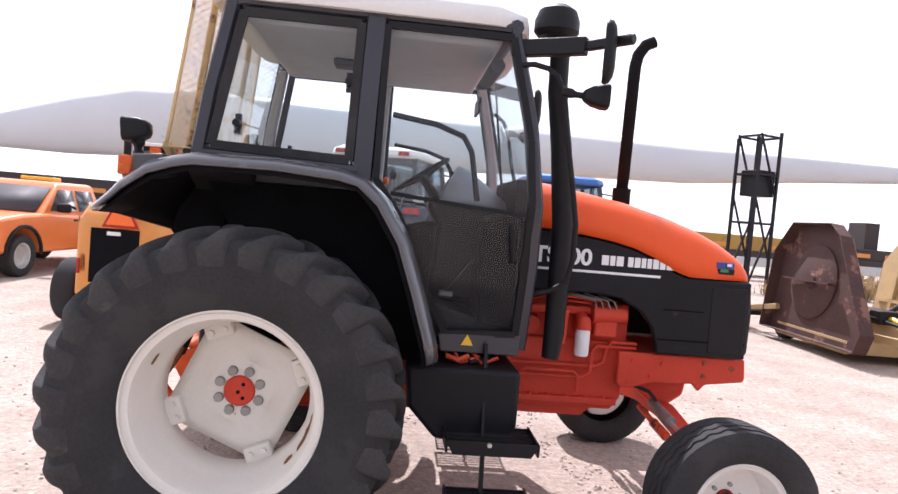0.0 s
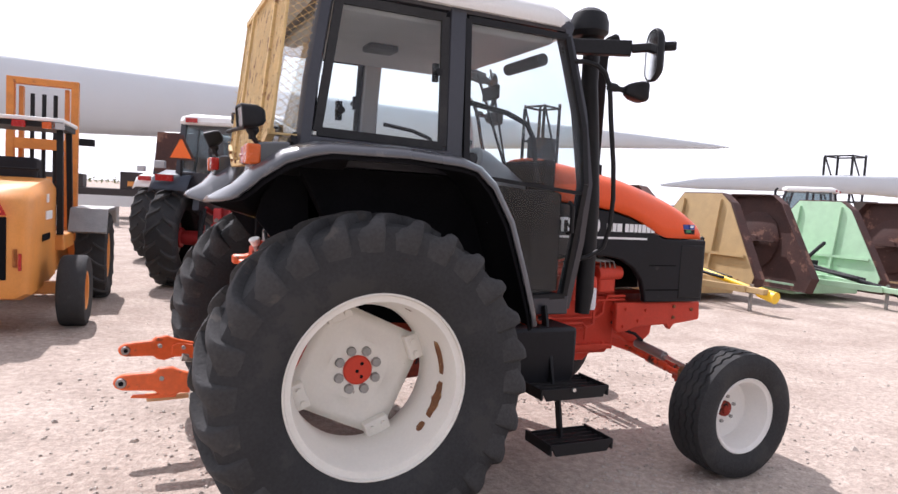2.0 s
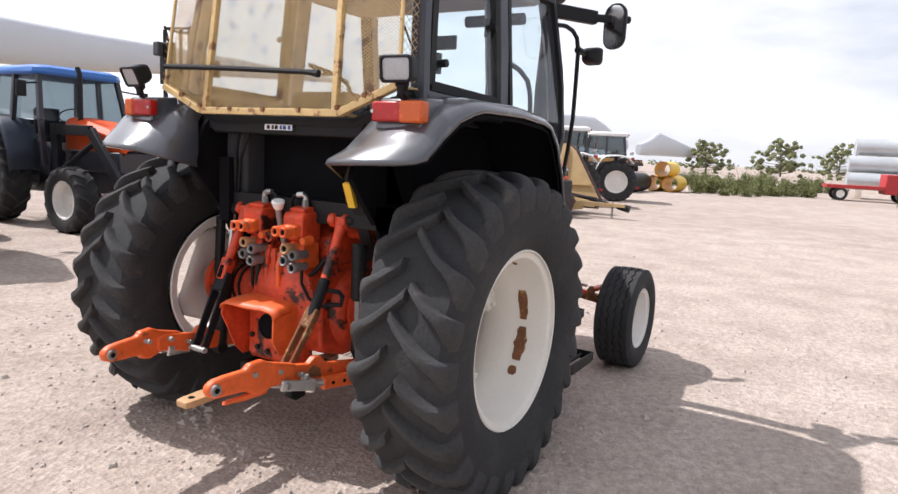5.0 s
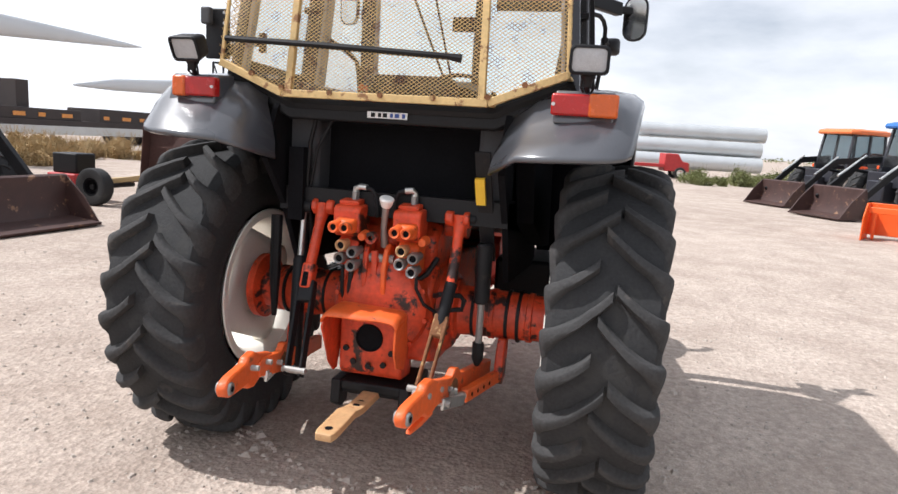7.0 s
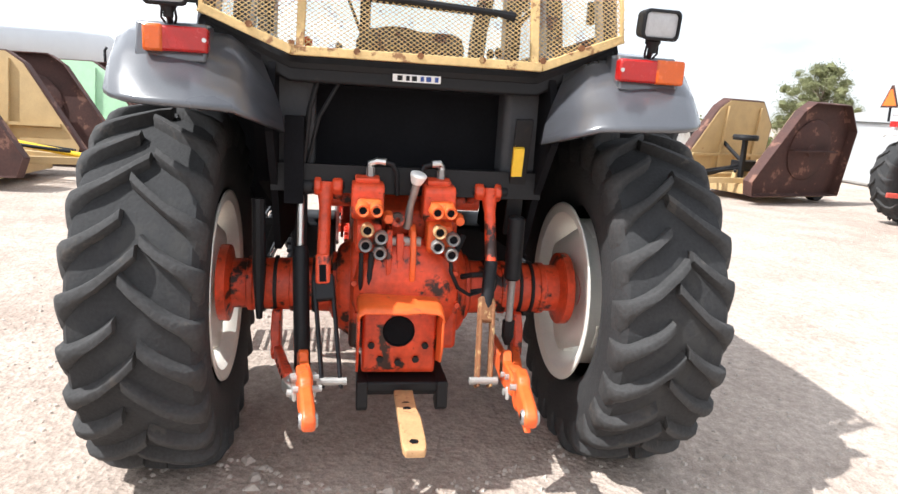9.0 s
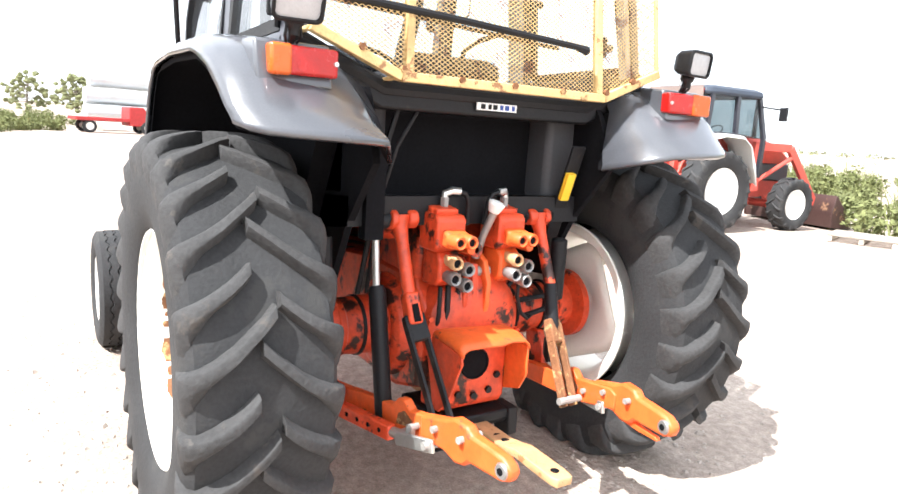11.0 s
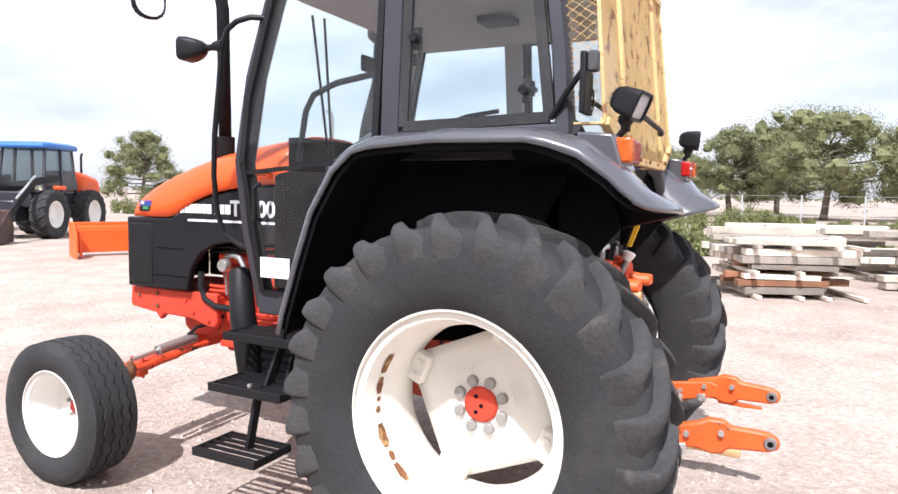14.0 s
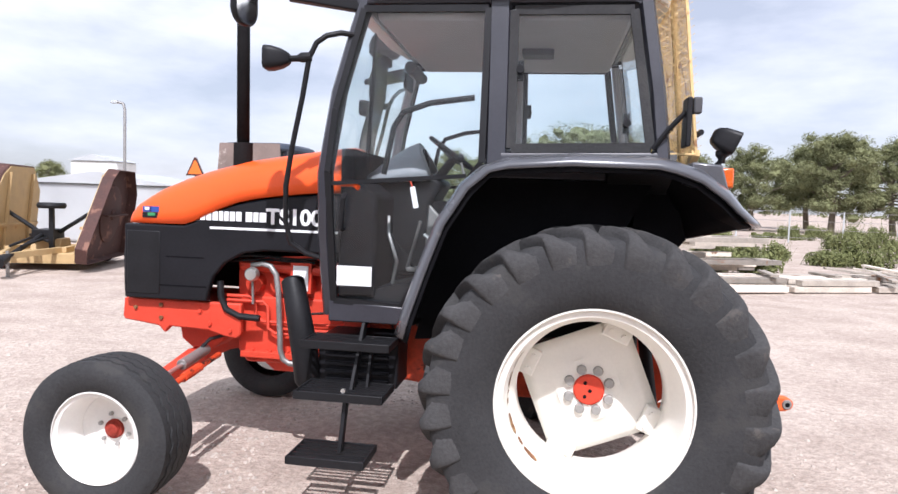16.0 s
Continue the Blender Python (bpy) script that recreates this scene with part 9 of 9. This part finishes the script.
s.box(-0.44, 0.44, -0.49, -0.46, 0.05, 0.72)
part("crate_frame", s, M_DECK_RUST, cr, bevel=0.01)

# wire fence
fe = thing("wire_fence", "thin steel wire fence in front of the trees", "fence")
for k in range(26):
    x = 22 - k * 3.0
    part("fence_post", Shape().tube([(x, -38, 0), (x, -38, 1.9)], 0.045, 6), M_GALV, fe)
wr = Shape()
for z in (0.3, 0.8, 1.3, 1.85):
    wr.tube([(22, -38, z), (-53, -38, z)], 0.012, 4)
part("fence_wire", wr, M_STEEL, fe)
lp = thing("light_pole", "tall white yard light pole", "light pole", at=at(23.6, -30))
part("pole", Shape().tube([(0, 0, 0), (0, 0, 6.2), (0.1, 0, 6.5), (0.5, 0, 6.6)], 0.08, 8), M_STEEL, lp)
part("lamp_head", Shape().box(0.4, 0.8, -0.12, 0.12, 6.5, 6.65), M_GALV, lp, bevel=0.03)
for x, y, w, h, lb in ((27, -33, 3.0, 3.4, "white equipment cabinet far behind the mowers"), (150, -60, 16, 8, "pale tall storage building in the distance"), (175, -85, 12, 10, "pale storage silo building in the distance"), (14.5, -17, 5.5, 1.9, "low silver tank trailer behind the brush")):
    bl = thing("far_building", lb, "building", at=at(x, y))
    part("wall", Shape().box(-w / 2, w / 2, -w / 3, w / 3, 0, h), M_GALV if h < 3 or w > 10 else M_ROOF, bl, bevel=0.1)
    part("roof", Shape().prism([(-w / 2 - 0.1, h), (0, h + 0.4), (w / 2 + 0.1, h)], -w / 3 - 0.1, w / 3 + 0.1), M_GALV, bl)
# low dusty ridge and tree belt on the horizon
ho = Shape()
hr_ = random.Random(21)
for k in range(700):
    a = 2 * math.pi * k / 700 + hr_.uniform(-0.01, 0.01)
    rad = 420 + 60 * hr_.random()
    leaf_cloud(ho, hr_, (rad * math.cos(a), rad * math.sin(a), 1.2), (3.5, 3.5, hr_.uniform(0.8, 2.6)), 14, 1.1)
tagged(part("tree_belt", ho, M_LEAF, smooth=0), "low dark belt of distant trees along the horizon", "tree belt", kind="stuff")
